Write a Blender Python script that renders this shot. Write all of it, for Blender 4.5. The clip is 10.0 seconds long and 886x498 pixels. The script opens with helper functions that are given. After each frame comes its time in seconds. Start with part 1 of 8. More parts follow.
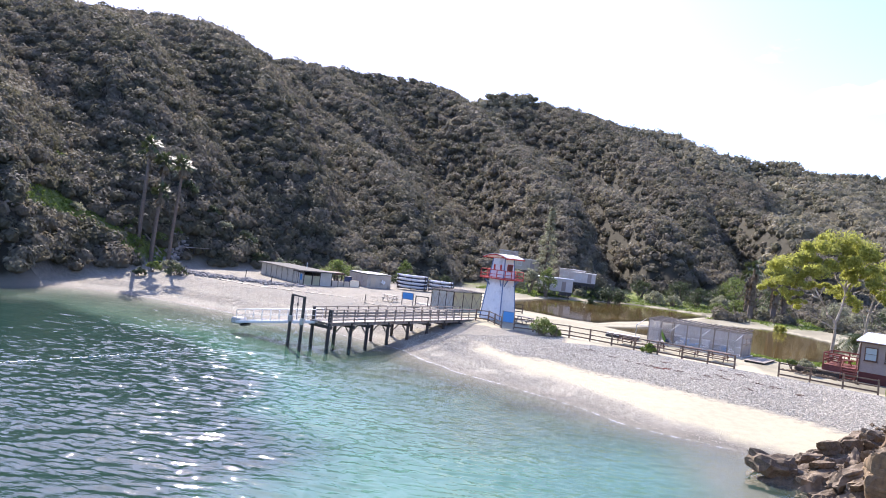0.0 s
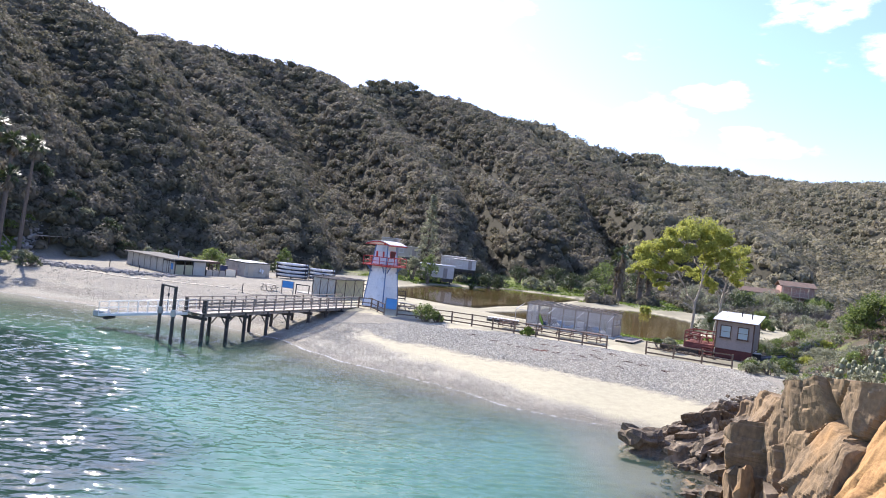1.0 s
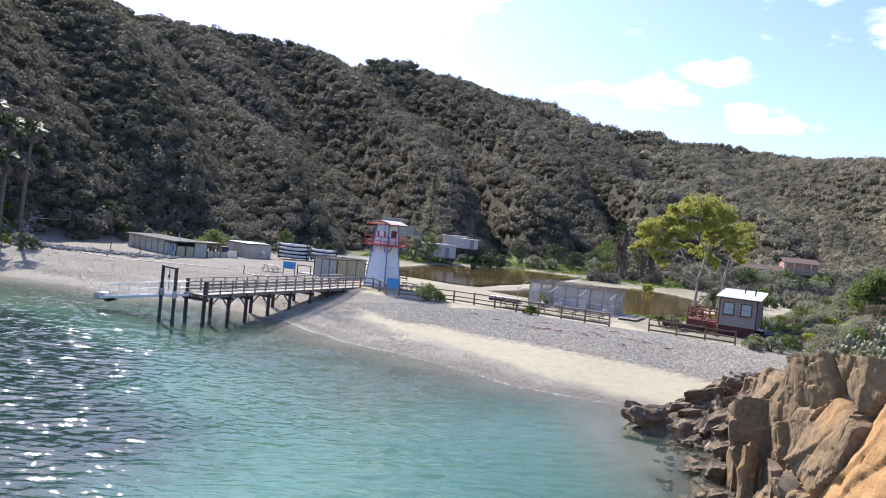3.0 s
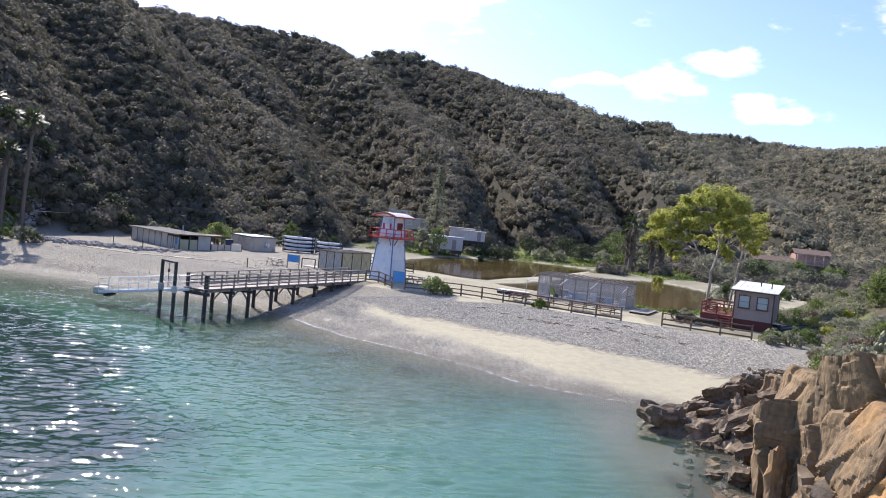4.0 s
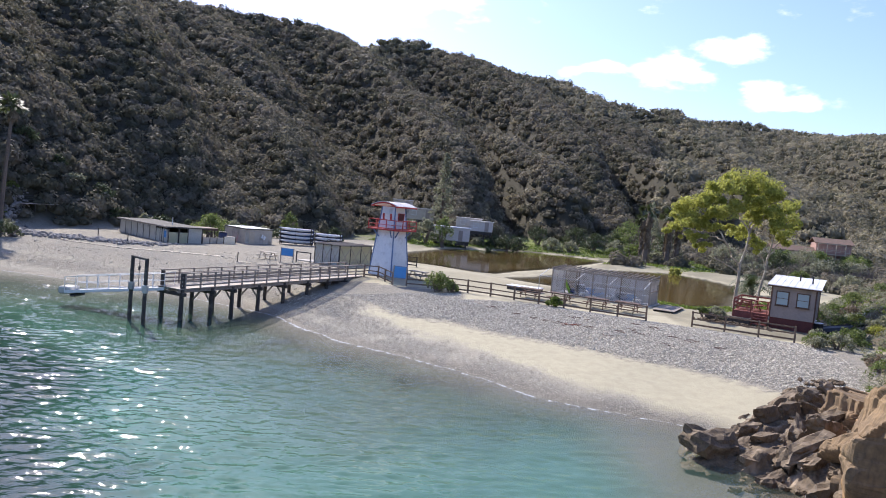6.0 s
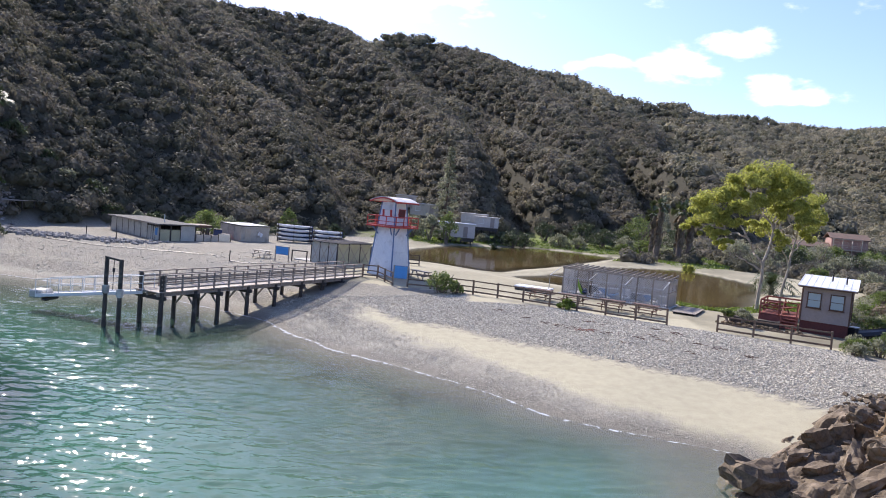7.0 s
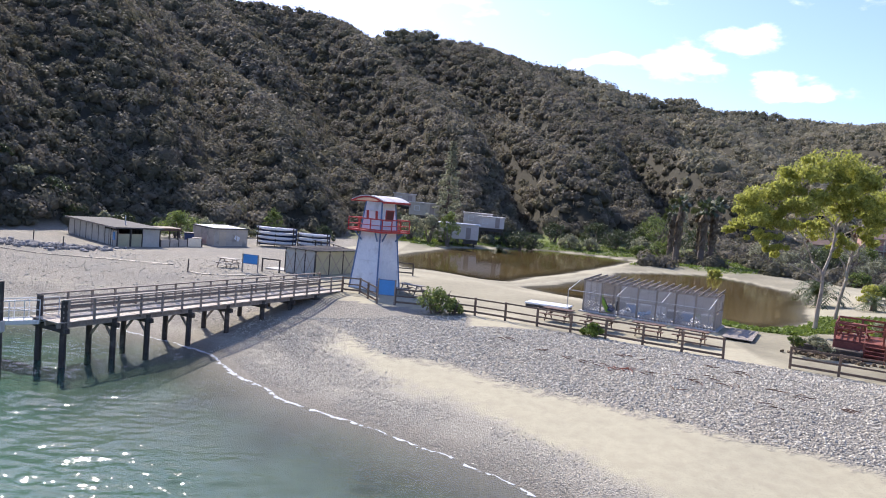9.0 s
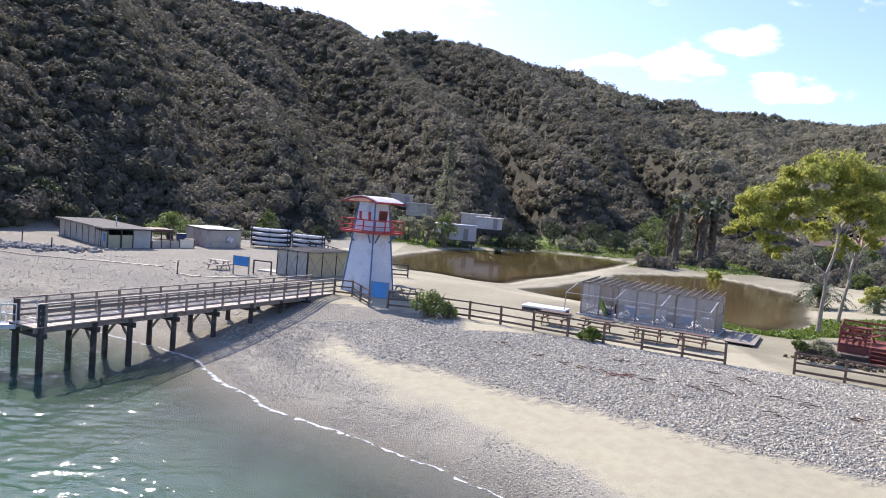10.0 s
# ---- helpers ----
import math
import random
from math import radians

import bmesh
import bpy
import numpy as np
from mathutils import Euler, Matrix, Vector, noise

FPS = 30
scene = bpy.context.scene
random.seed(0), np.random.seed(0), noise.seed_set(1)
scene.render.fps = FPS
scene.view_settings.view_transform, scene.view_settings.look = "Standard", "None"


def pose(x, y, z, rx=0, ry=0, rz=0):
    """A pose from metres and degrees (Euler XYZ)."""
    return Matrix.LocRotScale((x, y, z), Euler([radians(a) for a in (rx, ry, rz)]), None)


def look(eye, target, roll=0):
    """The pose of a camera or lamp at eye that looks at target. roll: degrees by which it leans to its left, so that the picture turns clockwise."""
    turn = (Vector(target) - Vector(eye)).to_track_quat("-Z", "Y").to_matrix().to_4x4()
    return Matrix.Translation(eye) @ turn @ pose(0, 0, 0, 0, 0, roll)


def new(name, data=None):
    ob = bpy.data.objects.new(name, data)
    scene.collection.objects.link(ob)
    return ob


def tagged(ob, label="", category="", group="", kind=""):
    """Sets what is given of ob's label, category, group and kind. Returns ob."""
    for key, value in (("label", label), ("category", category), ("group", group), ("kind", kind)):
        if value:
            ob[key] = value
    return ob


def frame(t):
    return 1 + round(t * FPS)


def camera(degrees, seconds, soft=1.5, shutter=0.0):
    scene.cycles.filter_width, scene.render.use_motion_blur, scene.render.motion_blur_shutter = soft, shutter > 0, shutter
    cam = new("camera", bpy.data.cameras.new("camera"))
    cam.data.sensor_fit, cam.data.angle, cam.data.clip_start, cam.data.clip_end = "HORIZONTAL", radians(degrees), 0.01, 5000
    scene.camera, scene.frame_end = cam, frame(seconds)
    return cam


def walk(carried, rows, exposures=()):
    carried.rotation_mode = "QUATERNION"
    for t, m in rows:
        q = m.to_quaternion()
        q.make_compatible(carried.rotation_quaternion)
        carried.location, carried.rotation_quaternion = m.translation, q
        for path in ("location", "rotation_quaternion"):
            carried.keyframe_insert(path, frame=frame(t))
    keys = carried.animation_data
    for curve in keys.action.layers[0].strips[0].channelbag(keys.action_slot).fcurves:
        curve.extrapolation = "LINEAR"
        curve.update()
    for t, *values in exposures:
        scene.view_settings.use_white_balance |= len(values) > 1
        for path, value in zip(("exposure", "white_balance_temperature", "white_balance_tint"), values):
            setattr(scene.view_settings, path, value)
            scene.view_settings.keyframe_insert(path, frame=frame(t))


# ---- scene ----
# ======== camera ========
cam = camera(65.4, 10.0, soft=1.0)
PATH = [
    (0, (0.878, -0.943, 8.94), (0.45, 1.011, 8.934), 6.7),
    (0.1, (0.852, -0.86, 8.905), (0.527, 1.114, 8.906), 6.63),
    (0.2, (0.825, -0.77, 8.87), (0.577, 1.215, 8.878), 6.58),
    (0.3, (0.803, -0.69, 8.845), (0.619, 1.302, 8.856), 6.55),
    (0.5, (0.769, -0.559, 8.803), (0.643, 1.437, 8.817), 6.5),
    (1, (0.72, -0.463, 8.825), (0.633, 1.536, 8.823), 6.4),
    (1.5, (0.72, -0.428, 8.84), (0.644, 1.571, 8.822), 6.2),
    (2, (0.765, -0.39, 8.81), (0.689, 1.608, 8.779), 6.1),
    (2.5, (0.78, -0.337, 8.791), (0.701, 1.661, 8.745), 6.0),
    (3, (0.742, -0.15, 8.774), (0.656, 1.847, 8.713), 5.9),
    (4.5, (0.659, 2.497, 8.743), (0.55, 4.491, 8.648), 5.6),
    (5, (0.632, 3.801, 8.757), (0.521, 5.796, 8.654), 5.5),
    (5.5, (0.604, 5.234, 8.737), (0.489, 7.228, 8.628), 5.45),
    (7, (0.449, 10.6, 8.734), (0.314, 12.591, 8.604), 5.2),
    (7.5, (0.368, 12.993, 8.727), (0.228, 14.984, 8.593), 5.15),
    (8, (0.31, 15.704, 8.72), (0.165, 17.694, 8.584), 5.1),
    (8.5, (0.3, 18.447, 8.79), (0.152, 20.436, 8.652), 5.05),
    (9, (0.325, 20.559, 8.89), (0.177, 22.549, 8.754), 5.0),
    (9.5, (0.419, 21.56, 8.905), (0.271, 23.55, 8.772), 5.0),
    (10, (0.561, 21.71, 8.883), (0.415, 23.7, 8.75), 5.0),
]
walk(cam, [(t, look(eye, target, roll)) for t, eye, target, roll in PATH],
     exposures=((0, 1.32, 6500, 18), (0.6, 1.20, 6500, 15), (1.5, 1.10, 6500, 14), (2.5, 0.95, 6500, 14), (4.5, 0.73, 6500, 14), (7, 0.71, 6500, 15), (10, 0.79, 6500, 15)))

# ======== world and sun ========
SUN_AZ, SUN_EL = -35.0, 40.2          # degrees from +Y towards +X, and above the horizon
sun_dir = Vector((math.sin(radians(SUN_AZ)) * math.cos(radians(SUN_EL)),
                  math.cos(radians(SUN_AZ)) * math.cos(radians(SUN_EL)), math.sin(radians(SUN_EL))))
world = bpy.data.worlds.new("world")
scene.world = world
world.use_nodes = True
wn, wl = world.node_tree.nodes, world.node_tree.links
wn.clear()
sky = wn.new("ShaderNodeTexSky")
sky.sky_type = 'NISHITA'
sky.sun_disc = False
sky.sun_elevation, sky.sun_rotation = radians(SUN_EL), radians(SUN_AZ)
sky.air_density, sky.dust_density, sky.ozone_density = 1.0, 0.9, 5.0
bg_sky = wn.new("ShaderNodeBackground")
bg_sky.inputs["Strength"].default_value = 0.15
tone = wn.new("ShaderNodeVectorMath")
tone.operation = 'MULTIPLY'
tone.inputs[1].default_value = (1.0, 0.94, 1.06)
wl.new(sky.outputs[0], tone.inputs[0])
wl.new(tone.outputs[0], bg_sky.inputs["Color"])
# broken cloud low over the valley, thin cloud elsewhere, and painted sun glare
wco = wn.new("ShaderNodeTexCoord")
wmap = wn.new("ShaderNodeMapping")
wmap.inputs["Scale"].default_value = (1.0, 1.0, 2.4)
wl.new(wco.outputs["Generated"], wmap.inputs["Vector"])
cn = wn.new("ShaderNodeTexNoise")
cn.inputs["Scale"].default_value, cn.inputs["Detail"].default_value = 13.0, 8.0
cn.inputs["Roughness"].default_value = 0.55
wl.new(wmap.outputs[0], cn.inputs["Vector"])
cloud_glare = None
# the last entry is no cloud: it whitens the sky for the sun's glare
for c_az, c_el, c_r, c_w in ((5.9, 11.7, 0.030, 0.75), (7.8, 12.2, 0.034, 0.9), (12.0, 11.5, 0.045, 1.0), (14.4, 12.3, 0.050, 1.05),
                             (17.3, 13.7, 0.048, 1.1), (18.6, 14.3, 0.032, 0.9), (20.2, 10.7, 0.048, 1.0), (22.2, 10.3, 0.038, 0.85), (25.0, 10.3, 0.030, 0.55),
                             (24.5, 20.0, 0.070, 0.6), (30.0, 16.5, 0.070, 0.9), (-6.0, 17.5, 0.13, 0.9)):
    a, e = radians(c_az), radians(c_el)
    dist = wn.new("ShaderNodeVectorMath")
    dist.operation = 'DISTANCE'
    wl.new(wmap.outputs[0], dist.inputs[0])
    dist.inputs[1].default_value = (math.sin(a) * math.cos(e), math.cos(a) * math.cos(e), 2.4 * math.sin(e))
    fall = wn.new("ShaderNodeMapRange")
    fall.interpolation_type = 'SMOOTHSTEP'
    fall.inputs["From Min"].default_value, fall.inputs["From Max"].default_value = 0.0, c_r * 1.7
    fall.inputs["To Min"].default_value, fall.inputs["To Max"].default_value = c_w, 0.0
    wl.new(dist.outputs["Value"], fall.inputs["Value"])
    if cloud_glare is None:
        cloud_glare = fall.outputs[0]
    else:
        mx = wn.new("ShaderNodeMath")
        mx.operation = 'MAXIMUM'
        wl.new(cloud_glare, mx.inputs[0])
        wl.new(fall.outputs[0], mx.inputs[1])
        cloud_glare = mx.outputs[0]
cadd = wn.new("ShaderNodeMath")
cadd.operation = 'MULTIPLY_ADD'
cadd.inputs[1].default_value, cadd.inputs[2].default_value = 2.6, -1.45
wl.new(cn.outputs[0], cadd.inputs[0])
csum = wn.new("ShaderNodeMath")
csum.operation = 'ADD'
wl.new(cadd.outputs[0], csum.inputs[0])
wl.new(cloud_glare, csum.inputs[1])
cmask = wn.new("ShaderNodeMapRange")
cmask.interpolation_type = 'SMOOTHSTEP'
cmask.inputs["From Min"].default_value, cmask.inputs["From Max"].default_value = 0.2, 0.85
cmask.inputs["To Max"].default_value = 0.9
wl.new(csum.outputs[0], cmask.inputs["Value"])
bg_cloud_glare = wn.new("ShaderNodeBackground")
bg_cloud_glare.inputs["Color"].default_value = (1.0, 0.985, 0.96, 1)
bg_cloud_glare.inputs["Strength"].default_value = 1.15
wmix = wn.new("ShaderNodeMixShader")
wl.new(cmask.outputs[0], wmix.inputs[0])
wl.new(bg_sky.outputs[0], wmix.inputs[1])
wl.new(bg_cloud_glare.outputs[0], wmix.inputs[2])
wout = wn.new("ShaderNodeOutputWorld")
wl.new(wmix.outputs[0], wout.inputs["Surface"])

sun_data = bpy.data.lights.new("sun", 'SUN')
sun_data.energy, sun_data.angle, sun_data.color = 4.2, radians(0.53), (1.0, 0.95, 0.86)
sun = new("sun", sun_data)
sun.rotation_euler = sun_dir.to_track_quat('Z', 'Y').to_euler()
sun.location = (0, 0, 60)

# ======== materials ========
MATS = {}


def material(name, c1, c2=None, scale=4.0, rough=0.8, metal=0.0, bump=0.2, fine=6.0, spot=None, spot_scale=1.0,
             stretch=(1, 1, 1), island=0.0, obj_random=0.0, bump_dist=0.02, spec=0.5, translucent=0.0):
    """A procedural surface: two colours mixed by a coarse and a fine noise, with wear patches and relief, in metres."""
    m = bpy.data.materials.new(name)
    m.use_nodes = True
    n, l = m.node_tree.nodes, m.node_tree.links
    b = n["Principled BSDF"]
    c2 = c2 or tuple(v * 0.7 for v in c1)
    geo = n.new("ShaderNodeNewGeometry")
    mp = n.new("ShaderNodeMapping")
    mp.inputs["Scale"].default_value = stretch
    l.new(geo.outputs["Position"], mp.inputs["Vector"])
    n1 = n.new("ShaderNodeTexNoise")
    n1.inputs["Scale"].default_value, n1.inputs["Detail"].default_value = scale, 5.0
    l.new(mp.outputs[0], n1.inputs["Vector"])
    n2 = n.new("ShaderNodeTexNoise")
    n2.inputs["Scale"].default_value, n2.inputs["Detail"].default_value = scale * fine, 3.0
    l.new(mp.outputs[0], n2.inputs["Vector"])
    add = n.new("ShaderNodeMath")
    add.operation = 'MULTIPLY_ADD'
    add.inputs[1].default_value = 0.55
    l.new(n2.outputs[0], add.inputs[0])
    half = n.new("ShaderNodeMath")
    half.operation = 'MULTIPLY'
    half.inputs[1].default_value = 0.55
    l.new(n1.outputs[0], half.inputs[0])
    l.new(half.outputs[0], add.inputs[2])
    val = add.outputs[0]
    if island or obj_random:
        src = geo.outputs["Random Per Island"]
        if obj_random:
            src = n.new("ShaderNodeObjectInfo").outputs["Random"]
        off = n.new("ShaderNodeMath")
        off.operation = 'MULTIPLY_ADD'
        k = island or obj_random
        off.inputs[1].default_value = k
        l.new(src, off.inputs[0])
        sh = n.new("ShaderNodeMath")
        sh.operation = 'SUBTRACT'
        sh.inputs[1].default_value = k / 2
        l.new(val, sh.inputs[0])
        l.new(sh.outputs[0], off.inputs[2])
        val = off.outputs[0]
    mr = n.new("ShaderNodeMapRange")
    mr.inputs["From Min"].default_value, mr.inputs["From Max"].default_value = 0.38, 0.72
    l.new(val, mr.inputs["Value"])
    mix = n.new("ShaderNodeMix")
    mix.data_type = 'RGBA'
    mix.inputs[6].default_value, mix.inputs[7].default_value = (*c1, 1), (*c2, 1)
    l.new(mr.outputs[0], mix.inputs[0])
    col = mix.outputs[2]
    if spot:
        n3 = n.new("ShaderNodeTexNoise")
        n3.inputs["Scale"].default_value, n3.inputs["Detail"].default_value = spot_scale, 6.0
        l.new(geo.outputs["Position"], n3.inputs["Vector"])
        r3 = n.new("ShaderNodeMapRange")
        r3.inputs["From Min"].default_value, r3.inputs["From Max"].default_value = 0.55, 0.7
        l.new(n3.outputs[0], r3.inputs["Value"])
        mix3 = n.new("ShaderNodeMix")
        mix3.data_type = 'RGBA'
        mix3.inputs[7].default_value = (*spot, 1)
        l.new(col, mix3.inputs[6])
        l.new(r3.outputs[0], mix3.inputs[0])
        col = mix3.outputs[2]
    l.new(col, b.inputs["Base Color"])
    b.inputs["Roughness"].default_value, b.inputs["Metallic"].default_value = rough, metal
    b.inputs["Specular IOR Level"].default_value = spec
    if bump:
        bp = n.new("ShaderNodeBump")
        bp.inputs["Strength"].default_value, bp.inputs["Distance"].default_value = bump, bump_dist
        l.new(add.outputs[0], bp.inputs["Height"])
        l.new(bp.outputs[0], b.inputs["Normal"])
    if translucent:
        tr = n.new("ShaderNodeBsdfTranslucent")
        l.new(col, tr.inputs["Color"])
        ms = n.new("ShaderNodeMixShader")
        ms.inputs[0].default_value = translucent
        l.new(b.outputs[0], ms.inputs[1])
        l.new(tr.outputs[0], ms.inputs[2])
        l.new(ms.outputs[0], n["Material Output"].inputs["Surface"])
    MATS[name] = m
    return m


wood_grey = material("weathered_grey_wood", (0.36, 0.31, 0.26), (0.21, 0.175, 0.145), 3.0, 0.85, stretch=(1, 1, 0.4), bump=0.5, obj_random=0.25)
wood_deck = material("deck_boards", (0.50, 0.44, 0.37), (0.33, 0.28, 0.23), 2.5, 0.8, bump=0.4, obj_random=0.3)
wood_dark = material("dark_creosote_wood", (0.07, 0.058, 0.05), (0.035, 0.03, 0.027), 3.0, 0.75, bump=0.6, spot=(0.12, 0.11, 0.09), spot_scale=2.0)
wood_fence = material("brown_fence_wood", (0.20, 0.14, 0.10), (0.11, 0.08, 0.06), 3.0, 0.85, bump=0.5, obj_random=0.25)
wood_brown = material("brown_table_wood", (0.16, 0.085, 0.055), (0.08, 0.045, 0.032), 3.0, 0.7, bump=0.4, obj_random=0.2)
wood_red = material("red_stained_wood", (0.26, 0.075, 0.055), (0.15, 0.045, 0.035), 3.0, 0.7, bump=0.4, obj_random=0.25)
tower_white = material("white_painted_boards", (0.74, 0.77, 0.80), (0.62, 0.66, 0.71), 1.2, 0.55, bump=0.15, spot=(0.5, 0.52, 0.55), spot_scale=1.3)
trim_blue = material("blue_painted_trim", (0.12, 0.20, 0.36), (0.08, 0.14, 0.27), 4.0, 0.5, bump=0.15)
sign_blue = material("blue_sign_board", (0.05, 0.27, 0.62), (0.04, 0.22, 0.52), 1.5, 0.4, bump=0.05)
paint_red = material("red_paint", (0.52, 0.045, 0.04), (0.36, 0.035, 0.03), 4.0, 0.5, bump=0.15, spot=(0.3, 0.1, 0.08), spot_scale=3.0)
roof_pale = material("pale_roof_sheet", (0.70, 0.66, 0.62), (0.55, 0.5, 0.47), 1.5, 0.5, bump=0.2, spot=(0.42, 0.36, 0.32), spot_scale=1.1)
roof_white = material("white_metal_roof", (0.80, 0.81, 0.82), (0.70, 0.71, 0.72), 1.0, 0.4, bump=0.15, spot=(0.55, 0.54, 0.52), spot_scale=0.9)
wall_taupe = material("taupe_siding", (0.36, 0.30, 0.27), (0.29, 0.24, 0.22), 1.5, 0.75, bump=0.2)
wall_cream = material("cream_siding", (0.58, 0.48, 0.36), (0.47, 0.39, 0.29), 1.5, 0.75, bump=0.2)
wall_beige = material("beige_panel_wall", (0.55, 0.48, 0.39), (0.44, 0.38, 0.31), 0.9, 0.8, bump=0.15, spot=(0.26, 0.23, 0.2), spot_scale=0.8)
wall_grey = material("grey_panel_wall", (0.56, 0.53, 0.47), (0.44, 0.42, 0.37), 0.9, 0.8, bump=0.15, spot=(0.24, 0.24, 0.23), spot_scale=0.8)
panel_yellow = material("yellowed_plastic_panel", (0.66, 0.63, 0.43), (0.55, 0.52, 0.35), 1.2, 0.55, bump=0.1, translucent=0.35)
panel_white = material("translucent_white_panel", (0.70, 0.69, 0.64), (0.58, 0.57, 0.52), 1.2, 0.55, bump=0.1, translucent=0.35)
roof_dark = material("dark_felt_roof", (0.10, 0.095, 0.09), (0.06, 0.058, 0.055), 1.5, 0.9, bump=0.3)
skirt_red = material("dark_red_skirting", (0.13, 0.035, 0.03), (0.085, 0.025, 0.022), 2.0, 0.8, bump=0.2)
lattice_grey = material("grey_lattice", (0.58, 0.55, 0.52), (0.43, 0.40, 0.38), 3.0, 0.8, bump=0.2)
pipe_white = material("white_pipe", (0.72, 0.72, 0.70), (0.6, 0.6, 0.58), 3.0, 0.45, bump=0.05)
kayak_white = material("white_plastic", (0.80, 0.80, 0.80), (0.7, 0.7, 0.7), 2.0, 0.4, bump=0.05)
kayak_blue = material("deep_blue_plastic", (0.03, 0.055, 0.15), (0.02, 0.04, 0.11), 2.0, 0.5, bump=0.05)
plastic_red = material("red_plastic", (0.45, 0.03, 0.04), (0.33, 0.025, 0.03), 2.0, 0.5, bump=0.05)
plastic_green = material("green_plastic", (0.25, 0.42, 0.05), (0.17, 0.3, 0.04), 2.0, 0.4, bump=0.05)
plastic_black = material("black_plastic", (0.03, 0.03, 0.035), (0.02, 0.02, 0.022), 2.0, 0.5, bump=0.05)
steel = material("galvanised_steel", (0.42, 0.43, 0.44), (0.33, 0.34, 0.35), 4.0, 0.45, metal=0.7, bump=0.05)
concrete = material("pale_concrete", (0.52, 0.49, 0.45), (0.42, 0.4, 0.37), 1.2, 0.9, bump=0.25)
rock_dark = material("dark_shore_rock", (0.195, 0.138, 0.078), (0.062, 0.046, 0.031), 1.8, 0.8, bump=0.7, bump_dist=0.04, spot=(0.33, 0.25, 0.165), spot_scale=0.9)
rock_brown = material("brown_cliff_rock", (0.27, 0.18, 0.095), (0.095, 0.07, 0.045), 0.9, 0.9, bump=0.9, bump_dist=0.06, fine=9.0, spot=(0.37, 0.21, 0.085), spot_scale=0.4, stretch=(1, 1, 0.55), obj_random=0.2)
rock_orange = material("orange_cliff_rock", (0.47, 0.275, 0.11), (0.27, 0.145, 0.058), 1.6, 0.95, bump=0.8, bump_dist=0.05, spot=(0.52, 0.33, 0.17), spot_scale=0.6, obj_random=0.2)
stone_grey = material("grey_riprap_stone", (0.30, 0.28, 0.26), (0.17, 0.16, 0.15), 2.0, 0.9, bump=0.6, island=0.5)
pebble_mat = material("beach_pebbles_loose", (0.58, 0.53, 0.42), (0.31, 0.28, 0.225), 1.5, 0.8, bump=0, island=0.7)
bark_pale = material("pale_eucalyptus_bark", (0.50, 0.43, 0.35), (0.27, 0.21, 0.165), 2.0, 0.8, stretch=(1, 1, 0.3), bump=0.5, spot=(0.62, 0.56, 0.48), spot_scale=1.5)
bark_brown = material("brown_bark", (0.14, 0.10, 0.075), (0.07, 0.05, 0.04), 3.0, 0.9, bump=0.7)
palm_bark = material("palm_trunk_bark", (0.20, 0.155, 0.12), (0.11, 0.085, 0.07), 3.0, 0.9, stretch=(1, 1, 3), bump=0.7)
leaf_euc = material("yellow_green_leaves", (0.50, 0.50, 0.12), (0.30, 0.32, 0.075), 0.6, 0.55, bump=0, island=0.6, translucent=0.55)
leaf_green = material("mid_green_leaves", (0.21, 0.26, 0.075), (0.11, 0.15, 0.045), 0.6, 0.6, bump=0, island=0.6, translucent=0.45)
leaf_grey = material("grey_green_leaves", (0.35, 0.35, 0.24), (0.20, 0.21, 0.13), 0.6, 0.7, bump=0, island=0.6, translucent=0.45)
leaf_dark = material("dark_green_leaves", (0.095, 0.12, 0.05), (0.055, 0.07, 0.032), 0.6, 0.6, bump=0, island=0.6, translucent=0.25)
leaf_palm = material("palm_fronds", (0.10, 0.13, 0.045), (0.055, 0.075, 0.03), 0.6, 0.5, bump=0, island=0.5, translucent=0.25)
leaf_dry = material("dry_palm_skirt", (0.27, 0.21, 0.14), (0.16, 0.125, 0.085), 0.8, 0.9, bump=0, island=0.6, translucent=0.15)
twig_grey = material("bare_grey_twigs", (0.21, 0.17, 0.14), (0.13, 0.10, 0.085), 2.0, 0.9, bump=0)
cactus_mat = material("prickly_pear_pads", (0.27, 0.28, 0.17), (0.13, 0.14, 0.08), 3.0, 0.6, bump=0.2, island=0.6)
grass_mat = material("grass_blades", (0.21, 0.28, 0.05), (0.11, 0.16, 0.03), 0.5, 0.7, bump=0, island=0.6, translucent=0.35)
kelp_mat = material("dried_kelp", (0.14, 0.065, 0.035), (0.07, 0.035, 0.022), 3.0, 0.6, bump=0.4, island=0.4)
kelp_red = material("red_brown_kelp", (0.26, 0.07, 0.03), (0.15, 0.045, 0.025), 3.0, 0.6, bump=0.4, island=0.4)
wall_pinkish = material("dusty_red_house_wall", (0.46, 0.29, 0.24), (0.38, 0.235, 0.195), 0.8, 0.85, bump=0.1)
roof_brown = material("weathered_brown_roof", (0.20, 0.125, 0.09), (0.11, 0.08, 0.062), 1.2, 0.9, bump=0.3)
wall_trailer = material("pale_trailer_wall", (0.66, 0.60, 0.56), (0.55, 0.50, 0.47), 0.8, 0.7, bump=0.1)
glass = bpy.data.materials.new("window_glass")
glass.use_nodes = True
gb = glass.node_tree.nodes["Principled BSDF"]
gb.inputs["Base Color"].default_value = (0.35, 0.40, 0.42, 1)
gb.inputs["Roughness"].default_value, gb.inputs["Specular IOR Level"].default_value = 0.06, 0.8
gb.inputs["Coat Weight"].default_value = 0.6


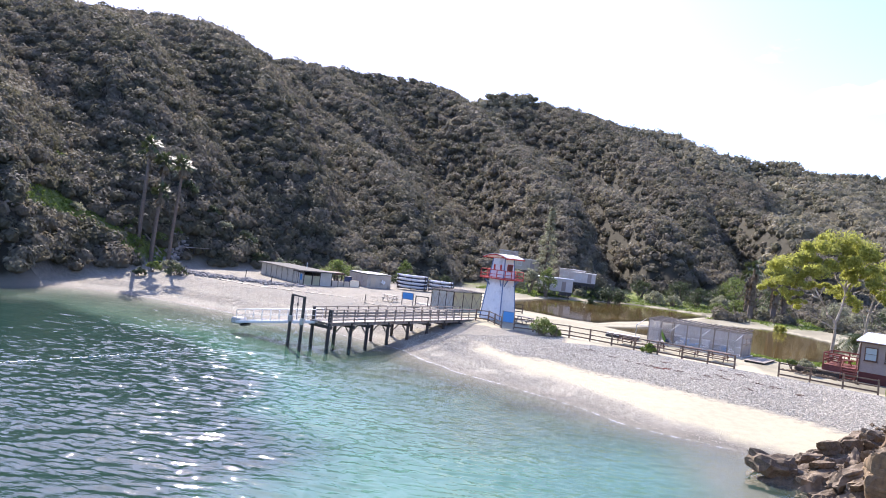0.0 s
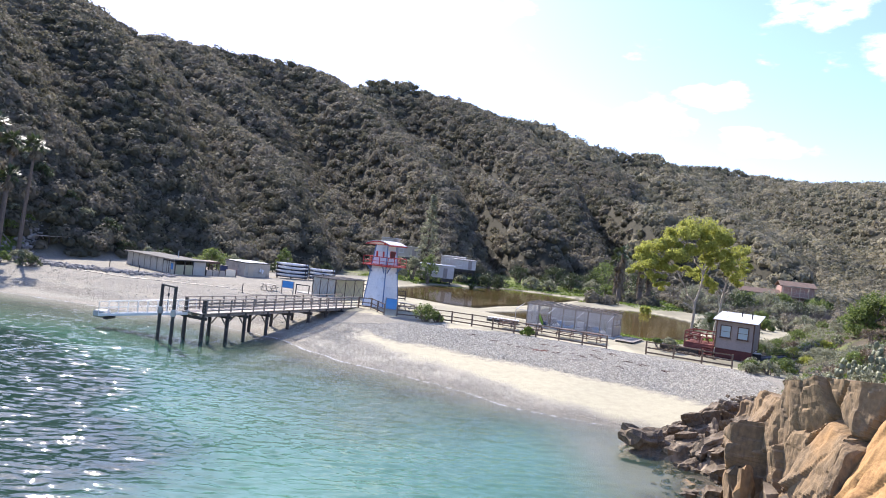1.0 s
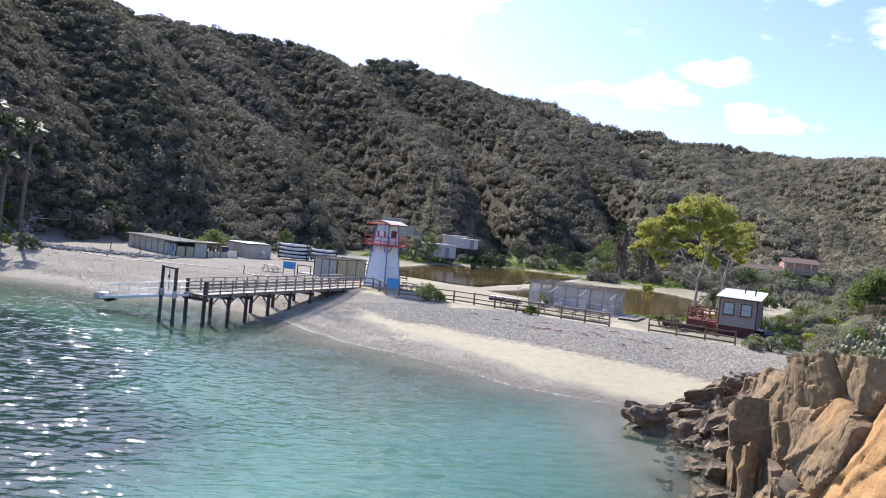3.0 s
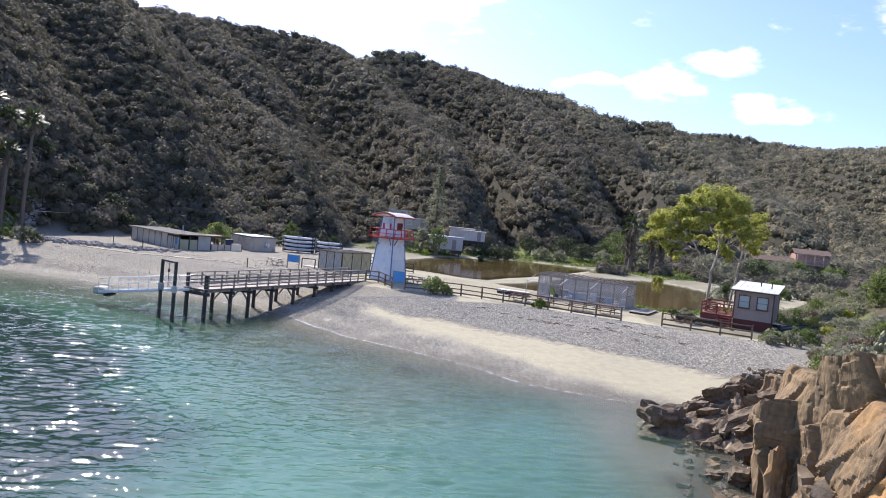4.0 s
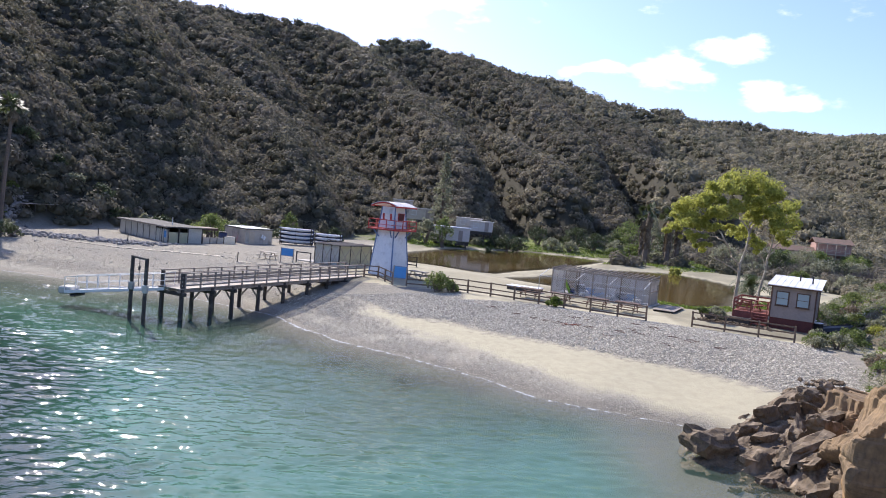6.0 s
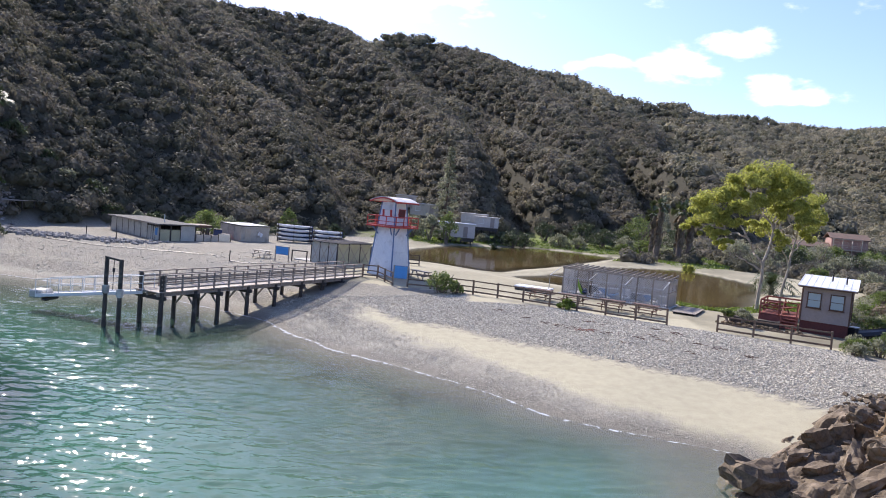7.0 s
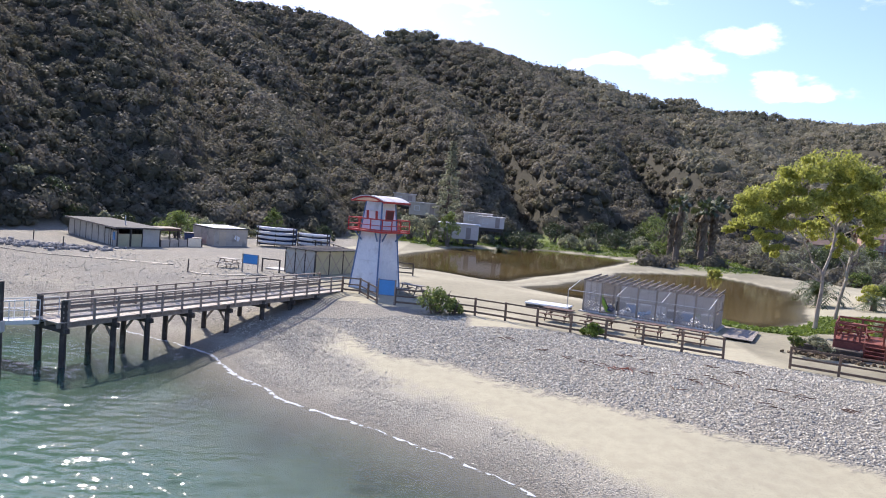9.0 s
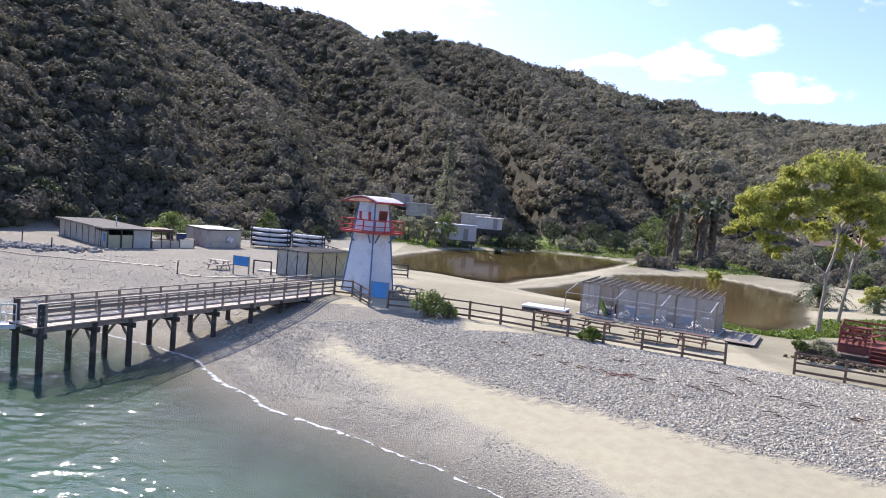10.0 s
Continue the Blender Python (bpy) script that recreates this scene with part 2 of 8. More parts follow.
def link_mix(n, l, fac, a, b):
    mx = n.new("ShaderNodeMix")
    mx.data_type = 'RGBA'
    for socket, v in ((0, fac), (6, a), (7, b)):
        if isinstance(v, tuple):
            mx.inputs[socket].default_value = (*v, 1)
        elif isinstance(v, float):
            mx.inputs[socket].default_value = v
        else:
            l.new(v, mx.inputs[socket])
    return mx.outputs[2]


def ramp(n, l, value, lo, hi):
    r = n.new("ShaderNodeMapRange")
    r.inputs["From Min"].default_value, r.inputs["From Max"].default_value = lo, hi
    l.new(value, r.inputs["Value"])
    return r.outputs[0]


def tex(n, l, vec, kind, scale, detail=4.0):
    t = n.new("ShaderNodeTexNoise" if kind == "noise" else "ShaderNodeTexVoronoi")
    t.inputs["Scale"].default_value = scale
    if kind == "noise":
        t.inputs["Detail"].default_value = detail
    l.new(vec, t.inputs["Vector"])
    return t


def ground_material():
    """Sand, shingle, grass, soil and rock, laid out by the zones stored with the ground."""
    m = bpy.data.materials.new("ground_surface")
    m.use_nodes = True
    n, l = m.node_tree.nodes, m.node_tree.links
    b = n["Principled BSDF"]
    pos = n.new("ShaderNodeNewGeometry").outputs["Position"]
    za = n.new("ShaderNodeAttribute")
    za.attribute_name = "zone_a"
    zb = n.new("ShaderNodeAttribute")
    zb.attribute_name = "zone_b"
    sa = n.new("ShaderNodeSeparateColor")
    l.new(za.outputs["Color"], sa.inputs[0])
    sb = n.new("ShaderNodeSeparateColor")
    l.new(zb.outputs["Color"], sb.inputs[0])
    shingle, grass, rock, gravel = sa.outputs[0], sa.outputs[1], sa.outputs[2], za.outputs["Alpha"]
    wet, soil, bed = sb.outputs[0], sb.outputs[1], sb.outputs[2]
    big = tex(n, l, pos, "noise", 0.35, 5.0).outputs[0]
    mid = tex(n, l, pos, "noise", 2.2, 5.0).outputs[0]
    fine = tex(n, l, pos, "noise", 25.0, 3.0).outputs[0]
    sand = link_mix(n, l, ramp(n, l, mid, 0.35, 0.7), (0.45, 0.41, 0.285), (0.39, 0.35, 0.245))
    sand = link_mix(n, l, ramp(n, l, fine, 0.5, 0.7), sand, (0.34, 0.31, 0.225))
    v = tex(n, l, pos, "voronoi", 9.5)
    v2 = tex(n, l, pos, "voronoi", 21.0)
    grey = n.new("ShaderNodeSeparateColor")
    l.new(v.outputs["Color"], grey.inputs[0])
    grey2 = n.new("ShaderNodeSeparateColor")
    l.new(v2.outputs["Color"], grey2.inputs[0])
    peb = link_mix(n, l, grey.outputs[0], (0.155, 0.137, 0.108), (0.43, 0.392, 0.318))
    peb2 = link_mix(n, l, grey2.outputs[1], (0.155, 0.137, 0.108), (0.45, 0.412, 0.335))
    peb = link_mix(n, l, 0.45, peb, peb2)
    peb = link_mix(n, l, ramp(n, l, big, 0.4, 0.75), peb, (0.25, 0.235, 0.20))
    grit = link_mix(n, l, grey2.outputs[0], (0.23, 0.21, 0.17), (0.54, 0.495, 0.405))
    grit = link_mix(n, l, ramp(n, l, fine, 0.35, 0.65), grit, (0.40, 0.365, 0.29))
    shn = n.new("ShaderNodeMath")
    shn.operation = 'MULTIPLY_ADD'
    shn.inputs[1].default_value = 0.9
    l.new(mid, shn.inputs[0])
    l.new(shingle, shn.inputs[2])
    shm = ramp(n, l, shn.outputs[0], 0.75, 1.1)
    gvn = n.new("ShaderNodeMath")
    gvn.operation = 'MULTIPLY_ADD'
    gvn.inputs[1].default_value = 0.9
    l.new(mid, gvn.inputs[0])
    l.new(gravel, gvn.inputs[2])
    sand = link_mix(n, l, ramp(n, l, gvn.outputs[0], 0.6, 1.15), sand, grit)
    col = link_mix(n, l, shm, sand, peb)
    so = link_mix(n, l, ramp(n, l, mid, 0.35, 0.7), (0.052, 0.048, 0.033), (0.038, 0.036, 0.025))
    so = link_mix(n, l, ramp(n, l, big, 0.5, 0.7), so, (0.058, 0.052, 0.034))
    col = link_mix(n, l, soil, col, so)
    gr = link_mix(n, l, ramp(n, l, mid, 0.35, 0.7), (0.165, 0.22, 0.045), (0.10, 0.125, 0.035))
    gr = link_mix(n, l, ramp(n, l, fine, 0.45, 0.8), gr, (0.20, 0.185, 0.08))
    gn = n.new("ShaderNodeMath")
    gn.operation = 'MULTIPLY_ADD'
    gn.inputs[1].default_value = 0.8
    l.new(mid, gn.inputs[0])
    l.new(grass, gn.inputs[2])
    col = link_mix(n, l, ramp(n, l, gn.outputs[0], 0.7, 1.05), col, gr)
    rk = link_mix(n, l, ramp(n, l, mid, 0.35, 0.7), (0.40, 0.235, 0.115), (0.22, 0.14, 0.085))
    rk = link_mix(n, l, ramp(n, l, big, 0.45, 0.65), rk, (0.48, 0.30, 0.15))
    sp = n.new("ShaderNodeSeparateXYZ")
    l.new(pos, sp.inputs[0])
    brown = link_mix(n, l, ramp(n, l, mid, 0.35, 0.7), (0.19, 0.14, 0.095), (0.10, 0.075, 0.055))
    rk = link_mix(n, l, ramp(n, l, sp.outputs[1], 18.5, 22.5), rk, brown)
    col = link_mix(n, l, rock, col, rk)
    weed = tex(n, l, pos, "noise", 0.11, 5.0).outputs[0]
    bedcol = link_mix(n, l, ramp(n, l, weed, 0.46, 0.58), (0.13, 0.21, 0.14), (0.035, 0.05, 0.032))
    col = link_mix(n, l, bed, col, bedcol)
    dark = n.new("ShaderNodeMix")
    dark.data_type = 'RGBA'
    dark.blend_type = 'MULTIPLY'
    dark.inputs[7].default_value = (0.60, 0.59, 0.58, 1)
    l.new(wet, dark.inputs[0])
    l.new(col, dark.inputs[6])
    l.new(dark.outputs[2], b.inputs["Base Color"])
    rg = n.new("ShaderNodeMapRange")
    b.inputs["Specular IOR Level"].default_value = 0.22
    rg.inputs["To Min"].default_value, rg.inputs["To Max"].default_value = 0.95, 0.68
    l.new(wet, rg.inputs["Value"])
    l.new(rg.outputs[0], b.inputs["Roughness"])
    hgt = n.new("ShaderNodeMath")
    hgt.operation = 'MULTIPLY_ADD'
    l.new(v.outputs["Distance"], hgt.inputs[0])
    l.new(shm, hgt.inputs[1])
    soft = n.new("ShaderNodeMath")
    soft.operation = 'MULTIPLY'
    soft.inputs[1].default_value = 0.35
    l.new(mid, soft.inputs[0])
    l.new(soft.outputs[0], hgt.inputs[2])
    bp = n.new("ShaderNodeBump")
    bp.inputs["Strength"].default_value, bp.inputs["Distance"].default_value = 0.9, 0.08
    grh = n.new("ShaderNodeMath")
    grh.operation = 'MULTIPLY_ADD'
    l.new(v2.outputs["Distance"], grh.inputs[0])
    l.new(gravel, grh.inputs[1])
    l.new(hgt.outputs[0], grh.inputs[2])
    l.new(grh.outputs[0], bp.inputs["Height"])
    l.new(bp.outputs[0], b.inputs["Normal"])
    return m


def water_material(name, deep, shallow, wave, clear, foam=False):
    """Water whose body colour deepens with its depth, with ripples and, on the sea, a broken foam edge."""
    m = bpy.data.materials.new(name)
    m.use_nodes = True
    n, l = m.node_tree.nodes, m.node_tree.links
    b = n["Principled BSDF"]
    pos = n.new("ShaderNodeNewGeometry").outputs["Position"]
    d = n.new("ShaderNodeAttribute")
    d.attribute_name = "depth"
    dep = d.outputs["Fac"]
    var = tex(n, l, pos, "noise", 0.07, 4.0).outputs[0]
    col = link_mix(n, l, ramp(n, l, dep, 0.1, 3.2), shallow, deep)
    col = link_mix(n, l, ramp(n, l, var, 0.48, 0.72), col, tuple(v * 0.66 for v in deep))
    mp = n.new("ShaderNodeMapping")
    if foam:
        wa = n.new("ShaderNodeAttribute")
        wa.attribute_name = "weed"
        col = link_mix(n, l, wa.outputs["Fac"], col, (0.016, 0.045, 0.034))
        sn = n.new("ShaderNodeAttribute")
        sn.attribute_name = "sandy"
        col = link_mix(n, l, sn.outputs["Fac"], col, (0.10, 0.235, 0.175))

    def wavelets(scale, turn, stretch, sharp, amount, below):
        """Ridged ripples: a noise folded at its middle, so that the crests are narrow."""
        mp = n.new("ShaderNodeMapping")
        mp.inputs["Rotation"].default_value = (0, 0, turn)
        mp.inputs["Scale"].default_value = stretch
        l.new(pos, mp.inputs["Vector"])
        w = tex(n, l, mp.outputs[0], "noise", scale, 1.0).outputs[0]
        last = w
        for op, v in (('SUBTRACT', 0.5), ('ABSOLUTE', 0.0), ('MULTIPLY', -2.0 * sharp)) if sharp else ():
            q = n.new("ShaderNodeMath")
            q.operation = op
            q.inputs[1].default_value = v
            l.new(last, q.inputs[0])
            last = q.outputs[0]
        q = n.new("ShaderNodeMath")
        q.operation = 'MULTIPLY_ADD'
        q.inputs[1].default_value, q.inputs[2].default_value = amount, 0.0
        l.new(last, q.inputs[0])
        if below is not None:
            l.new(below, q.inputs[2])
        return q.outputs[0]

    h = wavelets(2.6, 0.45, (0.85, 1.6, 1.0), 1.0, 0.5, None)
    hs = wavelets(6.5, 0.8, (1.0, 1.5, 1.0), 0.0, 0.25, h).node
    bp = n.new("ShaderNodeBump")
    bp.inputs["Strength"].default_value, bp.inputs["Distance"].default_value = 1.0, wave
    l.new(hs.outputs[0], bp.inputs["Height"])
    l.new(bp.outputs[0], b.inputs["Normal"])
    alpha = n.new("ShaderNodeMapRange")
    alpha.inputs["From Max"].default_value = clear
    alpha.inputs["To Min"].default_value, alpha.inputs["To Max"].default_value = 0.12, 0.93
    l.new(dep, alpha.inputs["Value"])
    al = alpha.outputs[0]
    b.inputs["Roughness"].default_value = 0.055
    b.inputs["IOR"].default_value = 1.333
    if foam:
        f1 = tex(n, l, pos, "noise", 2.6, 8.0).outputs[0]
        f2 = n.new("ShaderNodeMath")
        f2.operation = 'MULTIPLY_ADD'
        f2.inputs[1].default_value, f2.inputs[2].default_value = 0.14, -0.056
        l.new(f1, f2.inputs[0])
        lt = n.new("ShaderNodeMath")
        lt.operation = 'LESS_THAN'
        l.new(dep, lt.inputs[0])
        l.new(f2.outputs[0], lt.inputs[1])
        col = link_mix(n, l, lt.outputs[0], col, (0.82, 0.84, 0.84))
        mx = n.new("ShaderNodeMath")
        mx.operation = 'MAXIMUM'
        fa = n.new("ShaderNodeMath")
        fa.operation = 'MULTIPLY'
        fa.inputs[1].default_value = 0.75
        l.new(lt.outputs[0], fa.inputs[0])
        l.new(al, mx.inputs[0])
        l.new(fa.outputs[0], mx.inputs[1])
        al = mx.outputs[0]
    l.new(col, b.inputs["Base Color"])
    l.new(al, b.inputs["Alpha"])
    return m


# ======== mesh helpers ========
def np_mesh(name, verts, faces, mat, smooth=False):
    """A mesh from arrays of corners and of equal-sided faces."""
    verts, faces = np.asarray(verts, np.float32), np.asarray(faces, np.int32)
    me = bpy.data.meshes.new(name)
    k = faces.shape[1]
    me.vertices.add(len(verts))
    me.vertices.foreach_set("co", verts.ravel())
    me.loops.add(faces.size)
    me.loops.foreach_set("vertex_index", faces.ravel())
    me.polygons.add(len(faces))
    me.polygons.foreach_set("loop_start", np.arange(0, faces.size, k, dtype=np.int32))
    me.polygons.foreach_set("use_smooth", np.full(len(faces), smooth))
    me.update(calc_edges=True)
    me.materials.append(mat)
    return me


def part(name, bm, mat, parent, label=""):
    """Links a bmesh as one mesh object under a thing or a part."""
    me = bpy.data.meshes.new(name)
    bm.to_mesh(me)
    bm.free()
    me.materials.append(mat)
    ob = new(name, me)
    ob.parent = parent
    if label:
        ob["label"] = label
    return ob


def shared(name, me, parent, m, label=""):
    """An object on a mesh that others use too, at the pose m under its parent."""
    ob = new(name, me)
    ob.parent = parent
    ob.matrix_basis = m
    if label:
        ob["label"] = label
    return ob


def thing(name, m, label, category, group="", kind=""):
    ob = new(name)
    ob.empty_display_size = 0.3
    ob.matrix_basis = m
    return tagged(ob, label, category, group, kind)


def box(bm, size, at=(0, 0, 0), rot=None, bevel=0.0):
    """A box with its middle at a place, its edges taken off."""
    m = Matrix.Translation(at) @ (rot.to_4x4() if rot is not None else Matrix())
    made = bmesh.ops.create_cube(bm, size=1.0, matrix=m @ Matrix.Diagonal((*size, 1)))
    if bevel:
        edges = {e for v in made["verts"] for e in v.link_edges}
        bmesh.ops.bevel(bm, geom=list(edges), offset=bevel, segments=1, affect='EDGES', profile=0.5)
    return bm


def beam(bm, a, b, w, h=None, bevel=0.0, up=(0, 0, 1)):
    """A squared timber from a to b."""
    a, b = Vector(a), Vector(b)
    d = (b - a)
    x = d.normalized()
    upv = Vector(up)
    if abs(x.dot(upv)) > 0.95:
        upv = Vector((0, 1, 0))
    y = upv.cross(x).normalized()
    z = x.cross(y)
    rot = Matrix((x, y, z)).transposed()
    return box(bm, (d.length, w, h or w), (a + b) / 2, rot, bevel)


def rod(bm, a, b, r1, r2=None, sides=8):
    """A round bar or tapered pole from a to b."""
    a, b = Vector(a), Vector(b)
    d = b - a
    q = d.to_track_quat('Z', 'Y').to_matrix().to_4x4()
    bmesh.ops.create_cone(bm, cap_ends=True, segments=sides, radius1=r1, radius2=r1 if r2 is None else r2, depth=d.length,
                          matrix=Matrix.Translation((a + b) / 2) @ q)
    return bm


def fresh():
    return bmesh.new()


# ======== ground ========
SHORE = [(-400, -500), (-200, -130), (-110, -10), (-80, 28), (-65, 46), (-57, 56), (-53.5, 62.5), (-47.3, 64.4), (-40, 63.0), (-34, 61.8),
         (-28.5, 60.6), (-24.8, 60.3), (-21.8, 59.2), (-18.8, 57.4), (-16.0, 55.9), (-13.0, 54.4), (-10.5, 51.2), (-8.0, 48.9), (-5.6, 47.4),
         (-3.3, 46.2), (-0.5, 44.0), (2.8, 41.4), (5.6, 39.7), (8.4, 38.8), (10.6, 38.2), (12.4, 36.8), (13.0, 34.4), (12.6, 31.5), (12.0, 28.5), (11.2, 25.5), (10.4, 21), (9.6, 15), (9.4, 8),
         (10.5, 0), (14, -12), (20, -30), (60, -110), (300, -500)]
CLIFF = [(52, 108), (36.5, 84), (29.4, 68), (27.6, 61), (25.4, 55.5), (22.8, 49.5), (19.2, 42.5), (16.9, 36.5), (14.6, 30.5), (13.0, 26), (12.6, 22), (12.4, 15), (12.4, 8),
         (13, 0), (16, -12), (22, -30), (64, -110), (320, -500), (900, -500), (900, 400), (300, 300)]
POND_A = [(-9.4, 93), (-5.9, 92.7), (-3.4, 91), (-0.5, 88.6), (2.0, 88.6), (4.6, 95), (9.0, 103.5), (14, 115), (20, 129), (24, 140), (18, 145),
          (9.4, 148), (1.2, 139), (-6, 132), (-10.2, 117), (-13, 104)]
POND_B = [(2.9, 85.2), (6.6, 89.6), (13.4, 104), (16.8, 112), (22, 117), (31.5, 123), (35, 115), (36.4, 106), (35.4, 98.6), (31, 91), (27, 79.5),
          (23.3, 75), (20, 72.4), (18, 75), (15, 77), (9, 80), (4.6, 83)]
WEED = [(-70, 46), (-46, 52), (-28, 47), (-19, 40), (-13.5, 30), (-8.5, 25), (-7.0, 20), (-10, 12), (-30, 8), (-80, 20)]
SANDY = [(-6, 8), (-7, 20), (-3, 27), (2, 32), (6, 35), (9, 34), (10, 20), (12, 0), (0, -20)]
POND_Z = 1.62
FLOOR_Z = 2.15


def seg_dist(x, y, pts, closed):
    best = np.full(x.shape, 1e9)
    n = len(pts)
    for i in range(n if closed else n - 1):
        (ax, ay), (bx, by) = pts[i], pts[(i + 1) % n]
        dx, dy = bx - ax, by - ay
        t = np.clip(((x - ax) * dx + (y - ay) * dy) / (dx * dx + dy * dy), 0, 1)
        best = np.minimum(best, np.hypot(x - ax - t * dx, y - ay - t * dy))
    return best


def inside(x, y, pts):
    r = np.zeros(x.shape, bool)
    n = len(pts)
    for i in range(n):
        (ax, ay), (bx, by) = pts[i], pts[(i + 1) % n]
        hit = (ay > y) != (by > y)
        r ^= hit & (x < (bx - ax) * (y - ay) / ((by - ay) or 1e-9) + ax)
    return r


def signed(x, y, pts, closed=True, ring=None):
    return np.where(inside(x, y, ring or pts), 1.0, -1.0) * seg_dist(x, y, pts, closed)


rng = np.random.default_rng(7)
LATTICE = rng.random((256, 256))


def smooth_noise(x, y):
    xi, yi = np.floor(x).astype(int), np.floor(y).astype(int)
    fx, fy = x - xi, y - yi
    fx, fy = fx * fx * (3 - 2 * fx), fy * fy * (3 - 2 * fy)
    g = lambda a, b: LATTICE[a % 256, b % 256]
    return (g(xi, yi) * (1 - fx) + g(xi + 1, yi) * fx) * (1 - fy) + (g(xi, yi + 1) * (1 - fx) + g(xi + 1, yi + 1) * fx) * fy


def fbm(x, y, octaves=4):
    total, amp = 0.0, 0.5
    for o in range(octaves):
        total = total + amp * (smooth_noise(x * 2 ** o + 17.3 * o, y * 2 ** o + 5.1 * o) - 0.5)
        amp *= 0.5
    return total


# hills: azimuths in degrees, then for each the rise of the crest in degrees, its distance and that of the foot; height of the spurs, bow of the slope
HILLS = [
    ((-80, -55, -48, -44.6, -41.4, -38.6, -35.7, -33.7, -31.5, -29.3, -27.1, -24.6, -21.6, -19.3, -17.0, -14.6, -12.2, -10.3, -7.5),
     (11.5, 13.6, 14.0, 14.4, 14.8, 15.0, 15.1, 15.15, 14.7, 13.9, 12.7, 10.5, 8.6, 7.2, 6.0, 4.3, 2.9, 1.8, -1.0),
     (190, 205, 215, 222, 230, 236, 242, 246, 249, 250, 248, 241, 228, 214, 201, 188, 176, 166, 152),
     (62, 70, 77, 83, 86, 90, 96, 101, 105, 108, 110, 112, 114, 115, 117, 120, 125, 131, 141), 4.0, 0.63),
    ((-60, -32, -27, -24, -20, -17.7, -15, -13.6, -12.2, -10.6, -8.8, -7.3, -5.4, -3.5, -2, 0, 1.5, 4, 6.4, 8.3, 10.5),
     (8, 12.5, 13.5, 13.5, 13.5, 13.6, 13.4, 13.0, 12.4, 11.5, 10.4, 9.6, 8.9, 8.2, 7.3, 6.5, 5.6, 3.9, 2.3, 1.2, -1.0),
     (400, 410, 415, 415, 410, 405, 400, 396, 390, 380, 366, 352, 335, 318, 304, 286, 270, 240, 212, 196, 180),
     (300, 300, 290, 278, 250, 238, 222, 214, 202, 190, 178, 168, 160, 154, 152, 152, 154, 158, 162, 165, 168), 11.0, 0.80),
    ((-18, -12, -8, -4.4, -2.5, -0.6, 1.3, 2.9, 5.7, 8.2, 10.6, 12.9, 15.1, 18, 21),
     (8.5, 10.8, 12.0, 12.55, 12.4, 11.9, 11.3, 10.5, 9.1, 7.5, 5.9, 4.7, 3.7, 1.9, -0.8),
     (470, 480, 480, 475, 468, 458, 446, 432, 404, 376, 346, 318, 292, 258, 232),
     (400, 385, 360, 318, 300, 282, 264, 248, 218, 198, 188, 186, 188, 196, 206), 12.0, 0.76),
    ((-8, -2, 1.5, 3, 4.6, 5.5, 6.9, 7.9, 10.3, 12.6, 14.9, 17.1, 20, 22.5, 26),
     (9, 11.0, 11.3, 11.35, 11.1, 10.8, 10.3, 9.9, 8.4, 7.0, 5.8, 4.8, 3.6, 2.5, -0.5),
     (620, 620, 610, 605, 598, 592, 580, 568, 536, 500, 464, 430, 390, 360, 325),
     (470, 455, 440, 425, 408, 398, 380, 368, 338, 310, 286, 270, 268, 272, 284), 13.0, 0.80),
    ((2, 7.9, 10.1, 11.5, 13.2, 14.1, 15.8, 17.3, 19.9, 22.3, 25, 29),
     (7, 9.7, 9.55, 9.2, 9.4, 9.25, 8.4, 7.2, 5.5, 4.2, 3.1, 0.2),
     (760, 760, 755, 750, 740, 730, 705, 670, 610, 560, 510, 450),
     (600, 570, 545, 525, 500, 486, 458, 434, 396, 370, 356, 345), 13.0, 0.86),
    ((8, 13, 15.8, 18.7, 20.7, 22.6, 24.5, 26.3, 28.6, 32, 40, 55, 75),
     (6.5, 7.6, 8.45, 8.7, 8.3, 8.0, 7.8, 7.75, 7.9, 8.0, 8.2, 9, 8),
     (1000, 1000, 1000, 990, 980, 970, 960, 950, 940, 900, 800, 700, 600),
     (760, 730, 700, 640, 600, 560, 525, 492, 452, 400, 330, 300, 300), 16.0, 0.85),
    ((-16, -11.3, -10.0, -8.6, -6.8, -5.8, -4.4, 0), (9, 12.3, 12.95, 13.15, 13.2, 12.9, 12.3, 9),
     (800, 800, 800, 800, 800, 800, 800, 800), (600, 600, 600, 600, 600, 600, 600, 600), 8.0, 0.9),
]
HX, HY, HZ = 0.6, 6.0, 8.85


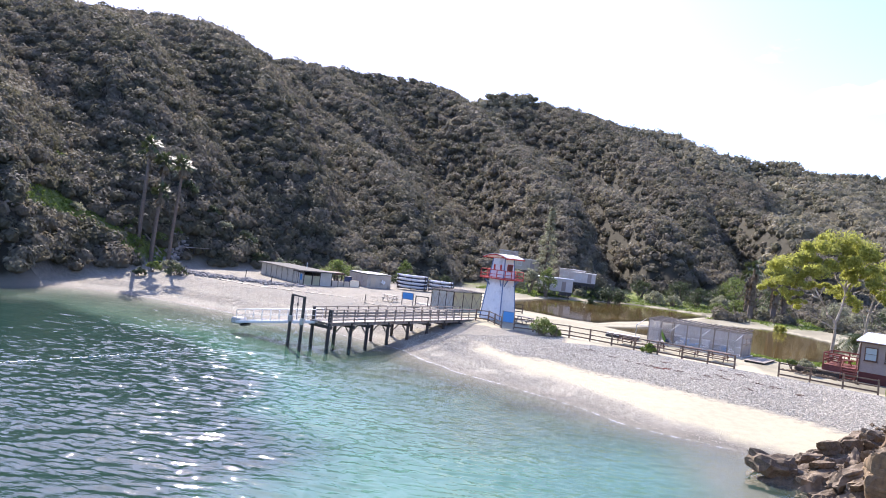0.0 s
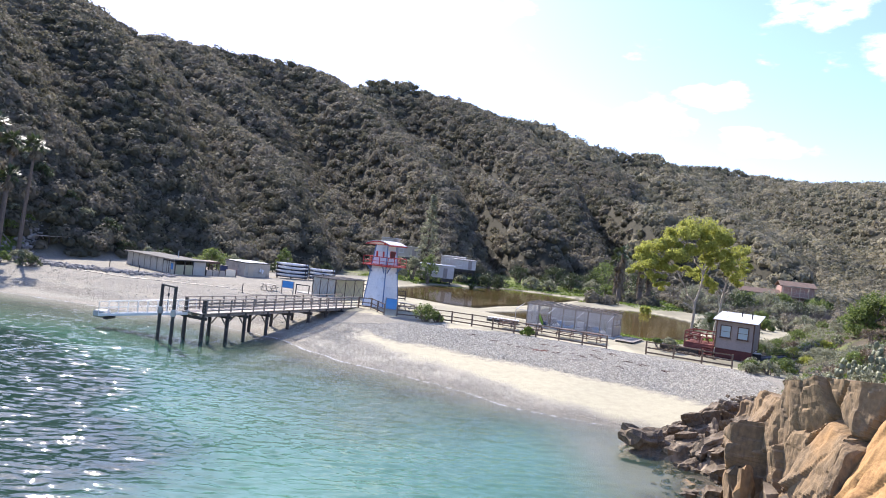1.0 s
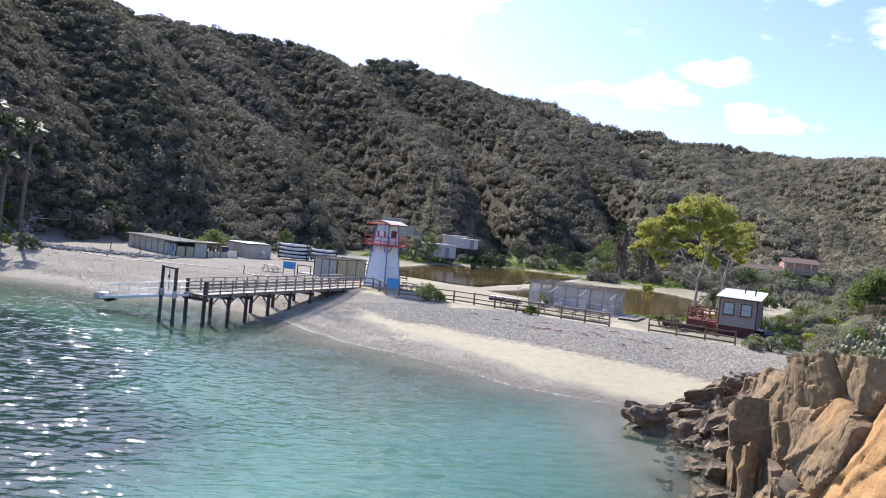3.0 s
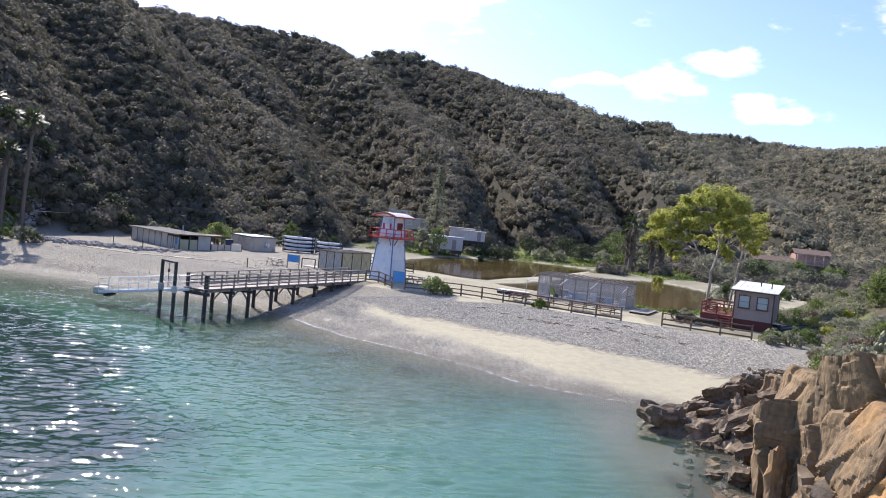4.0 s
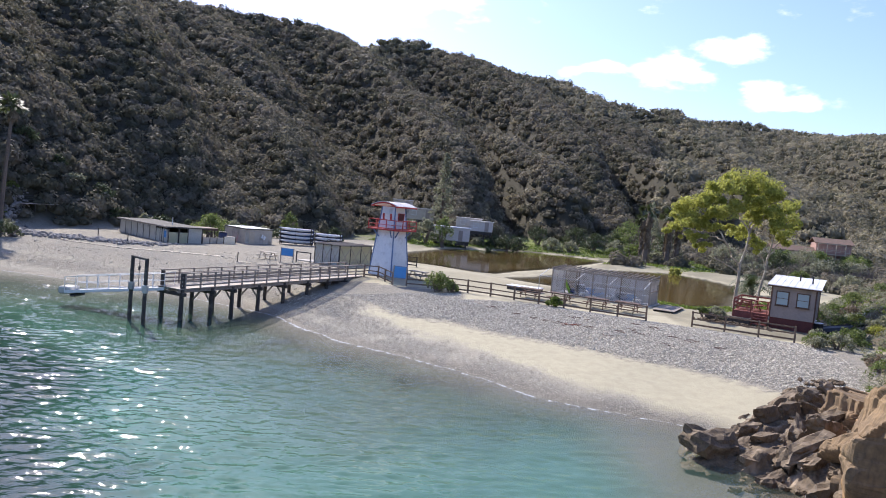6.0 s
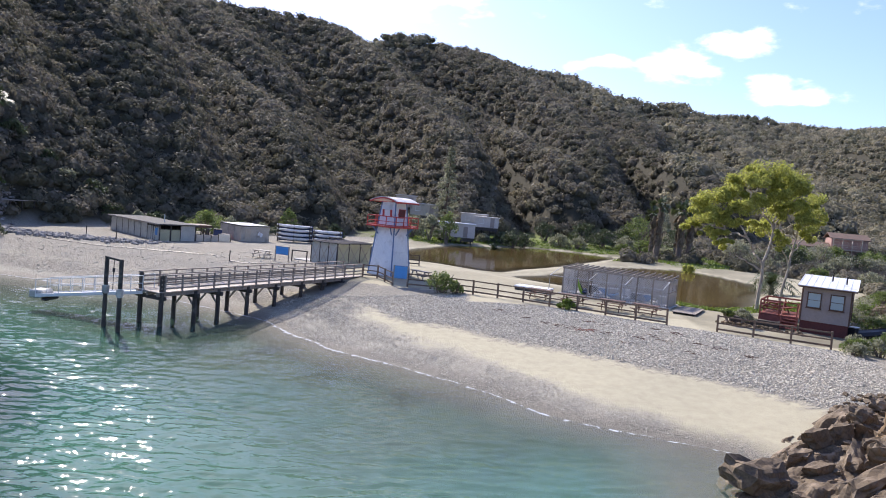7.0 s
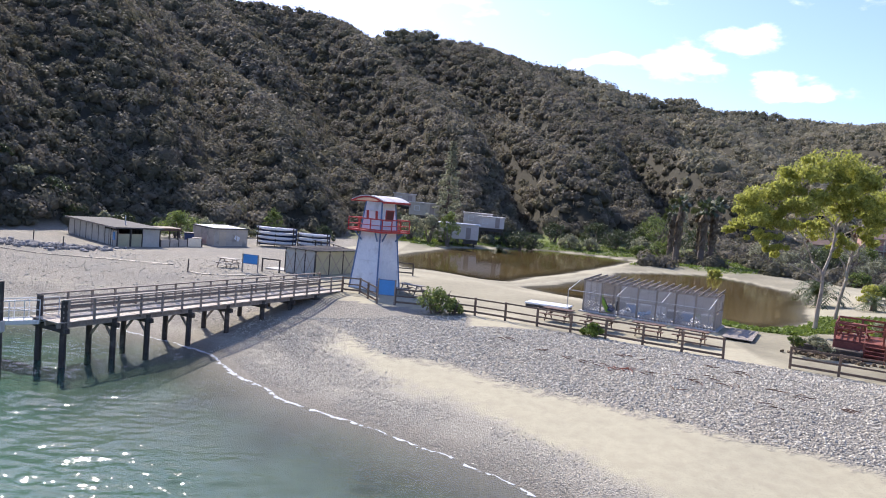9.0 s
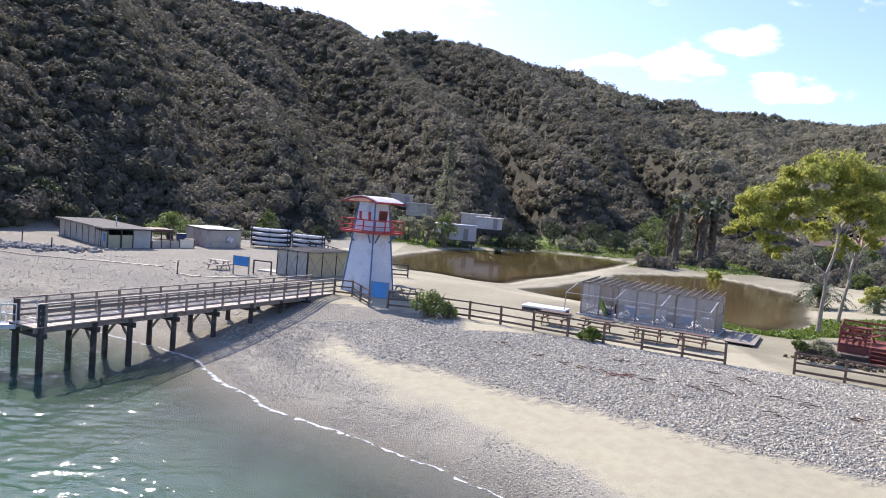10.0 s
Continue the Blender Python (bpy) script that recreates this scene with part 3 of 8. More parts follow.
def ground_height(x, y):
    """The height of the ground and the zones of its cover."""
    x, y = np.asarray(x, float), np.asarray(y, float)
    land = -signed(x, y, SHORE, closed=False, ring=SHORE)
    ripple = fbm(x * 0.12, y * 0.12)
    d = land + 1.2 * fbm(x * 0.25, y * 0.25) * np.clip(1 - np.abs(land) / 40, 0, 1)
    flat = FLOOR_Z - 0.45 * np.clip((-14 - x) / 14, 0, 1)
    rise = np.interp(d, (0, 2, 6.5, 11, 15, 22), (0, 0.2, 0.54, 0.82, 1.0, 1.02))
    hollow = np.interp(d, (0, 2, 3.2, 5.8, 7.6, 9.9, 11.4, 15, 22), (0, 0.10, 0.19, 0.37, 0.49, 0.68, 0.85, 1.0, 1.02))
    by_pier = np.clip((2 - x) / 8, 0, 1)
    rise = rise * (1 - by_pier) + hollow * by_pier
    z = np.where(d < 0, -np.interp(-d, (0, 6, 25, 60, 200), (0, 0.85, 2.8, 4.5, 9)), rise * flat)
    z = z + 0.10 * ripple * np.clip(d / 4, 0, 1) + 0.6 * fbm(x * 0.06, y * 0.06) * np.clip(-d / 20, 0, 1)
    shoal = np.clip(1.25 - np.hypot((x - 10.4) / 4.6, (y - 33) / 9.0) + 0.5 * fbm(x * 0.3, y * 0.3, 3), 0, 1) * (d < 0)
    z = np.where(d < 0, z + (np.maximum(z, -0.30) - z) * np.clip(shoal * 1.6, 0, 1), z)
    z = z + np.where(land > 60, 0.028 * np.clip(y - 138, 0, 400), 0)
    da, db = signed(x, y, POND_A), signed(x, y, POND_B)
    pd = np.maximum(da, db) + 0.9 * fbm(x * 0.3, y * 0.3)
    bank = POND_Z + np.where(pd > 0, -np.clip(pd * 0.2, 0, 1.3), np.clip(-pd * 0.09, 0, 6))
    z = np.where(pd > -9, np.minimum(z, bank), z)
    # hills
    az, r = np.degrees(np.arctan2(x - HX, y - HY)), np.hypot(x - HX, y - HY)
    front = np.clip((100 - np.abs(az)) / 20, 0, 1)
    hill = np.full(x.shape, -50.0)
    for k, (a, el, rc, rf, spur, bow) in enumerate(HILLS):
        e = np.interp(az, a, el, left=-3, right=-3)
        c, f = np.interp(az, a, rc), np.interp(az, a, rf)
        f = f * (1 + 0.10 * fbm(az * 0.35 + 9 * k, az * 0 + k, 3))
        top = HZ + c * np.tan(np.radians(e)) - 1.1 - 0.0015 * c
        s = (r - f) / (c - f)
        sc = np.clip(s, 0, 1)
        foot = 1.6 if k == 0 else 2.5
        up = foot + (top - foot) * ((sc + 0.08) ** bow - 0.08 ** bow) / (1.08 ** bow - 0.08 ** bow)
        warp = az * 0.15 + r * 3.2 / c + 0.54 * k + 0.9 * fbm(az * 0.10 + 3 * k, r * 0.005, 3)
        fold = 0.5 - 0.5 * np.cos(math.pi * warp)
        gully = (fold ** 1.3 - 0.45) * 1.15 * spur * 9.0 * sc * (1 - sc) * (1.0 - 0.35 * sc)
        rough = fbm(x * 0.022 + 40 * k, y * 0.022, 3) * spur * 0.7 * np.clip(sc * (1.02 - sc) * 4, 0, 1)
        up = up - gully + rough + fbm(az * 0.9 + k, az * 0 + 3, 4) * 0.003 * c * np.clip((sc - 0.8) * 5, 0, 1) * np.clip(e / 5, 0, 1)
        down = top - np.clip(s - 1, 0, 9) * (c - f) * 0.6
        h = np.where(s < 0, -50, np.where(s < 1, up, down))
        h = np.where((az < a[0] - 14) | (az > a[-1]), -50, h)
        hill = np.maximum(hill, h)
    hill = np.where(front > 0, hill, -50)
    hill = np.where(x < -40, np.minimum(hill, -0.6 + np.clip(land + 1, 0, 400) * 1.25), hill)
    on_hill = np.clip((hill - z) / 1.0, 0, 1) * (land > -3)
    z = np.where(land > -3, np.maximum(z, hill), z)
    # cliff and the slope above it
    dc = signed(x, y, CLIFF, closed=True)
    dc = dc - 0.9 + 1.1 * fbm(x * 0.5, y * 0.5) + 1.6 * fbm(x * 0.16 + 8, y * 0.16)
    edge = np.interp(y, (-30, 0, 15, 21, 30, 36, 43, 52, 66, 90), (8.5, 7.6, 7.0, 6.3, 4.4, 3.4, 2.5, 2.2, 2.2, 2.2))
    slope = np.interp(y, (0, 30, 36, 45, 55, 75, 95), (0.5, 0.58, 0.55, 0.5, 0.65, 0.6, 0.35))
    up = edge + slope * np.clip(dc - 1.1, 0, 16) + 0.22 * np.clip(dc - 17, 0, 300) + 0.7 * fbm(x * 0.2, y * 0.2)
    wall = np.clip(dc / 1.1, 0, 1)
    face = np.where(dc > 0, 0.15 + (up - 0.15) * wall ** 0.8, -50)
    ledge = np.where((dc > -4) & (y < 44), 0.55 + dc * 0.34 + 0.6 * fbm(x * 0.6, y * 0.6), -50)
    on_cliff = np.clip((np.maximum(face, ledge) - z) / 0.25, 0, 1) * (land > -6)
    z = np.where(land > -6, np.maximum(z, np.maximum(face, ledge)), z)
    steep = on_cliff * np.clip((1.7 - dc) / 0.5, 0, 1) * (y < 50)
    steep = np.maximum(steep, np.clip((dc + np.interp(y, (20, 34, 38, 41), (6.2, 5.4, 3.5, 1.5)) + 2.5 * fbm(x * 0.4, y * 0.4)) / 0.9, 0, 1) * (y < 41) * (dc < 1.6) * (land > -6))
    shingle = np.clip((d - 5.7 - 2.2 * fbm(x * 0.15 + 3, y * 0.15)) / 2.5, 0, 1) * np.where(y < 76, 1, 0.75) * (pd < -6)
    gravel = np.clip((np.interp(x, (-9, -3, 4, 10), (7.4, 5.3, 3.2, 2.3)) + 3.0 * fbm(x * 0.25 + 5, y * 0.25, 3) - d) / 2.4, 0, 1) * (pd < -6)
    shingle = np.maximum(shingle, np.clip((-5 - x + 4 * fbm(x * 0.3, y * 0.3)) / 4.0, 0, 1) * np.clip((d - 1.5) / 2, 0, 1) * 0.62 * (d < 9))
    shingle = np.where(((y > 62.5 + 0.3 * np.clip(-x, 0, 30)) & (x > -13)) | ((x > -1) & (y > 59.5 - 0.42 * np.clip(x - 5, 0, 30))), 0.15, shingle)
    far_bank = np.clip((y - 120) / 12, 0, 1) * (1 - on_hill) * (pd < -1.5)
    grass = np.clip(far_bank * (0.55 + 1.4 * fbm(x * 0.08, y * 0.08)), 0, 1)
    grass = np.maximum(grass, np.clip(1.3 - np.abs(pd + 2.2) / 2.2, 0, 1) * (y < 84) * (x > 12) * 0.85)
    strip = np.interp(az, (-46.5, -44, -42, -40.4, -38.3, -36.3), (9.6, 8.8, 7.4, 5.2, 4.2, 3.0))
    azg = np.clip(1.6 - np.abs(z - strip) / 1.3, 0, 1) * (np.abs(az + 41.5) < 5.8) * (r < 128) * (x < -40)
    grass = np.maximum(grass, np.clip(azg, 0, 1) * np.clip(0.30 + 1.3 * np.abs((r * 0.16 + 1.2 * fbm(x * 0.1, y * 0.1)) % 1.0 - 0.5) + 1.2 * fbm(x * 0.22, y * 0.22), 0, 1))
    grass = np.maximum(grass, np.clip(on_cliff * (dc - 3) / 4, 0, 1) * np.clip(0.1 + 1.6 * fbm(x * 0.12, y * 0.12), 0, 0.5))
    terrace = (((y > 64) & (x > -13)) | ((x > 2) & (y > 59.5))) * (pd < -1) * np.clip(0.26 + 1.0 * fbm(x * 0.14 + 2, y * 0.14), 0, 0.5)
    terrace = np.maximum(terrace, ((x > 14.5) & (y > 55.4 - 0.25 * (x - 14.5)) & (y < 75)) * (pd < -1) * np.clip(0.38 + 0.03 * np.clip(x - 19, 0, 12) + 1.0 * fbm(x * 0.2, y * 0.2), 0, 0.8))
    slope_foot = np.clip((x - 25.5) / 1.5, 0, 1) * (y > 55) * (y < 84) * (pd < -1)
    terrace = np.maximum(terrace, slope_foot * np.clip(0.65 + 0.9 * fbm(x * 0.3, y * 0.3), 0, 0.9))
    grass = np.maximum(grass, slope_foot * np.clip(0.25 + 1.5 * fbm(x * 0.25 + 6, y * 0.25), 0, 0.7))
    steep = np.maximum(steep, slope_foot * np.clip(0.35 + 1.8 * fbm(x * 0.22 + 9, y * 0.22), 0, 0.9))
    soil = np.clip(np.clip((y - 146) / 10, 0, 1) * (land > 60) + terrace + on_hill + on_cliff * np.clip((dc - 0.6) / 0.6, 0, 1) + far_bank * 0.45, 0, 1)
    wet = np.clip(1.25 - np.clip(d, 0, 99) / (1.45 + 1.9 * fbm(x * 0.2, y * 0.2)), 0, 1) + np.clip(1 - np.abs(pd) / 1.0, 0, 1) * 0.8
    bed = np.clip(-d / 3, 0, 1) * (1 - on_hill) * (1 - np.clip(shoal * 1.6, 0, 1))
    wet = wet * (1 - on_hill)
    pond_bed = pd > 0
    return z, np.stack([shingle, grass, steep, gravel], -1), np.stack([np.clip(wet, 0, 1), np.where(pond_bed, 0.8, soil), bed], -1)


def axis_steps(lo, hi, step, out_lo, out_hi, growth=1.09):
    mid = list(np.arange(lo, hi + step / 2, step))
    s, left = step, []
    v = lo
    while v > out_lo:
        s = s * growth
        v -= s
        left.append(v)
    s, v, right = step, hi, []
    while v < out_hi:
        s = s * growth
        v += s
        right.append(v)
    return np.array(left[::-1] + mid + right)


gx = axis_steps(-30, 28, 0.5, -2600, 2600, 1.032)
gy = axis_steps(14, 84, 0.5, -2600, 2600, 1.028)
GX, GY = np.meshgrid(gx, gy)
gz, zone_a, zone_b = ground_height(GX, GY)
nx, ny = len(gx), len(gy)
idx = np.arange(nx * ny).reshape(ny, nx)
quads = np.stack([idx[:-1, :-1], idx[:-1, 1:], idx[1:, 1:], idx[1:, :-1]], -1).reshape(-1, 4)
ground_me = np_mesh("ground", np.stack([GX, GY, gz], -1).reshape(-1, 3), quads, ground_material(), True)
for att, zone in (("zone_a", zone_a), ("zone_b", zone_b)):
    layer = ground_me.color_attributes.new(att, 'FLOAT_COLOR', 'POINT')
    rgba = np.concatenate([zone.reshape(nx * ny, -1), np.ones((nx * ny, 1))], 1)[:, :4].astype(np.float32)
    layer.data.foreach_set("color", rgba.ravel())
ground = tagged(new("ground", ground_me), "shingle and sand beach running up into scrub-covered hills", "ground", kind="structure")


def ground_z(x, y):
    return float(ground_height(np.array([x]), np.array([y]))[0][0])


def ripples(X, Y):
    """Wind ripples: crossing trains of narrow crests, in bands of stronger and weaker breeze."""
    def train(turn, fx, fy, sharp):
        c, s_ = math.cos(turn), math.sin(turn)
        q = smooth_noise((X * c + Y * s_) * fx + 31.7, (Y * c - X * s_) * fy + 12.1)
        return 1 - np.abs(2 * q - 1) if sharp else q
    gust = np.clip(0.9 + 1.3 * fbm(X * 0.09, Y * 0.13, 3), 0.55, 1.35)
    h = 0.07 * (train(0.3, 0.28, 0.55, False) - 0.5) + 0.046 * (train(0.24, 0.9, 1.9, True) - 0.66)
    return h + gust * (0.06 * (train(0.06, 1.9, 4.0, True) - 0.66) + 0.021 * (train(0.5, 3.0, 5.2, True) - 0.66))


def water_sheet(name, xs, ys, z, mat, label, mask=None, ripple=0.0):
    X, Y = np.meshgrid(xs, ys)
    g = ground_height(X, Y)[0]
    depth = np.clip(z - g, 0, 20)
    n_x, n_y = len(xs), len(ys)
    ix = np.arange(n_x * n_y).reshape(n_y, n_x)
    Z = np.full_like(X, z)
    if ripple:
        Z = Z + ripple * ripples(X, Y) * np.clip(depth / 0.5, 0.15, 1)
    q = np.stack([ix[:-1, :-1], ix[:-1, 1:], ix[1:, 1:], ix[1:, :-1]], -1).reshape(-1, 4)
    dq = (z - g).reshape(-1)[q].max(1) > -0.6
    if mask is not None:
        dq &= mask(X.reshape(-1)[q].mean(1), Y.reshape(-1)[q].mean(1))
    me = np_mesh(name, np.stack([X, Y, Z], -1).reshape(-1, 3), q[dq], mat, True)
    at = me.attributes.new("depth", 'FLOAT', 'POINT')
    at.data.foreach_set("value", depth.astype(np.float32).ravel())
    at = me.attributes.new("sandy", 'FLOAT', 'POINT')
    at.data.foreach_set("value", np.clip(0.4 + signed(X, Y, SANDY) / 7.0 + 1.2 * fbm(X * 0.12 + 4, Y * 0.12, 4), 0, 1).astype(np.float32).ravel())
    wd = signed(X, Y, WEED) / 3.0 + 1.6 * fbm(X * 0.18, Y * 0.18, 5)
    at = me.attributes.new("weed", 'FLOAT', 'POINT')
    at.data.foreach_set("value", np.clip(wd + 0.3, 0, 1).astype(np.float32).ravel())
    return tagged(new(name, me), label, "water", kind="structure")


sea_mat = water_material("sea_water", (0.022, 0.16, 0.10), (0.14, 0.16, 0.115), 0.025, 1.7, True)
pond_mat = water_material("lagoon_water", (0.10, 0.066, 0.02), (0.13, 0.092, 0.034), 0.003, 0.5)
water_sheet("water_sea", axis_steps(-32, 14, 0.17, -2550, 2550, 1.05), axis_steps(8, 62, 0.105, -2550, 150, 1.05), 0.0, sea_mat,
            "clear green sea water rippled by the breeze", ripple=1.0)
water_sheet("water_lagoon", np.arange(-16, 40, 0.7), np.arange(70, 152, 0.7), POND_Z, pond_mat, "still brown lagoon water behind the beach")


# ======== plants as many leaves ========
def icosphere(sub):
    bm = fresh()
    bmesh.ops.create_icosphere(bm, subdivisions=sub, radius=1.0)
    v = np.array([p.co[:] for p in bm.verts])
    f = np.array([[q.index for q in p.verts] for p in bm.faces])
    bm.free()
    return v, f


ICO0, ICO1 = icosphere(1), icosphere(2)


def clumps(centres, radii, leaves, leaf, seed, flat=0.75, base=None, core=0.0, droop=0.0):
    """Crowns of separate leaves round the given centres: corners and triangles."""
    g = np.random.default_rng(seed)
    centres, radii = np.asarray(centres, float), np.asarray(radii, float)
    k = len(centres)
    n = k * leaves
    d = g.normal(size=(n, 3))
    d /= np.linalg.norm(d, axis=1, keepdims=True)
    rad = g.random(n) ** 0.45
    c = np.repeat(centres, leaves, 0)
    rr = np.repeat(radii, leaves)
    p = c + d * (rr * rad)[:, None] * np.array([1, 1, flat])
    a = g.normal(size=(n, 3)) + np.array([0, 0, -droop])
    a /= np.linalg.norm(a, axis=1, keepdims=True)
    b = np.cross(a, g.normal(size=(n, 3)))
    b /= np.linalg.norm(b, axis=1, keepdims=True) + 1e-9
    s = leaf * (0.6 + 0.8 * g.random(n))[:, None]
    v = np.stack([p - a * s, p + b * s * 0.42, p + a * s, p - b * s * 0.42], 1).reshape(-1, 3)
    i = np.arange(n)[:, None] * 4
    return v, np.concatenate([i, i + 1, i + 2, i + 3], 1)


def blobs(pos, radii, ico, seed, jag=0.26, flat=0.75):
    """Ragged closed clumps, one at each place: corners and triangles."""
    g = np.random.default_rng(seed)
    v0, f0 = ico
    n, k = len(pos), len(v0)
    sc = radii[:, None, None] * (1 + jag * (g.random((n, k, 1)) * 2 - 1))
    stretch = np.stack([0.8 + 0.5 * g.random(n), 0.8 + 0.5 * g.random(n), flat * (0.7 + 0.6 * g.random(n))], -1)[:, None, :]
    ang = g.random(n) * 6.283
    ca, sa = np.cos(ang)[:, None], np.sin(ang)[:, None]
    vv = v0[None] * sc * stretch
    vx = vv[..., 0] * ca - vv[..., 1] * sa
    vy = vv[..., 0] * sa + vv[..., 1] * ca
    v = np.stack([vx, vy, vv[..., 2]], -1) + pos[:, None, :]
    f = f0[None] + (np.arange(n) * k)[:, None, None]
    return v.reshape(-1, 3), f.reshape(-1, 3)


def hill_scrub(name, az0, az1, r0, r1, cell, leaf, leaves, seed, label, mat):
    """Rounded shrubs standing close together on the slope: each a low dome of leaf sprays over a solid heart, in a tone of its own."""
    g = np.random.default_rng(seed)
    lo_x, hi_x = HX + r1 * min(math.sin(radians(az0)), 0), HX + r1 * math.sin(radians(az1))
    gi, gj = np.meshgrid(np.arange(lo_x, hi_x, cell), np.arange(HY + 0.45 * r0, HY + r1, cell))
    x, y = gi.ravel() + cell * 0.85 * (g.random(gi.size) - 0.5), gj.ravel() + cell * 0.85 * (g.random(gi.size) - 0.5)
    aa, rr = np.arctan2(x - HX, y - HY), np.hypot(x - HX, y - HY)
    keep = (aa > radians(az0)) & (aa < radians(az1)) & (rr > r0) & (rr < r1)
    x, y, aa, rr = x[keep], y[keep], aa[keep], rr[keep]
    z, fza, fzb = ground_height(x, y)
    ok = ((fzb[..., 1] > np.where(x > 44, 0.3, 0.55)) & (fza[..., 2] < 0.3) & ((z > 2.0) | (x < -40)) & (z > 0.9)
          & ((y > 122) | (x < -18) | ((x > 31) & (y > 98))) & ((fza[..., 1] < 0.35) | (x > 44)))
    x, y, z = x[ok], y[ok], z[ok]
    n = len(x)
    patch = fbm(x * 0.03 + 11, y * 0.03, 3)
    size = cell * (0.50 + 0.22 * g.random(n) + 0.42 * g.random(n) ** 4) * (1 + 0.5 * patch)
    tall = size * (0.64 + 0.42 * g.random(n))
    tone = np.clip(0.42 + 0.9 * patch + 0.30 * g.normal(size=n), 0, 1)
    centre = np.stack([x, y, z + 0.05 * tall], -1)
    count = np.maximum(6, (leaves * (size / (0.62 * cell)) ** 2).astype(int))
    k = np.repeat(np.arange(n), count)
    d = g.normal(size=(len(k), 3))
    d[:, 2] = np.abs(d[:, 2]) - 0.12
    d /= np.linalg.norm(d, axis=1, keepdims=True)
    # uneven crowns: a few bulges on each shrub
    ph = g.random((n, 3)) * 6.283
    bulge = 1 + 0.16 * np.sin(3.0 * np.arctan2(d[:, 1], d[:, 0]) + ph[k, 0]) + 0.14 * np.sin(5.0 * d[:, 2] + ph[k, 1] + 2.0 * d[:, 0])
    axes = np.stack([size, size, tall], -1)[k]
    p = centre[k] + d * axes * (bulge * (0.86 + 0.2 * g.random(len(k))))[:, None]
    face = d / axes
    face = face / np.linalg.norm(face, axis=1, keepdims=True) + 0.34 * g.normal(size=p.shape)
    face /= np.linalg.norm(face, axis=1, keepdims=True)
    u = np.cross(face, g.normal(size=p.shape))
    u /= np.linalg.norm(u, axis=1, keepdims=True) + 1e-9
    w = np.cross(face, u)
    sz = leaf * (0.55 + 0.8 * g.random((len(p), 1)))
    v = np.stack([p + u * sz, p - u * sz * 0.5 + w * sz * 0.85, p - u * sz * 0.5 - w * sz * 0.85], 1).reshape(-1, 3)
    v0, f0 = ICO0
    core = (centre[:, None, :] + v0[None] * np.stack([size, size, tall], -1)[:, None, :] * (0.72 + 0.16 * g.random((n, len(v0), 1)))).reshape(-1, 3)
    cf = (f0[None] + (np.arange(n) * len(v0))[:, None, None]).reshape(-1, 3) + len(v)
    me = np_mesh(name, np.concatenate([v, core]), np.concatenate([np.arange(len(v)).reshape(-1, 3), cf]), mat)
    at = me.attributes.new("tone", 'FLOAT', 'POINT')
    at.data.foreach_set("value", np.concatenate([np.repeat(np.clip(tone[k] + 0.06 * g.normal(size=len(k)), 0, 1), 3), np.repeat(tone, len(v0)) * 0.8]).astype(np.float32))
    return tagged(new(name, me), label, "shrubs", kind="stuff")


def scrub_material(name, tones, through_light):
    """Leaves whose colour goes from shrub to shrub through four tones."""
    m = bpy.data.materials.new(name)
    m.use_nodes = True
    n, l = m.node_tree.nodes, m.node_tree.links
    b = n["Principled BSDF"]
    at = n.new("ShaderNodeAttribute")
    at.attribute_name = "tone"
    rp = n.new("ShaderNodeValToRGB")
    els = rp.color_ramp.elements
    for i, (p, c) in enumerate(tones):
        e = els[i] if i < 2 else els.new(p)
        e.position, e.color = p, (*c, 1)
    l.new(at.outputs["Fac"], rp.inputs[0])
    b.inputs["Roughness"].default_value = 0.75
    b.inputs["Specular IOR Level"].default_value = 0.3
    l.new(rp.outputs[0], b.inputs["Base Color"])
    tr = n.new("ShaderNodeBsdfTranslucent")
    l.new(rp.outputs[0], tr.inputs["Color"])
    ms = n.new("ShaderNodeMixShader")
    ms.inputs[0].default_value = through_light
    l.new(b.outputs[0], ms.inputs[1])
    l.new(tr.outputs[0], ms.inputs[2])
    l.new(ms.outputs[0], n["Material Output"].inputs["Surface"])
    return m


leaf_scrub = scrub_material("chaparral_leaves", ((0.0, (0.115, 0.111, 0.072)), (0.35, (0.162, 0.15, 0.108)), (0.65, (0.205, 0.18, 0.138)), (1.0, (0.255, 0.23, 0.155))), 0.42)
# paler than the near scrub: distance haze and valley sunlight put into leaf colour
leaf_hazed = scrub_material("hazed_scrub_leaves", ((0.0, (0.16, 0.155, 0.10)), (0.4, (0.245, 0.225, 0.155)), (0.7, (0.31, 0.275, 0.195)), (1.0, (0.37, 0.34, 0.22))), 0.4)
hill_scrub("hillside_scrub", -62, 40, 62, 170, 2.3, 0.25, 150, 21, "dense grey-green chaparral shrubs on the lower slope", leaf_scrub)
hill_scrub("hillside_scrub", -62, -20, 74, 128, 2.0, 0.23, 110, 22, "dark green shrubs filling the steep foot of the hill", leaf_scrub)
hill_scrub("hillside_scrub", -50, 13, 170, 300, 2.75, 0.40, 92, 31, "dense brown-green chaparral shrubs on the steep slope", leaf_scrub)
hill_scrub("hillside_scrub", 13, 40, 170, 235, 2.75, 0.40, 92, 32, "grey-green chaparral shrubs round the mouth of the valley", leaf_scrub)
hill_scrub("hillside_scrub", 13, 38, 235, 500, 4.0, 0.66, 60, 42, "grey-green scrub on the valley sides, colour paled for sunlight and haze", leaf_hazed)
hill_scrub("hillside_scrub", -35, 13, 300, 500, 4.0, 0.66, 66, 41, "brown-green chaparral shrubs on the high slope", leaf_scrub)
hill_scrub("hillside_scrub", -17, 36, 500, 1010, 6.6, 1.15, 36, 51, "distant grey-green scrub on the far ridges, colour paled for haze", leaf_hazed)


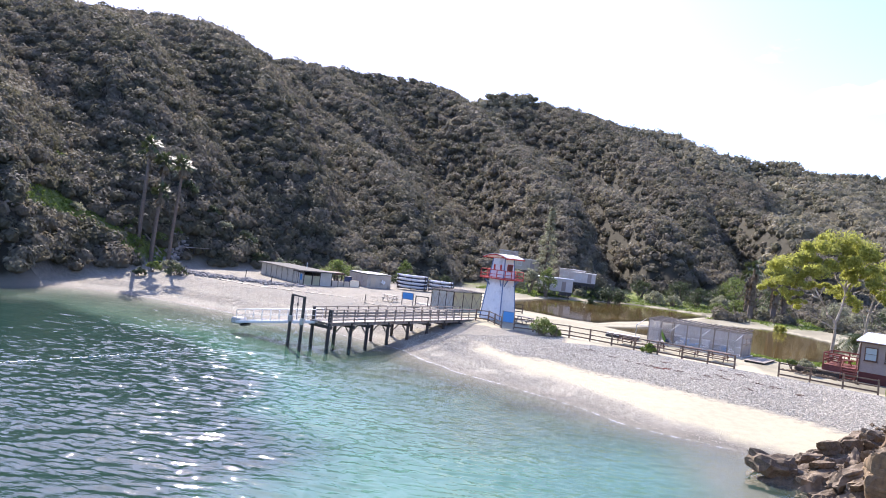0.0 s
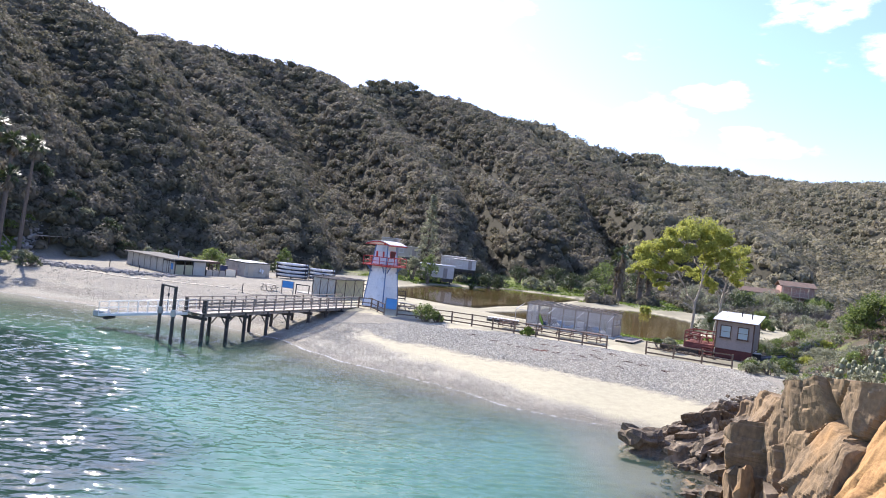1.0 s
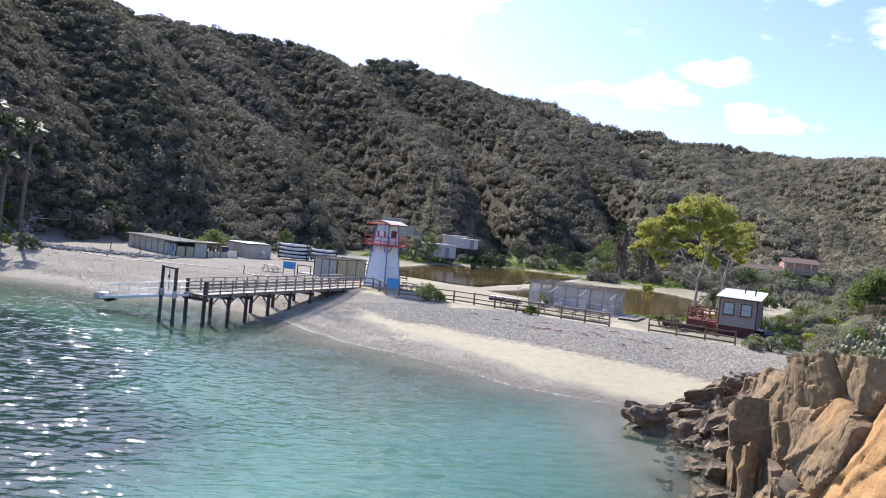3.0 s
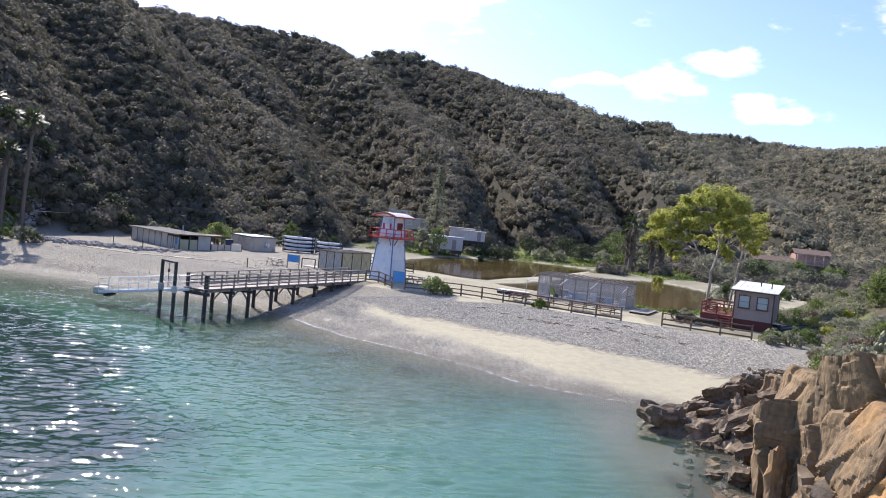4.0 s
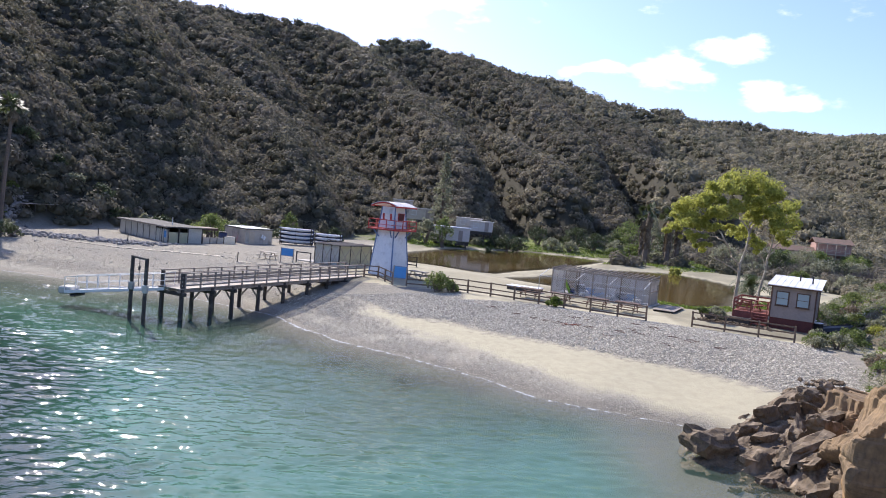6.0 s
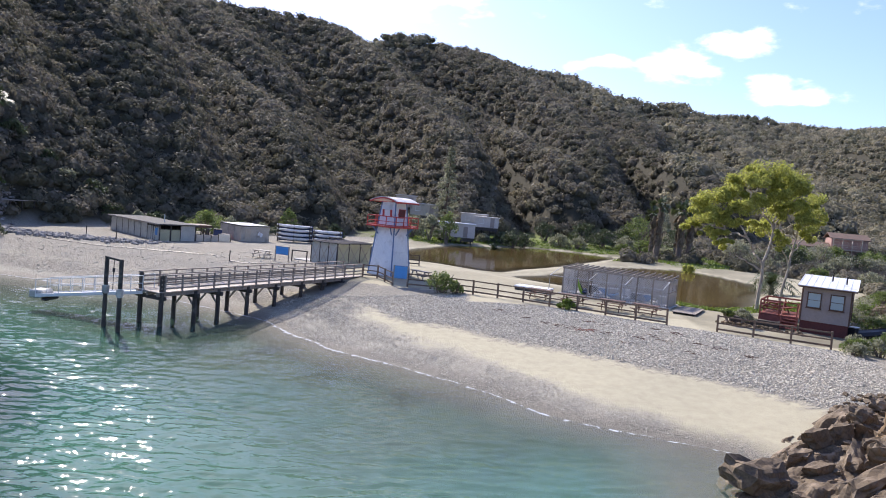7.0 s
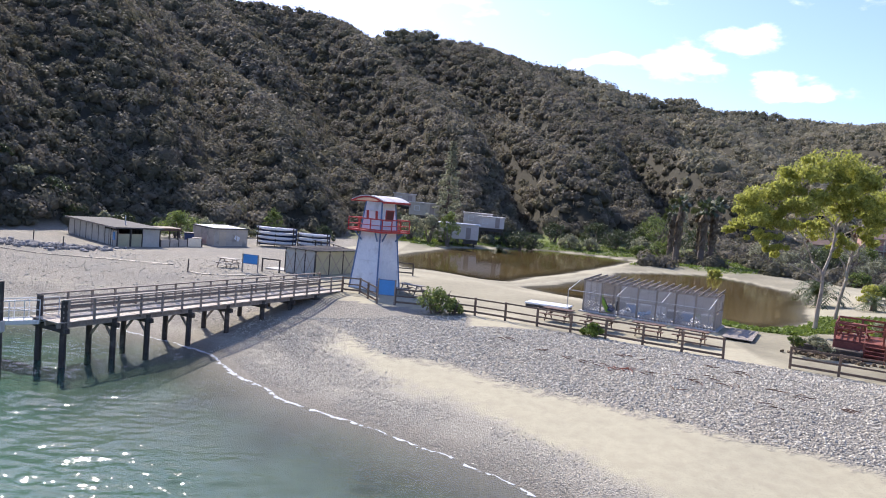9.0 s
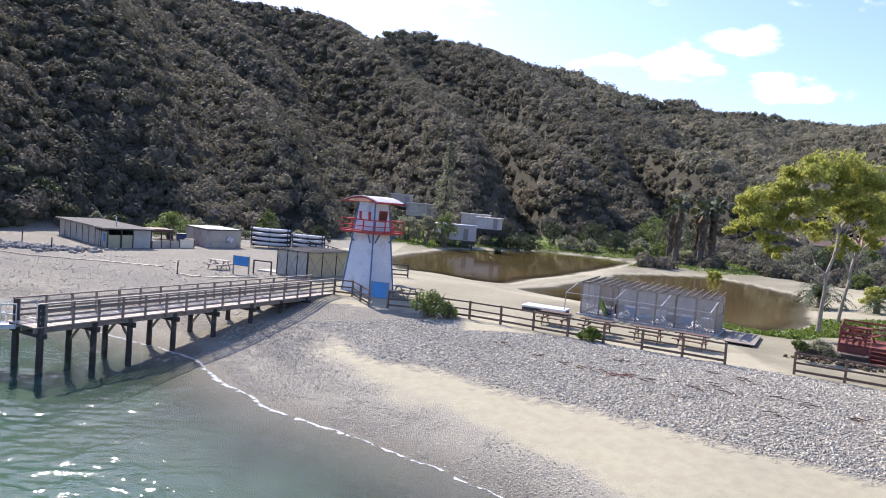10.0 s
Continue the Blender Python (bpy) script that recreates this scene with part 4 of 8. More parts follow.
# ======== things: the tower and the pier ========
def frame_box(bm, w, h, t, d, z0=0.0):
    """A rectangular frame in the x-z plane, standing on z0."""
    box(bm, (t, d, h), (-w / 2 + t / 2, 0, z0 + h / 2), bevel=0.008)
    box(bm, (t, d, h), (w / 2 - t / 2, 0, z0 + h / 2), bevel=0.008)
    box(bm, (w - 2 * t, d, t), (0, 0, z0 + t / 2), bevel=0.008)
    box(bm, (w - 2 * t, d, t), (0, 0, z0 + h - t / 2), bevel=0.008)
    return bm


def quad_slab(bm, corners, normal, t):
    """A slab with the given four outer corners, t thick."""
    n = Vector(normal).normalized() * t
    top = [bm.verts.new(Vector(c)) for c in corners]
    low = [bm.verts.new(Vector(c) - n) for c in corners]
    bm.faces.new(top)
    bm.faces.new(low[::-1])
    for i in range(4):
        bm.faces.new((top[i], low[i], low[(i + 1) % 4], top[(i + 1) % 4]))
    bmesh.ops.recalc_face_normals(bm, faces=bm.faces[:])
    return bm


def lookout_tower(m):
    t = thing("lookout_tower", m, "white wooden lighthouse-shaped tower with red gallery and blue edges", "tower")
    total, gal = 6.35, 4.25

    def half(h):
        return (2.6 - (2.6 - 1.5) * h / total) / 2

    cuts = (-0.4, 2.1, gal, total)
    for q in range(4):
        rot = Matrix.Rotation(q * math.pi / 2, 4, 'Z')
        for h0, h1 in zip(cuts, cuts[1:]):
            a, b = half(h0), half(h1)
            g = 0.006
            pts = [(-a + g, -a, h0 + g), (a - g, -a, h0 + g), (b - g, -b, h1 - g), (-b + g, -b, h1 - g)]
            bm = quad_slab(fresh(), [rot @ Vector(p) for p in pts], rot @ Vector((0, -1, 0.1)), 0.05)
            part("wall_panel", bm, tower_white, t)
        a, b = half(-0.4), half(total)
        part("corner_trim", beam(fresh(), rot @ Vector((-a, -a, -0.4)), rot @ Vector((-b, -b, total)), 0.11, 0.11, 0.01, up=rot @ Vector((1, -1, 0))), trim_blue, t, "blue corner board")
    gf = part("gallery_floor", box(fresh(), (3.25, 3.25, 0.12), (0, 0, gal), bevel=0.02), paint_red, t, "red gallery deck")
    del gf
    for q in range(4):
        rot = Matrix.Rotation(q * math.pi / 2, 4, 'Z')
        e = 1.57
        for i, u in enumerate((-e, -0.5, 0.5)):
            part("gallery_post", beam(fresh(), rot @ Vector((u, -e, gal)), rot @ Vector((u, -e, gal + 0.88)), 0.07, bevel=0.008), paint_red, t)
        for h, w in ((0.88, 0.08), (0.45, 0.05), (0.14, 0.07)):
            part("gallery_rail", beam(fresh(), rot @ Vector((-e, -e, gal + h)), rot @ Vector((e, -e, gal + h)), w, bevel=0.006), paint_red, t)
        for u in (-0.75, 0.75):
            part("bracket", beam(fresh(), rot @ Vector((u, -half(3.55), 3.55)), rot @ Vector((u * 1.25, -1.5, gal - 0.08)), 0.09, bevel=0.01), trim_blue, t, "dark slanting bracket")
    # barrel roof, its axis along x
    n, w, rise, ln = 12, 3.05, 0.36, 3.0
    for k, (dz, th, mt, nm, over) in enumerate(((0.0, 0.07, roof_pale, "roof", 0.0), (-0.10, 0.10, paint_red, "fascia", 0.02))):
        bm = fresh()
        rows = []
        for i in range(n + 1):
            y = -w / 2 + w * i / n
            z = total + 0.02 + rise * (1 - (2 * y / w) ** 2) + dz
            rows.append((y, z))
        span = [(-ln / 2, ln / 2)] if k == 0 else [(-ln / 2 - over, -ln / 2 + 0.1), (ln / 2 - 0.1, ln / 2 + over)]
        for x0, x1 in span:
            vt = [[bm.verts.new((x, y, z + th)) for x in (x0, x1)] for y, z in rows]
            vb = [[bm.verts.new((x, y, z)) for x in (x0, x1)] for y, z in rows]
            for i in range(n):
                bm.faces.new((vt[i][0], vt[i][1], vt[i + 1][1], vt[i + 1][0]))
                bm.faces.new((vb[i][0], vb[i + 1][0], vb[i + 1][1], vb[i][1]))
                for s in (0, 1):
                    bm.faces.new((vt[i][s], vt[i + 1][s], vb[i + 1][s], vb[i][s]))
            for i in (0, n):
                bm.faces.new((vt[i][0], vt[i][1], vb[i][1], vb[i][0]))
        bmesh.ops.recalc_face_normals(bm, faces=bm.faces[:])
        part(nm, bm, mt, t, "weathered pale roof sheet" if k == 0 else "red roof edge")
    for s in (-1, 1):
        part("eave_board", box(fresh(), (ln, 0.06, 0.14), (0, s * (w / 2 + 0.02), total + 0.02)), paint_red, t)
    # openings of the lantern room: a shuttered window and a closed red hatch
    h = gal + 1.15
    a = half(h) + 0.035
    win = part("window", frame_box(fresh(), 0.62, 0.62, 0.06, 0.06, -0.31), pipe_white, t, "small white-framed window")
    win.matrix_basis = Matrix.Translation((-a, 0, h)) @ Matrix.Rotation(-math.pi / 2, 4, 'Z') @ Matrix.Rotation(0.09, 4, 'X')
    pane = part("pane", box(fresh(), (0.5, 0.02, 0.5)), kayak_white, win)
    for s in (-1, 1):
        sh = part("shutter", box(fresh(), (0.2, 0.05, 0.62), (s * 0.42, -0.02, 0), bevel=0.01), paint_red, win, "red shutter")
    ht = part("hatch", box(fresh(), (0.8, 0.05, 0.72), bevel=0.01), skirt_red, t, "closed dark red hatch")
    part("hatch_frame", frame_box(fresh(), 0.9, 0.82, 0.05, 0.07, -0.41), paint_red, ht)
    ht.matrix_basis = Matrix.Translation((0.05, -a, h)) @ Matrix.Rotation(0.09, 4, 'X')
    return t


lookout_tower(pose(-8.18, 70.4, 2.12, rz=60))


def board_sign(m, w, h, lift, label):
    t = thing("sign_board", m, label, "sign")
    for s in (-1, 1):
        part("post", beam(fresh(), (s * (w / 2 + 0.04), 0, -0.4), (s * (w / 2 + 0.04), 0, lift + h + 0.05), 0.09, bevel=0.01), wood_grey, t)
    part("board", box(fresh(), (w, 0.05, h), (0, 0, lift + h / 2), bevel=0.01), sign_blue, t, "plain blue panel")
    for z in (lift, lift + h):
        part("batten", box(fresh(), (w + 0.1, 0.07, 0.05), (0, 0, z), bevel=0.006), trim_blue, t)
    return t


board_sign(pose(-6.4, 64.8, 2.12, rz=-6), 1.05, 0.98, 0.42, "blue painted board fixed to the beach fence")
board_sign(pose(-18.9, 74.0, 1.95, rz=-12), 1.3, 0.72, 0.7, "blue board on two posts on the shingle")

PIER_O, PIER_D = Vector((-18.53, 49.75, 0)), Vector((0.4165, 0.9091, 0))
PIER_N = Vector((-0.9091, 0.4165, 0))
PIER_L, PIER_W, DECK_Z = 20.2, 1.85, 2.08


def at_pier(s, n, z):
    return PIER_O + PIER_D * s + PIER_N * n + Vector((0, 0, z))


def pier():
    t = thing("pier", Matrix(), "weathered wooden pier on dark piles above the water", "pier")
    pile_bm = rod(fresh(), (0, 0, -4.2), (0, 0, 0), 0.16, 0.135, 9)
    pile_me = bpy.data.meshes.new("pier_post")
    pile_bm.to_mesh(pile_me)
    pile_bm.free()
    pile_me.materials.append(wood_dark)
    for i, s in enumerate((0, 2.5, 4.4, 7.0, 9.7, 12.5, 15.0, 17.4)):
        for n in (0.0, PIER_W):
            z = DECK_Z - 0.12 if i else DECK_Z + 0.95
            shared("pier_post", pile_me, t, Matrix.Translation(at_pier(s, n, z)) @ Matrix.Rotation(0.7 * i, 4, 'Z'))
        part("cap_beam", beam(fresh(), at_pier(s, -0.35, DECK_Z - 0.40), at_pier(s, PIER_W + 0.35, DECK_Z - 0.40), 0.2, 0.24, 0.02), wood_dark, t)
        if i < 5 and i:
            for n0, n1 in ((0.0, 0.75), (PIER_W, PIER_W - 0.75)):
                part("knee_brace", beam(fresh(), at_pier(s + 0.05, n0, DECK_Z - 1.25), at_pier(s + 0.05, n1, DECK_Z - 0.45), 0.1, 0.1, 0.01), wood_grey, t)
    for n in (0.02, PIER_W / 2, PIER_W - 0.02):
        part("stringer", beam(fresh(), at_pier(-0.3, n, DECK_Z - 0.18), at_pier(PIER_L, n, DECK_Z - 0.18), 0.12, 0.24, 0.012), wood_grey, t)
    plank_bm = box(fresh(), (0.19, PIER_W + 0.3, 0.05), bevel=0.006)
    plank_me = bpy.data.meshes.new("plank")
    plank_bm.to_mesh(plank_me)
    plank_bm.free()
    plank_me.materials.append(wood_deck)
    ang = math.atan2(PIER_D.y, PIER_D.x)
    g = random.Random(3)
    for i in range(int((PIER_L + 0.3) / 0.2)):
        p = at_pier(-0.25 + 0.2 * i, PIER_W / 2, DECK_Z - 0.03 + g.uniform(-0.006, 0.006))
        shared("plank", plank_me, t, Matrix.Translation(p) @ Matrix.Rotation(ang + g.uniform(-0.012, 0.012), 4, 'Z'))
    post_bm = box(fresh(), (0.1, 0.1, 1.15), (0, 0, 0.42), bevel=0.01)
    post_me = bpy.data.meshes.new("rail_post")
    post_bm.to_mesh(post_me)
    post_bm.free()
    post_me.materials.append(wood_grey)
    for n in (-0.1, PIER_W + 0.1):
        for i in range(17):
            p = at_pier(0.15 + 1.25 * i, n, DECK_Z)
            shared("rail_post", post_me, t, Matrix.Translation(p) @ Matrix.Rotation(ang, 4, 'Z'))
        for z, w, h in ((0.98, 0.16, 0.06), (0.70, 0.045, 0.10), (0.43, 0.045, 0.10), (0.18, 0.045, 0.10)):
            part("rail", beam(fresh(), at_pier(-0.1, n, DECK_Z + z), at_pier(PIER_L, n, DECK_Z + z), w, h, 0.008), wood_grey, t)
    return t


pier()


def guide_piles():
    t = thing("mooring_frame", Matrix(), "pair of tall dark piles joined by a crossbar beside the pier", "piles")
    a, b = Vector((-19.8, 47.42, 0)), Vector((-21.2, 48.4, 0))
    for p in (a, b):
        part("mooring_post", rod(fresh(), p + Vector((0, 0, -4)), p + Vector((0, 0, 4.05)), 0.135, 0.115, 10), wood_dark, t)
        part("collar", box(fresh(), (0.3, 0.3, 0.5), p + Vector((0, 0, 2.15)), bevel=0.03), wall_grey, t, "pale plastic sleeve")
    part("crossbar", beam(fresh(), a + Vector((0, 0, 3.98)), b + Vector((0, 0, 3.98)), 0.1, 0.12, 0.01), wood_dark, t)
    part("hoist_rope", rod(fresh(), (a + b) / 2 + Vector((0, 0, 3.9)), (a + b) / 2 + Vector((0, 0, 2.2)), 0.02, sides=5), plastic_black, t)
    part("hoist_block", box(fresh(), (0.12, 0.12, 0.26), (a + b) / 2 + Vector((0, 0, 3.35)), bevel=0.03), plastic_black, t)
    return t


guide_piles()


def gangway():
    t = thing("gangway", Matrix(), "pale aluminium gangway with pipe rails hung from the pier head", "gangway")
    a, b = Vector((-19.75, 50.55, 1.9)), Vector((-26.9, 51.3, 0.9))
    d = (b - a).normalized()
    side = Vector((-d.y, d.x, 0)).normalized() * 0.6
    part("walkway", beam(fresh(), a, b, 1.2, 0.07, 0.01), roof_white, t)
    for s in (-1, 1):
        o = side * s
        part("chord", beam(fresh(), a + o, b + o, 0.07, 0.2, 0.01), pipe_white, t)
        for h, r in ((1.0, 0.028), (0.55, 0.02)):
            part("hand_rail", rod(fresh(), a + o + Vector((0, 0, h)), b + o + Vector((0, 0, h)), r, sides=7), pipe_white, t)
        for i in range(10):
            p = a.lerp(b, i / 9) + o
            part("stanchion", rod(fresh(), p, p + Vector((0, 0, 1.0)), 0.022, sides=6), pipe_white, t)
    part("float", box(fresh(), (0.9, 1.1, 0.5), b + Vector((-0.1, 0, 0.08)), bevel=0.08), wall_grey, t, "grey float box at the free end")
    part("bumper", box(fresh(), (0.4, 1.2, 0.16), b + Vector((0.5, 0, -0.2)), bevel=0.04), plastic_black, t)
    return t


gangway()


def rail_fence(points, label, rails=((1.02, 0.09), (0.58, 0.09), (0.2, 0.12)), mat=None, height=1.1, spacing=2.05):
    mat = mat or wood_fence
    t = thing("rail_fence", Matrix(), label, "fence")
    post_bm = box(fresh(), (0.12, 0.12, height + 0.5), (0, 0, height / 2 - 0.25), bevel=0.012)
    me = bpy.data.meshes.new("post")
    post_bm.to_mesh(me)
    post_bm.free()
    me.materials.append(mat)
    g = random.Random(len(points))
    for (ax, ay), (bx, by) in zip(points, points[1:]):
        a, b = Vector((ax, ay, 0)), Vector((bx, by, 0))
        n = max(1, round((b - a).length / spacing))
        for i in range(n):
            p, q = a.lerp(b, i / n), a.lerp(b, (i + 1) / n)
            p.z, q.z = ground_z(p.x, p.y), ground_z(q.x, q.y)
            for e in ((p, q) if i == n - 1 and (bx, by) == points[-1] else (p,)):
                shared("post", me, t, Matrix.Translation(e) @ pose(0, 0, 0, g.uniform(-1.5, 1.5), g.uniform(-1.5, 1.5), math.degrees(math.atan2(by - ay, bx - ax))))
            for h, w in rails:
                off = Vector((0, 0, h + g.uniform(-0.02, 0.02)))
                part("rail", beam(fresh(), p + off, q + off, 0.05, w, 0.006), mat, t)
    return t


rail_fence([(-10.0, 67.9), (-8.7, 67.6), (-7.0, 64.9)], "short brown rail fence between the pier and the board")
rail_fence([(-5.8, 64.8), (-3.9, 64.35), (-2.2, 63.4), (-0.5, 62.45), (12.4, 56.35)], "long brown timber rail fence along the top of the shingle")
rail_fence([(15.4, 55.6), (17.35, 54.8), (19.3, 53.95), (21.3, 53.1)], "brown timber rail fence before the cabin garden")
rail_fence([(-23, 104), (-17.5, 96), (-12.6, 86.5), (-10.4, 82.5)], "dark ranch rail fence behind the boat sheds", mat=wood_dark)
rail_fence([(-9.2, 80.5), (-6.6, 80.6)], "dark rail fence at the lagoon edge", mat=wood_dark)


# ======== the lattice store, its tables and terrace ========
def lattice(bm, w, h, pitch=0.19, strip=0.05, t=0.012):
    """Crossed diagonal laths over a w x h panel in the x-z plane, from the corner (0, 0)."""
    for s in (1, -1):
        k = -h if s == 1 else 0.0
        while k < (w if s == 1 else w + h):
            lo = max(0.0, -k) if s == 1 else max(0.0, k - w)
            hi = min(h, w - k) if s == 1 else min(h, k)
            if hi - lo > 0.08:
                a, b = Vector((k + s * lo, s * 0.006, lo)), Vector((k + s * hi, s * 0.006, hi))
                beam(bm, a, b, strip, t, up=(0, 1, 0))
            k += pitch
    return bm


def lattice_store():
    L, D, hgt = 8.6, 3.2, 2.15
    m = Matrix.Translation((14.6, 65.2, 2.2)) @ Matrix.Rotation(math.atan2(-0.42, 0.906), 4, 'Z')
    t = thing("lattice_store", m, "open-roofed grey lattice store full of plastic gear on the terrace", "shed")
    # local x runs from the near left corner (-L) to the near right corner (0), y to the back
    part("floor_slab", box(fresh(), (L + 0.5, D + 0.4, 0.14), (-L / 2, D / 2, -0.02), bevel=0.02), concrete, t)
    n = 7
    pm = {}
    for i in range(n + 1):
        for y in (0.0, D):
            part("post", box(fresh(), (0.1, 0.1, hgt), (-L * i / n, y, hgt / 2), bevel=0.01), wood_grey, t)
    for y in (0.0, D):
        for z in (0.12, 1.15, hgt - 0.05):
            part("plate", box(fresh(), (L, 0.06, 0.1), (-L / 2, y + 0.06, z), bevel=0.008), wood_grey, t)
    for x in (0.0, -L):
        for z in (0.12, 1.15, hgt - 0.05):
            part("plate", box(fresh(), (0.06, D, 0.1), (x, D / 2, z), bevel=0.008), wood_grey, t)
    w = L / n - 0.1
    bm = lattice(fresh(), w, hgt - 0.12)
    lat = bpy.data.meshes.new("lattice_panel")
    bm.to_mesh(lat)
    bm.free()
    lat.materials.append(lattice_grey)
    for i in range(n):
        for y in (0.0, D):
            if y == 0.0 and i == n - 2:
                continue
            shared("lattice_panel", lat, t, Matrix.Translation((-L * (i + 1) / n + 0.05, y, 0.06)))
    for x in (0.0, -L):
        for k in range(2):
            shared("lattice_panel", lat, t, Matrix.Translation((x, 0.15 + k * 1.5, 0.06)) @ Matrix.Rotation(math.pi / 2, 4, 'Z'))
    part("side_board", box(fresh(), (0.04, D - 0.1, 0.95), (0.06, D / 2, 0.55), bevel=0.01), wall_beige, t, "plain board on the lower end wall")
    part("side_board", box(fresh(), (0.04, D - 0.1, 0.4), (0.06, D / 2, 1.9), bevel=0.01), wall_beige, t)
    raf = box(fresh(), (0.05, D + 0.9, 0.12), bevel=0.008)
    rme = bpy.data.meshes.new("rafter")
    raf.to_mesh(rme)
    raf.free()
    rme.materials.append(wood_grey)
    for i in range(19):
        shared("rafter", rme, t, Matrix.Translation((-L * i / 18, D / 2 + 0.1, hgt + 0.14)) @ Matrix.Rotation(radians(2.5), 4, 'X'))
    for y in (0.2, D / 2, D - 0.2):
        part("roof_batten", box(fresh(), (L + 0.2, 0.06, 0.05), (-L / 2, y, hgt + 0.06 + 0.04 * (y - D / 2)), bevel=0.006), wood_grey, t)
    # pipe frame of a missing awning
    for i in range(4):
        x = -L * i / 3 - (0.5 if i == 3 else 0.1)
        part("awning_pole", rod(fresh(), (x, -1.9, -0.1), (x, -1.9, 1.55), 0.03, sides=7), steel, t)
        part("awning_arm", rod(fresh(), (x, -1.9, 1.55), (x + 0.15, -0.05, hgt - 0.05), 0.026, sides=7), pipe_white, t)
    part("awning_bar", rod(fresh(), (-L - 0.5, -1.9, 1.55), (-0.1, -1.9, 1.55), 0.026, sides=7), steel, t)
    return t, m


store, store_m = lattice_store()


def kayak_mesh(name, length, width, depth, mat):
    bm = fresh()
    n, k = 14, 8
    rows = []
    for i in range(n + 1):
        u = -1 + 2 * i / n
        w = width / 2 * (1 - abs(u) ** 2.6) ** 0.8 + 0.004
        d = depth / 2 * (1 - 0.55 * abs(u) ** 2.5)
        rows.append([bm.verts.new((u * length / 2, w * math.cos(2 * math.pi * j / k), d * math.sin(2 * math.pi * j / k) * (0.7 if j < k / 2 else 1.0) + 0.10 * abs(u) ** 3))
                     for j in range(k)])
    for r0, r1 in zip(rows, rows[1:]):
        for j in range(k):
            bm.faces.new((r0[j], r0[(j + 1) % k], r1[(j + 1) % k], r1[j]))
    bm.faces.new(rows[0][::-1])
    bm.faces.new(rows[-1])
    bmesh.ops.recalc_face_normals(bm, faces=bm.faces[:])
    me = bpy.data.meshes.new(name)
    bm.to_mesh(me)
    bm.free()
    me.materials.append(mat)
    return me


def kayak(m, mat, label, group="", length=3.2):
    t = thing("kayak", m, label, "kayak", group)
    hull = new("hull", kayak_mesh("hull", length, 0.66, 0.34, mat))
    hull.parent = t
    bm = fresh()
    bmesh.ops.create_cone(bm, cap_ends=True, segments=12, radius1=0.22, radius2=0.25, depth=0.06, matrix=Matrix.Translation((-0.1, 0, 0.12)) @ Matrix.Diagonal((1.7, 0.9, 1, 1)))
    part("cockpit", bm, plastic_black, t)
    return t


g_st = random.Random(11)
for i in range(6):
    lx = -1.3 - i * 1.15
    mm = store_m @ Matrix.Translation((lx, 1.4 + g_st.uniform(-0.3, 0.3), 0.28)) @ pose(0, 0, 0, g_st.uniform(-8, 8), 0, 90 + g_st.uniform(-15, 15))
    kayak(mm, (kayak_white, kayak_blue, kayak_white, sign_blue, kayak_white, kayak_blue)[i], ("white", "dark blue", "white", "bright blue", "white", "dark blue")[i] + " plastic kayak lying in the lattice store", "kayaks in the store", 2.6)
kayak(store_m @ Matrix.Translation((-7.1, 0.25, 0.55)) @ pose(0, 0, 0, 0, 62, 20), plastic_green, "lime green kayak leaning in the store doorway", "", 1.6)


def gear_box(m, mat, label, size):
    t = thing("storage_box", m, label, "box")
    part("tub", box(fresh(), size, (0, 0, size[2] / 2), bevel=0.03), mat, t)
    part("lid", box(fresh(), (size[0] + 0.05, size[1] + 0.05, 0.06), (0, 0, size[2] + 0.03), bevel=0.015), kayak_white, t)
    return t


for i in range(7):
    mm = store_m @ Matrix.Translation((-0.9 - 1.0 * i + g_st.uniform(-0.2, 0.2), 2.6, 0.06)) @ pose(0, 0, 0, 0, 0, g_st.uniform(-20, 20))
    gear_box(mm, (wall_grey, sign_blue, plastic_black, kayak_white)[i % 4], ("grey", "blue", "black", "white")[i % 4] + " plastic storage box with white lid in the store", (0.7, 0.5, 0.5 + 0.25 * g_st.random()))


def picnic_table(m, mat, label, group):
    t = thing("picnic_table", m, label, "picnic table", group)
    for i in range(4):
        part("top_board", box(fresh(), (1.85, 0.17, 0.045), (0, -0.27 + 0.18 * i, 0.74), bevel=0.008), mat, t)
    for s in (-1, 1):
        for k in (0, 1):
            part("seat_board", box(fresh(), (1.85, 0.13, 0.045), (0, s * (0.62 + 0.14 * k), 0.44), bevel=0.008), mat, t)
        x = s * 0.62
        part("cross_beam", box(fresh(), (0.05, 1.5, 0.1), (x, 0, 0.37), bevel=0.008), mat, t)
        part("top_beam", box(fresh(), (0.05, 0.68, 0.08), (x, 0, 0.68), bevel=0.008), mat, t)
        for q in (-1, 1):
            part("leg", beam(fresh(), (x, q * 0.62, 0.0), (x, q * 0.22, 0.72), 0.05, 0.1, 0.008), mat, t)
    return t


for px, py, a in ((4.6, 63.3, -24), (6.9, 61.9, -26), (9.6, 60.9, -22), (11.8, 60.0, -28)):
    picnic_table(pose(px, py, ground_z(px, py) + 0.02, 0, 0, a), wood_brown, "dark brown wooden picnic table behind the beach fence", "picnic tables on the terrace")
picnic_table(pose(-21.6, 76.3, ground_z(-21.6, 76.3), 0, 0, -15), wood_deck, "pale weathered picnic table on the shingle", "picnic tables on the beach")
picnic_table(pose(-5.2, 68.6, ground_z(-5.2, 68.6), 0, 0, -30), wood_grey, "grey weathered picnic table beside the tower", "")

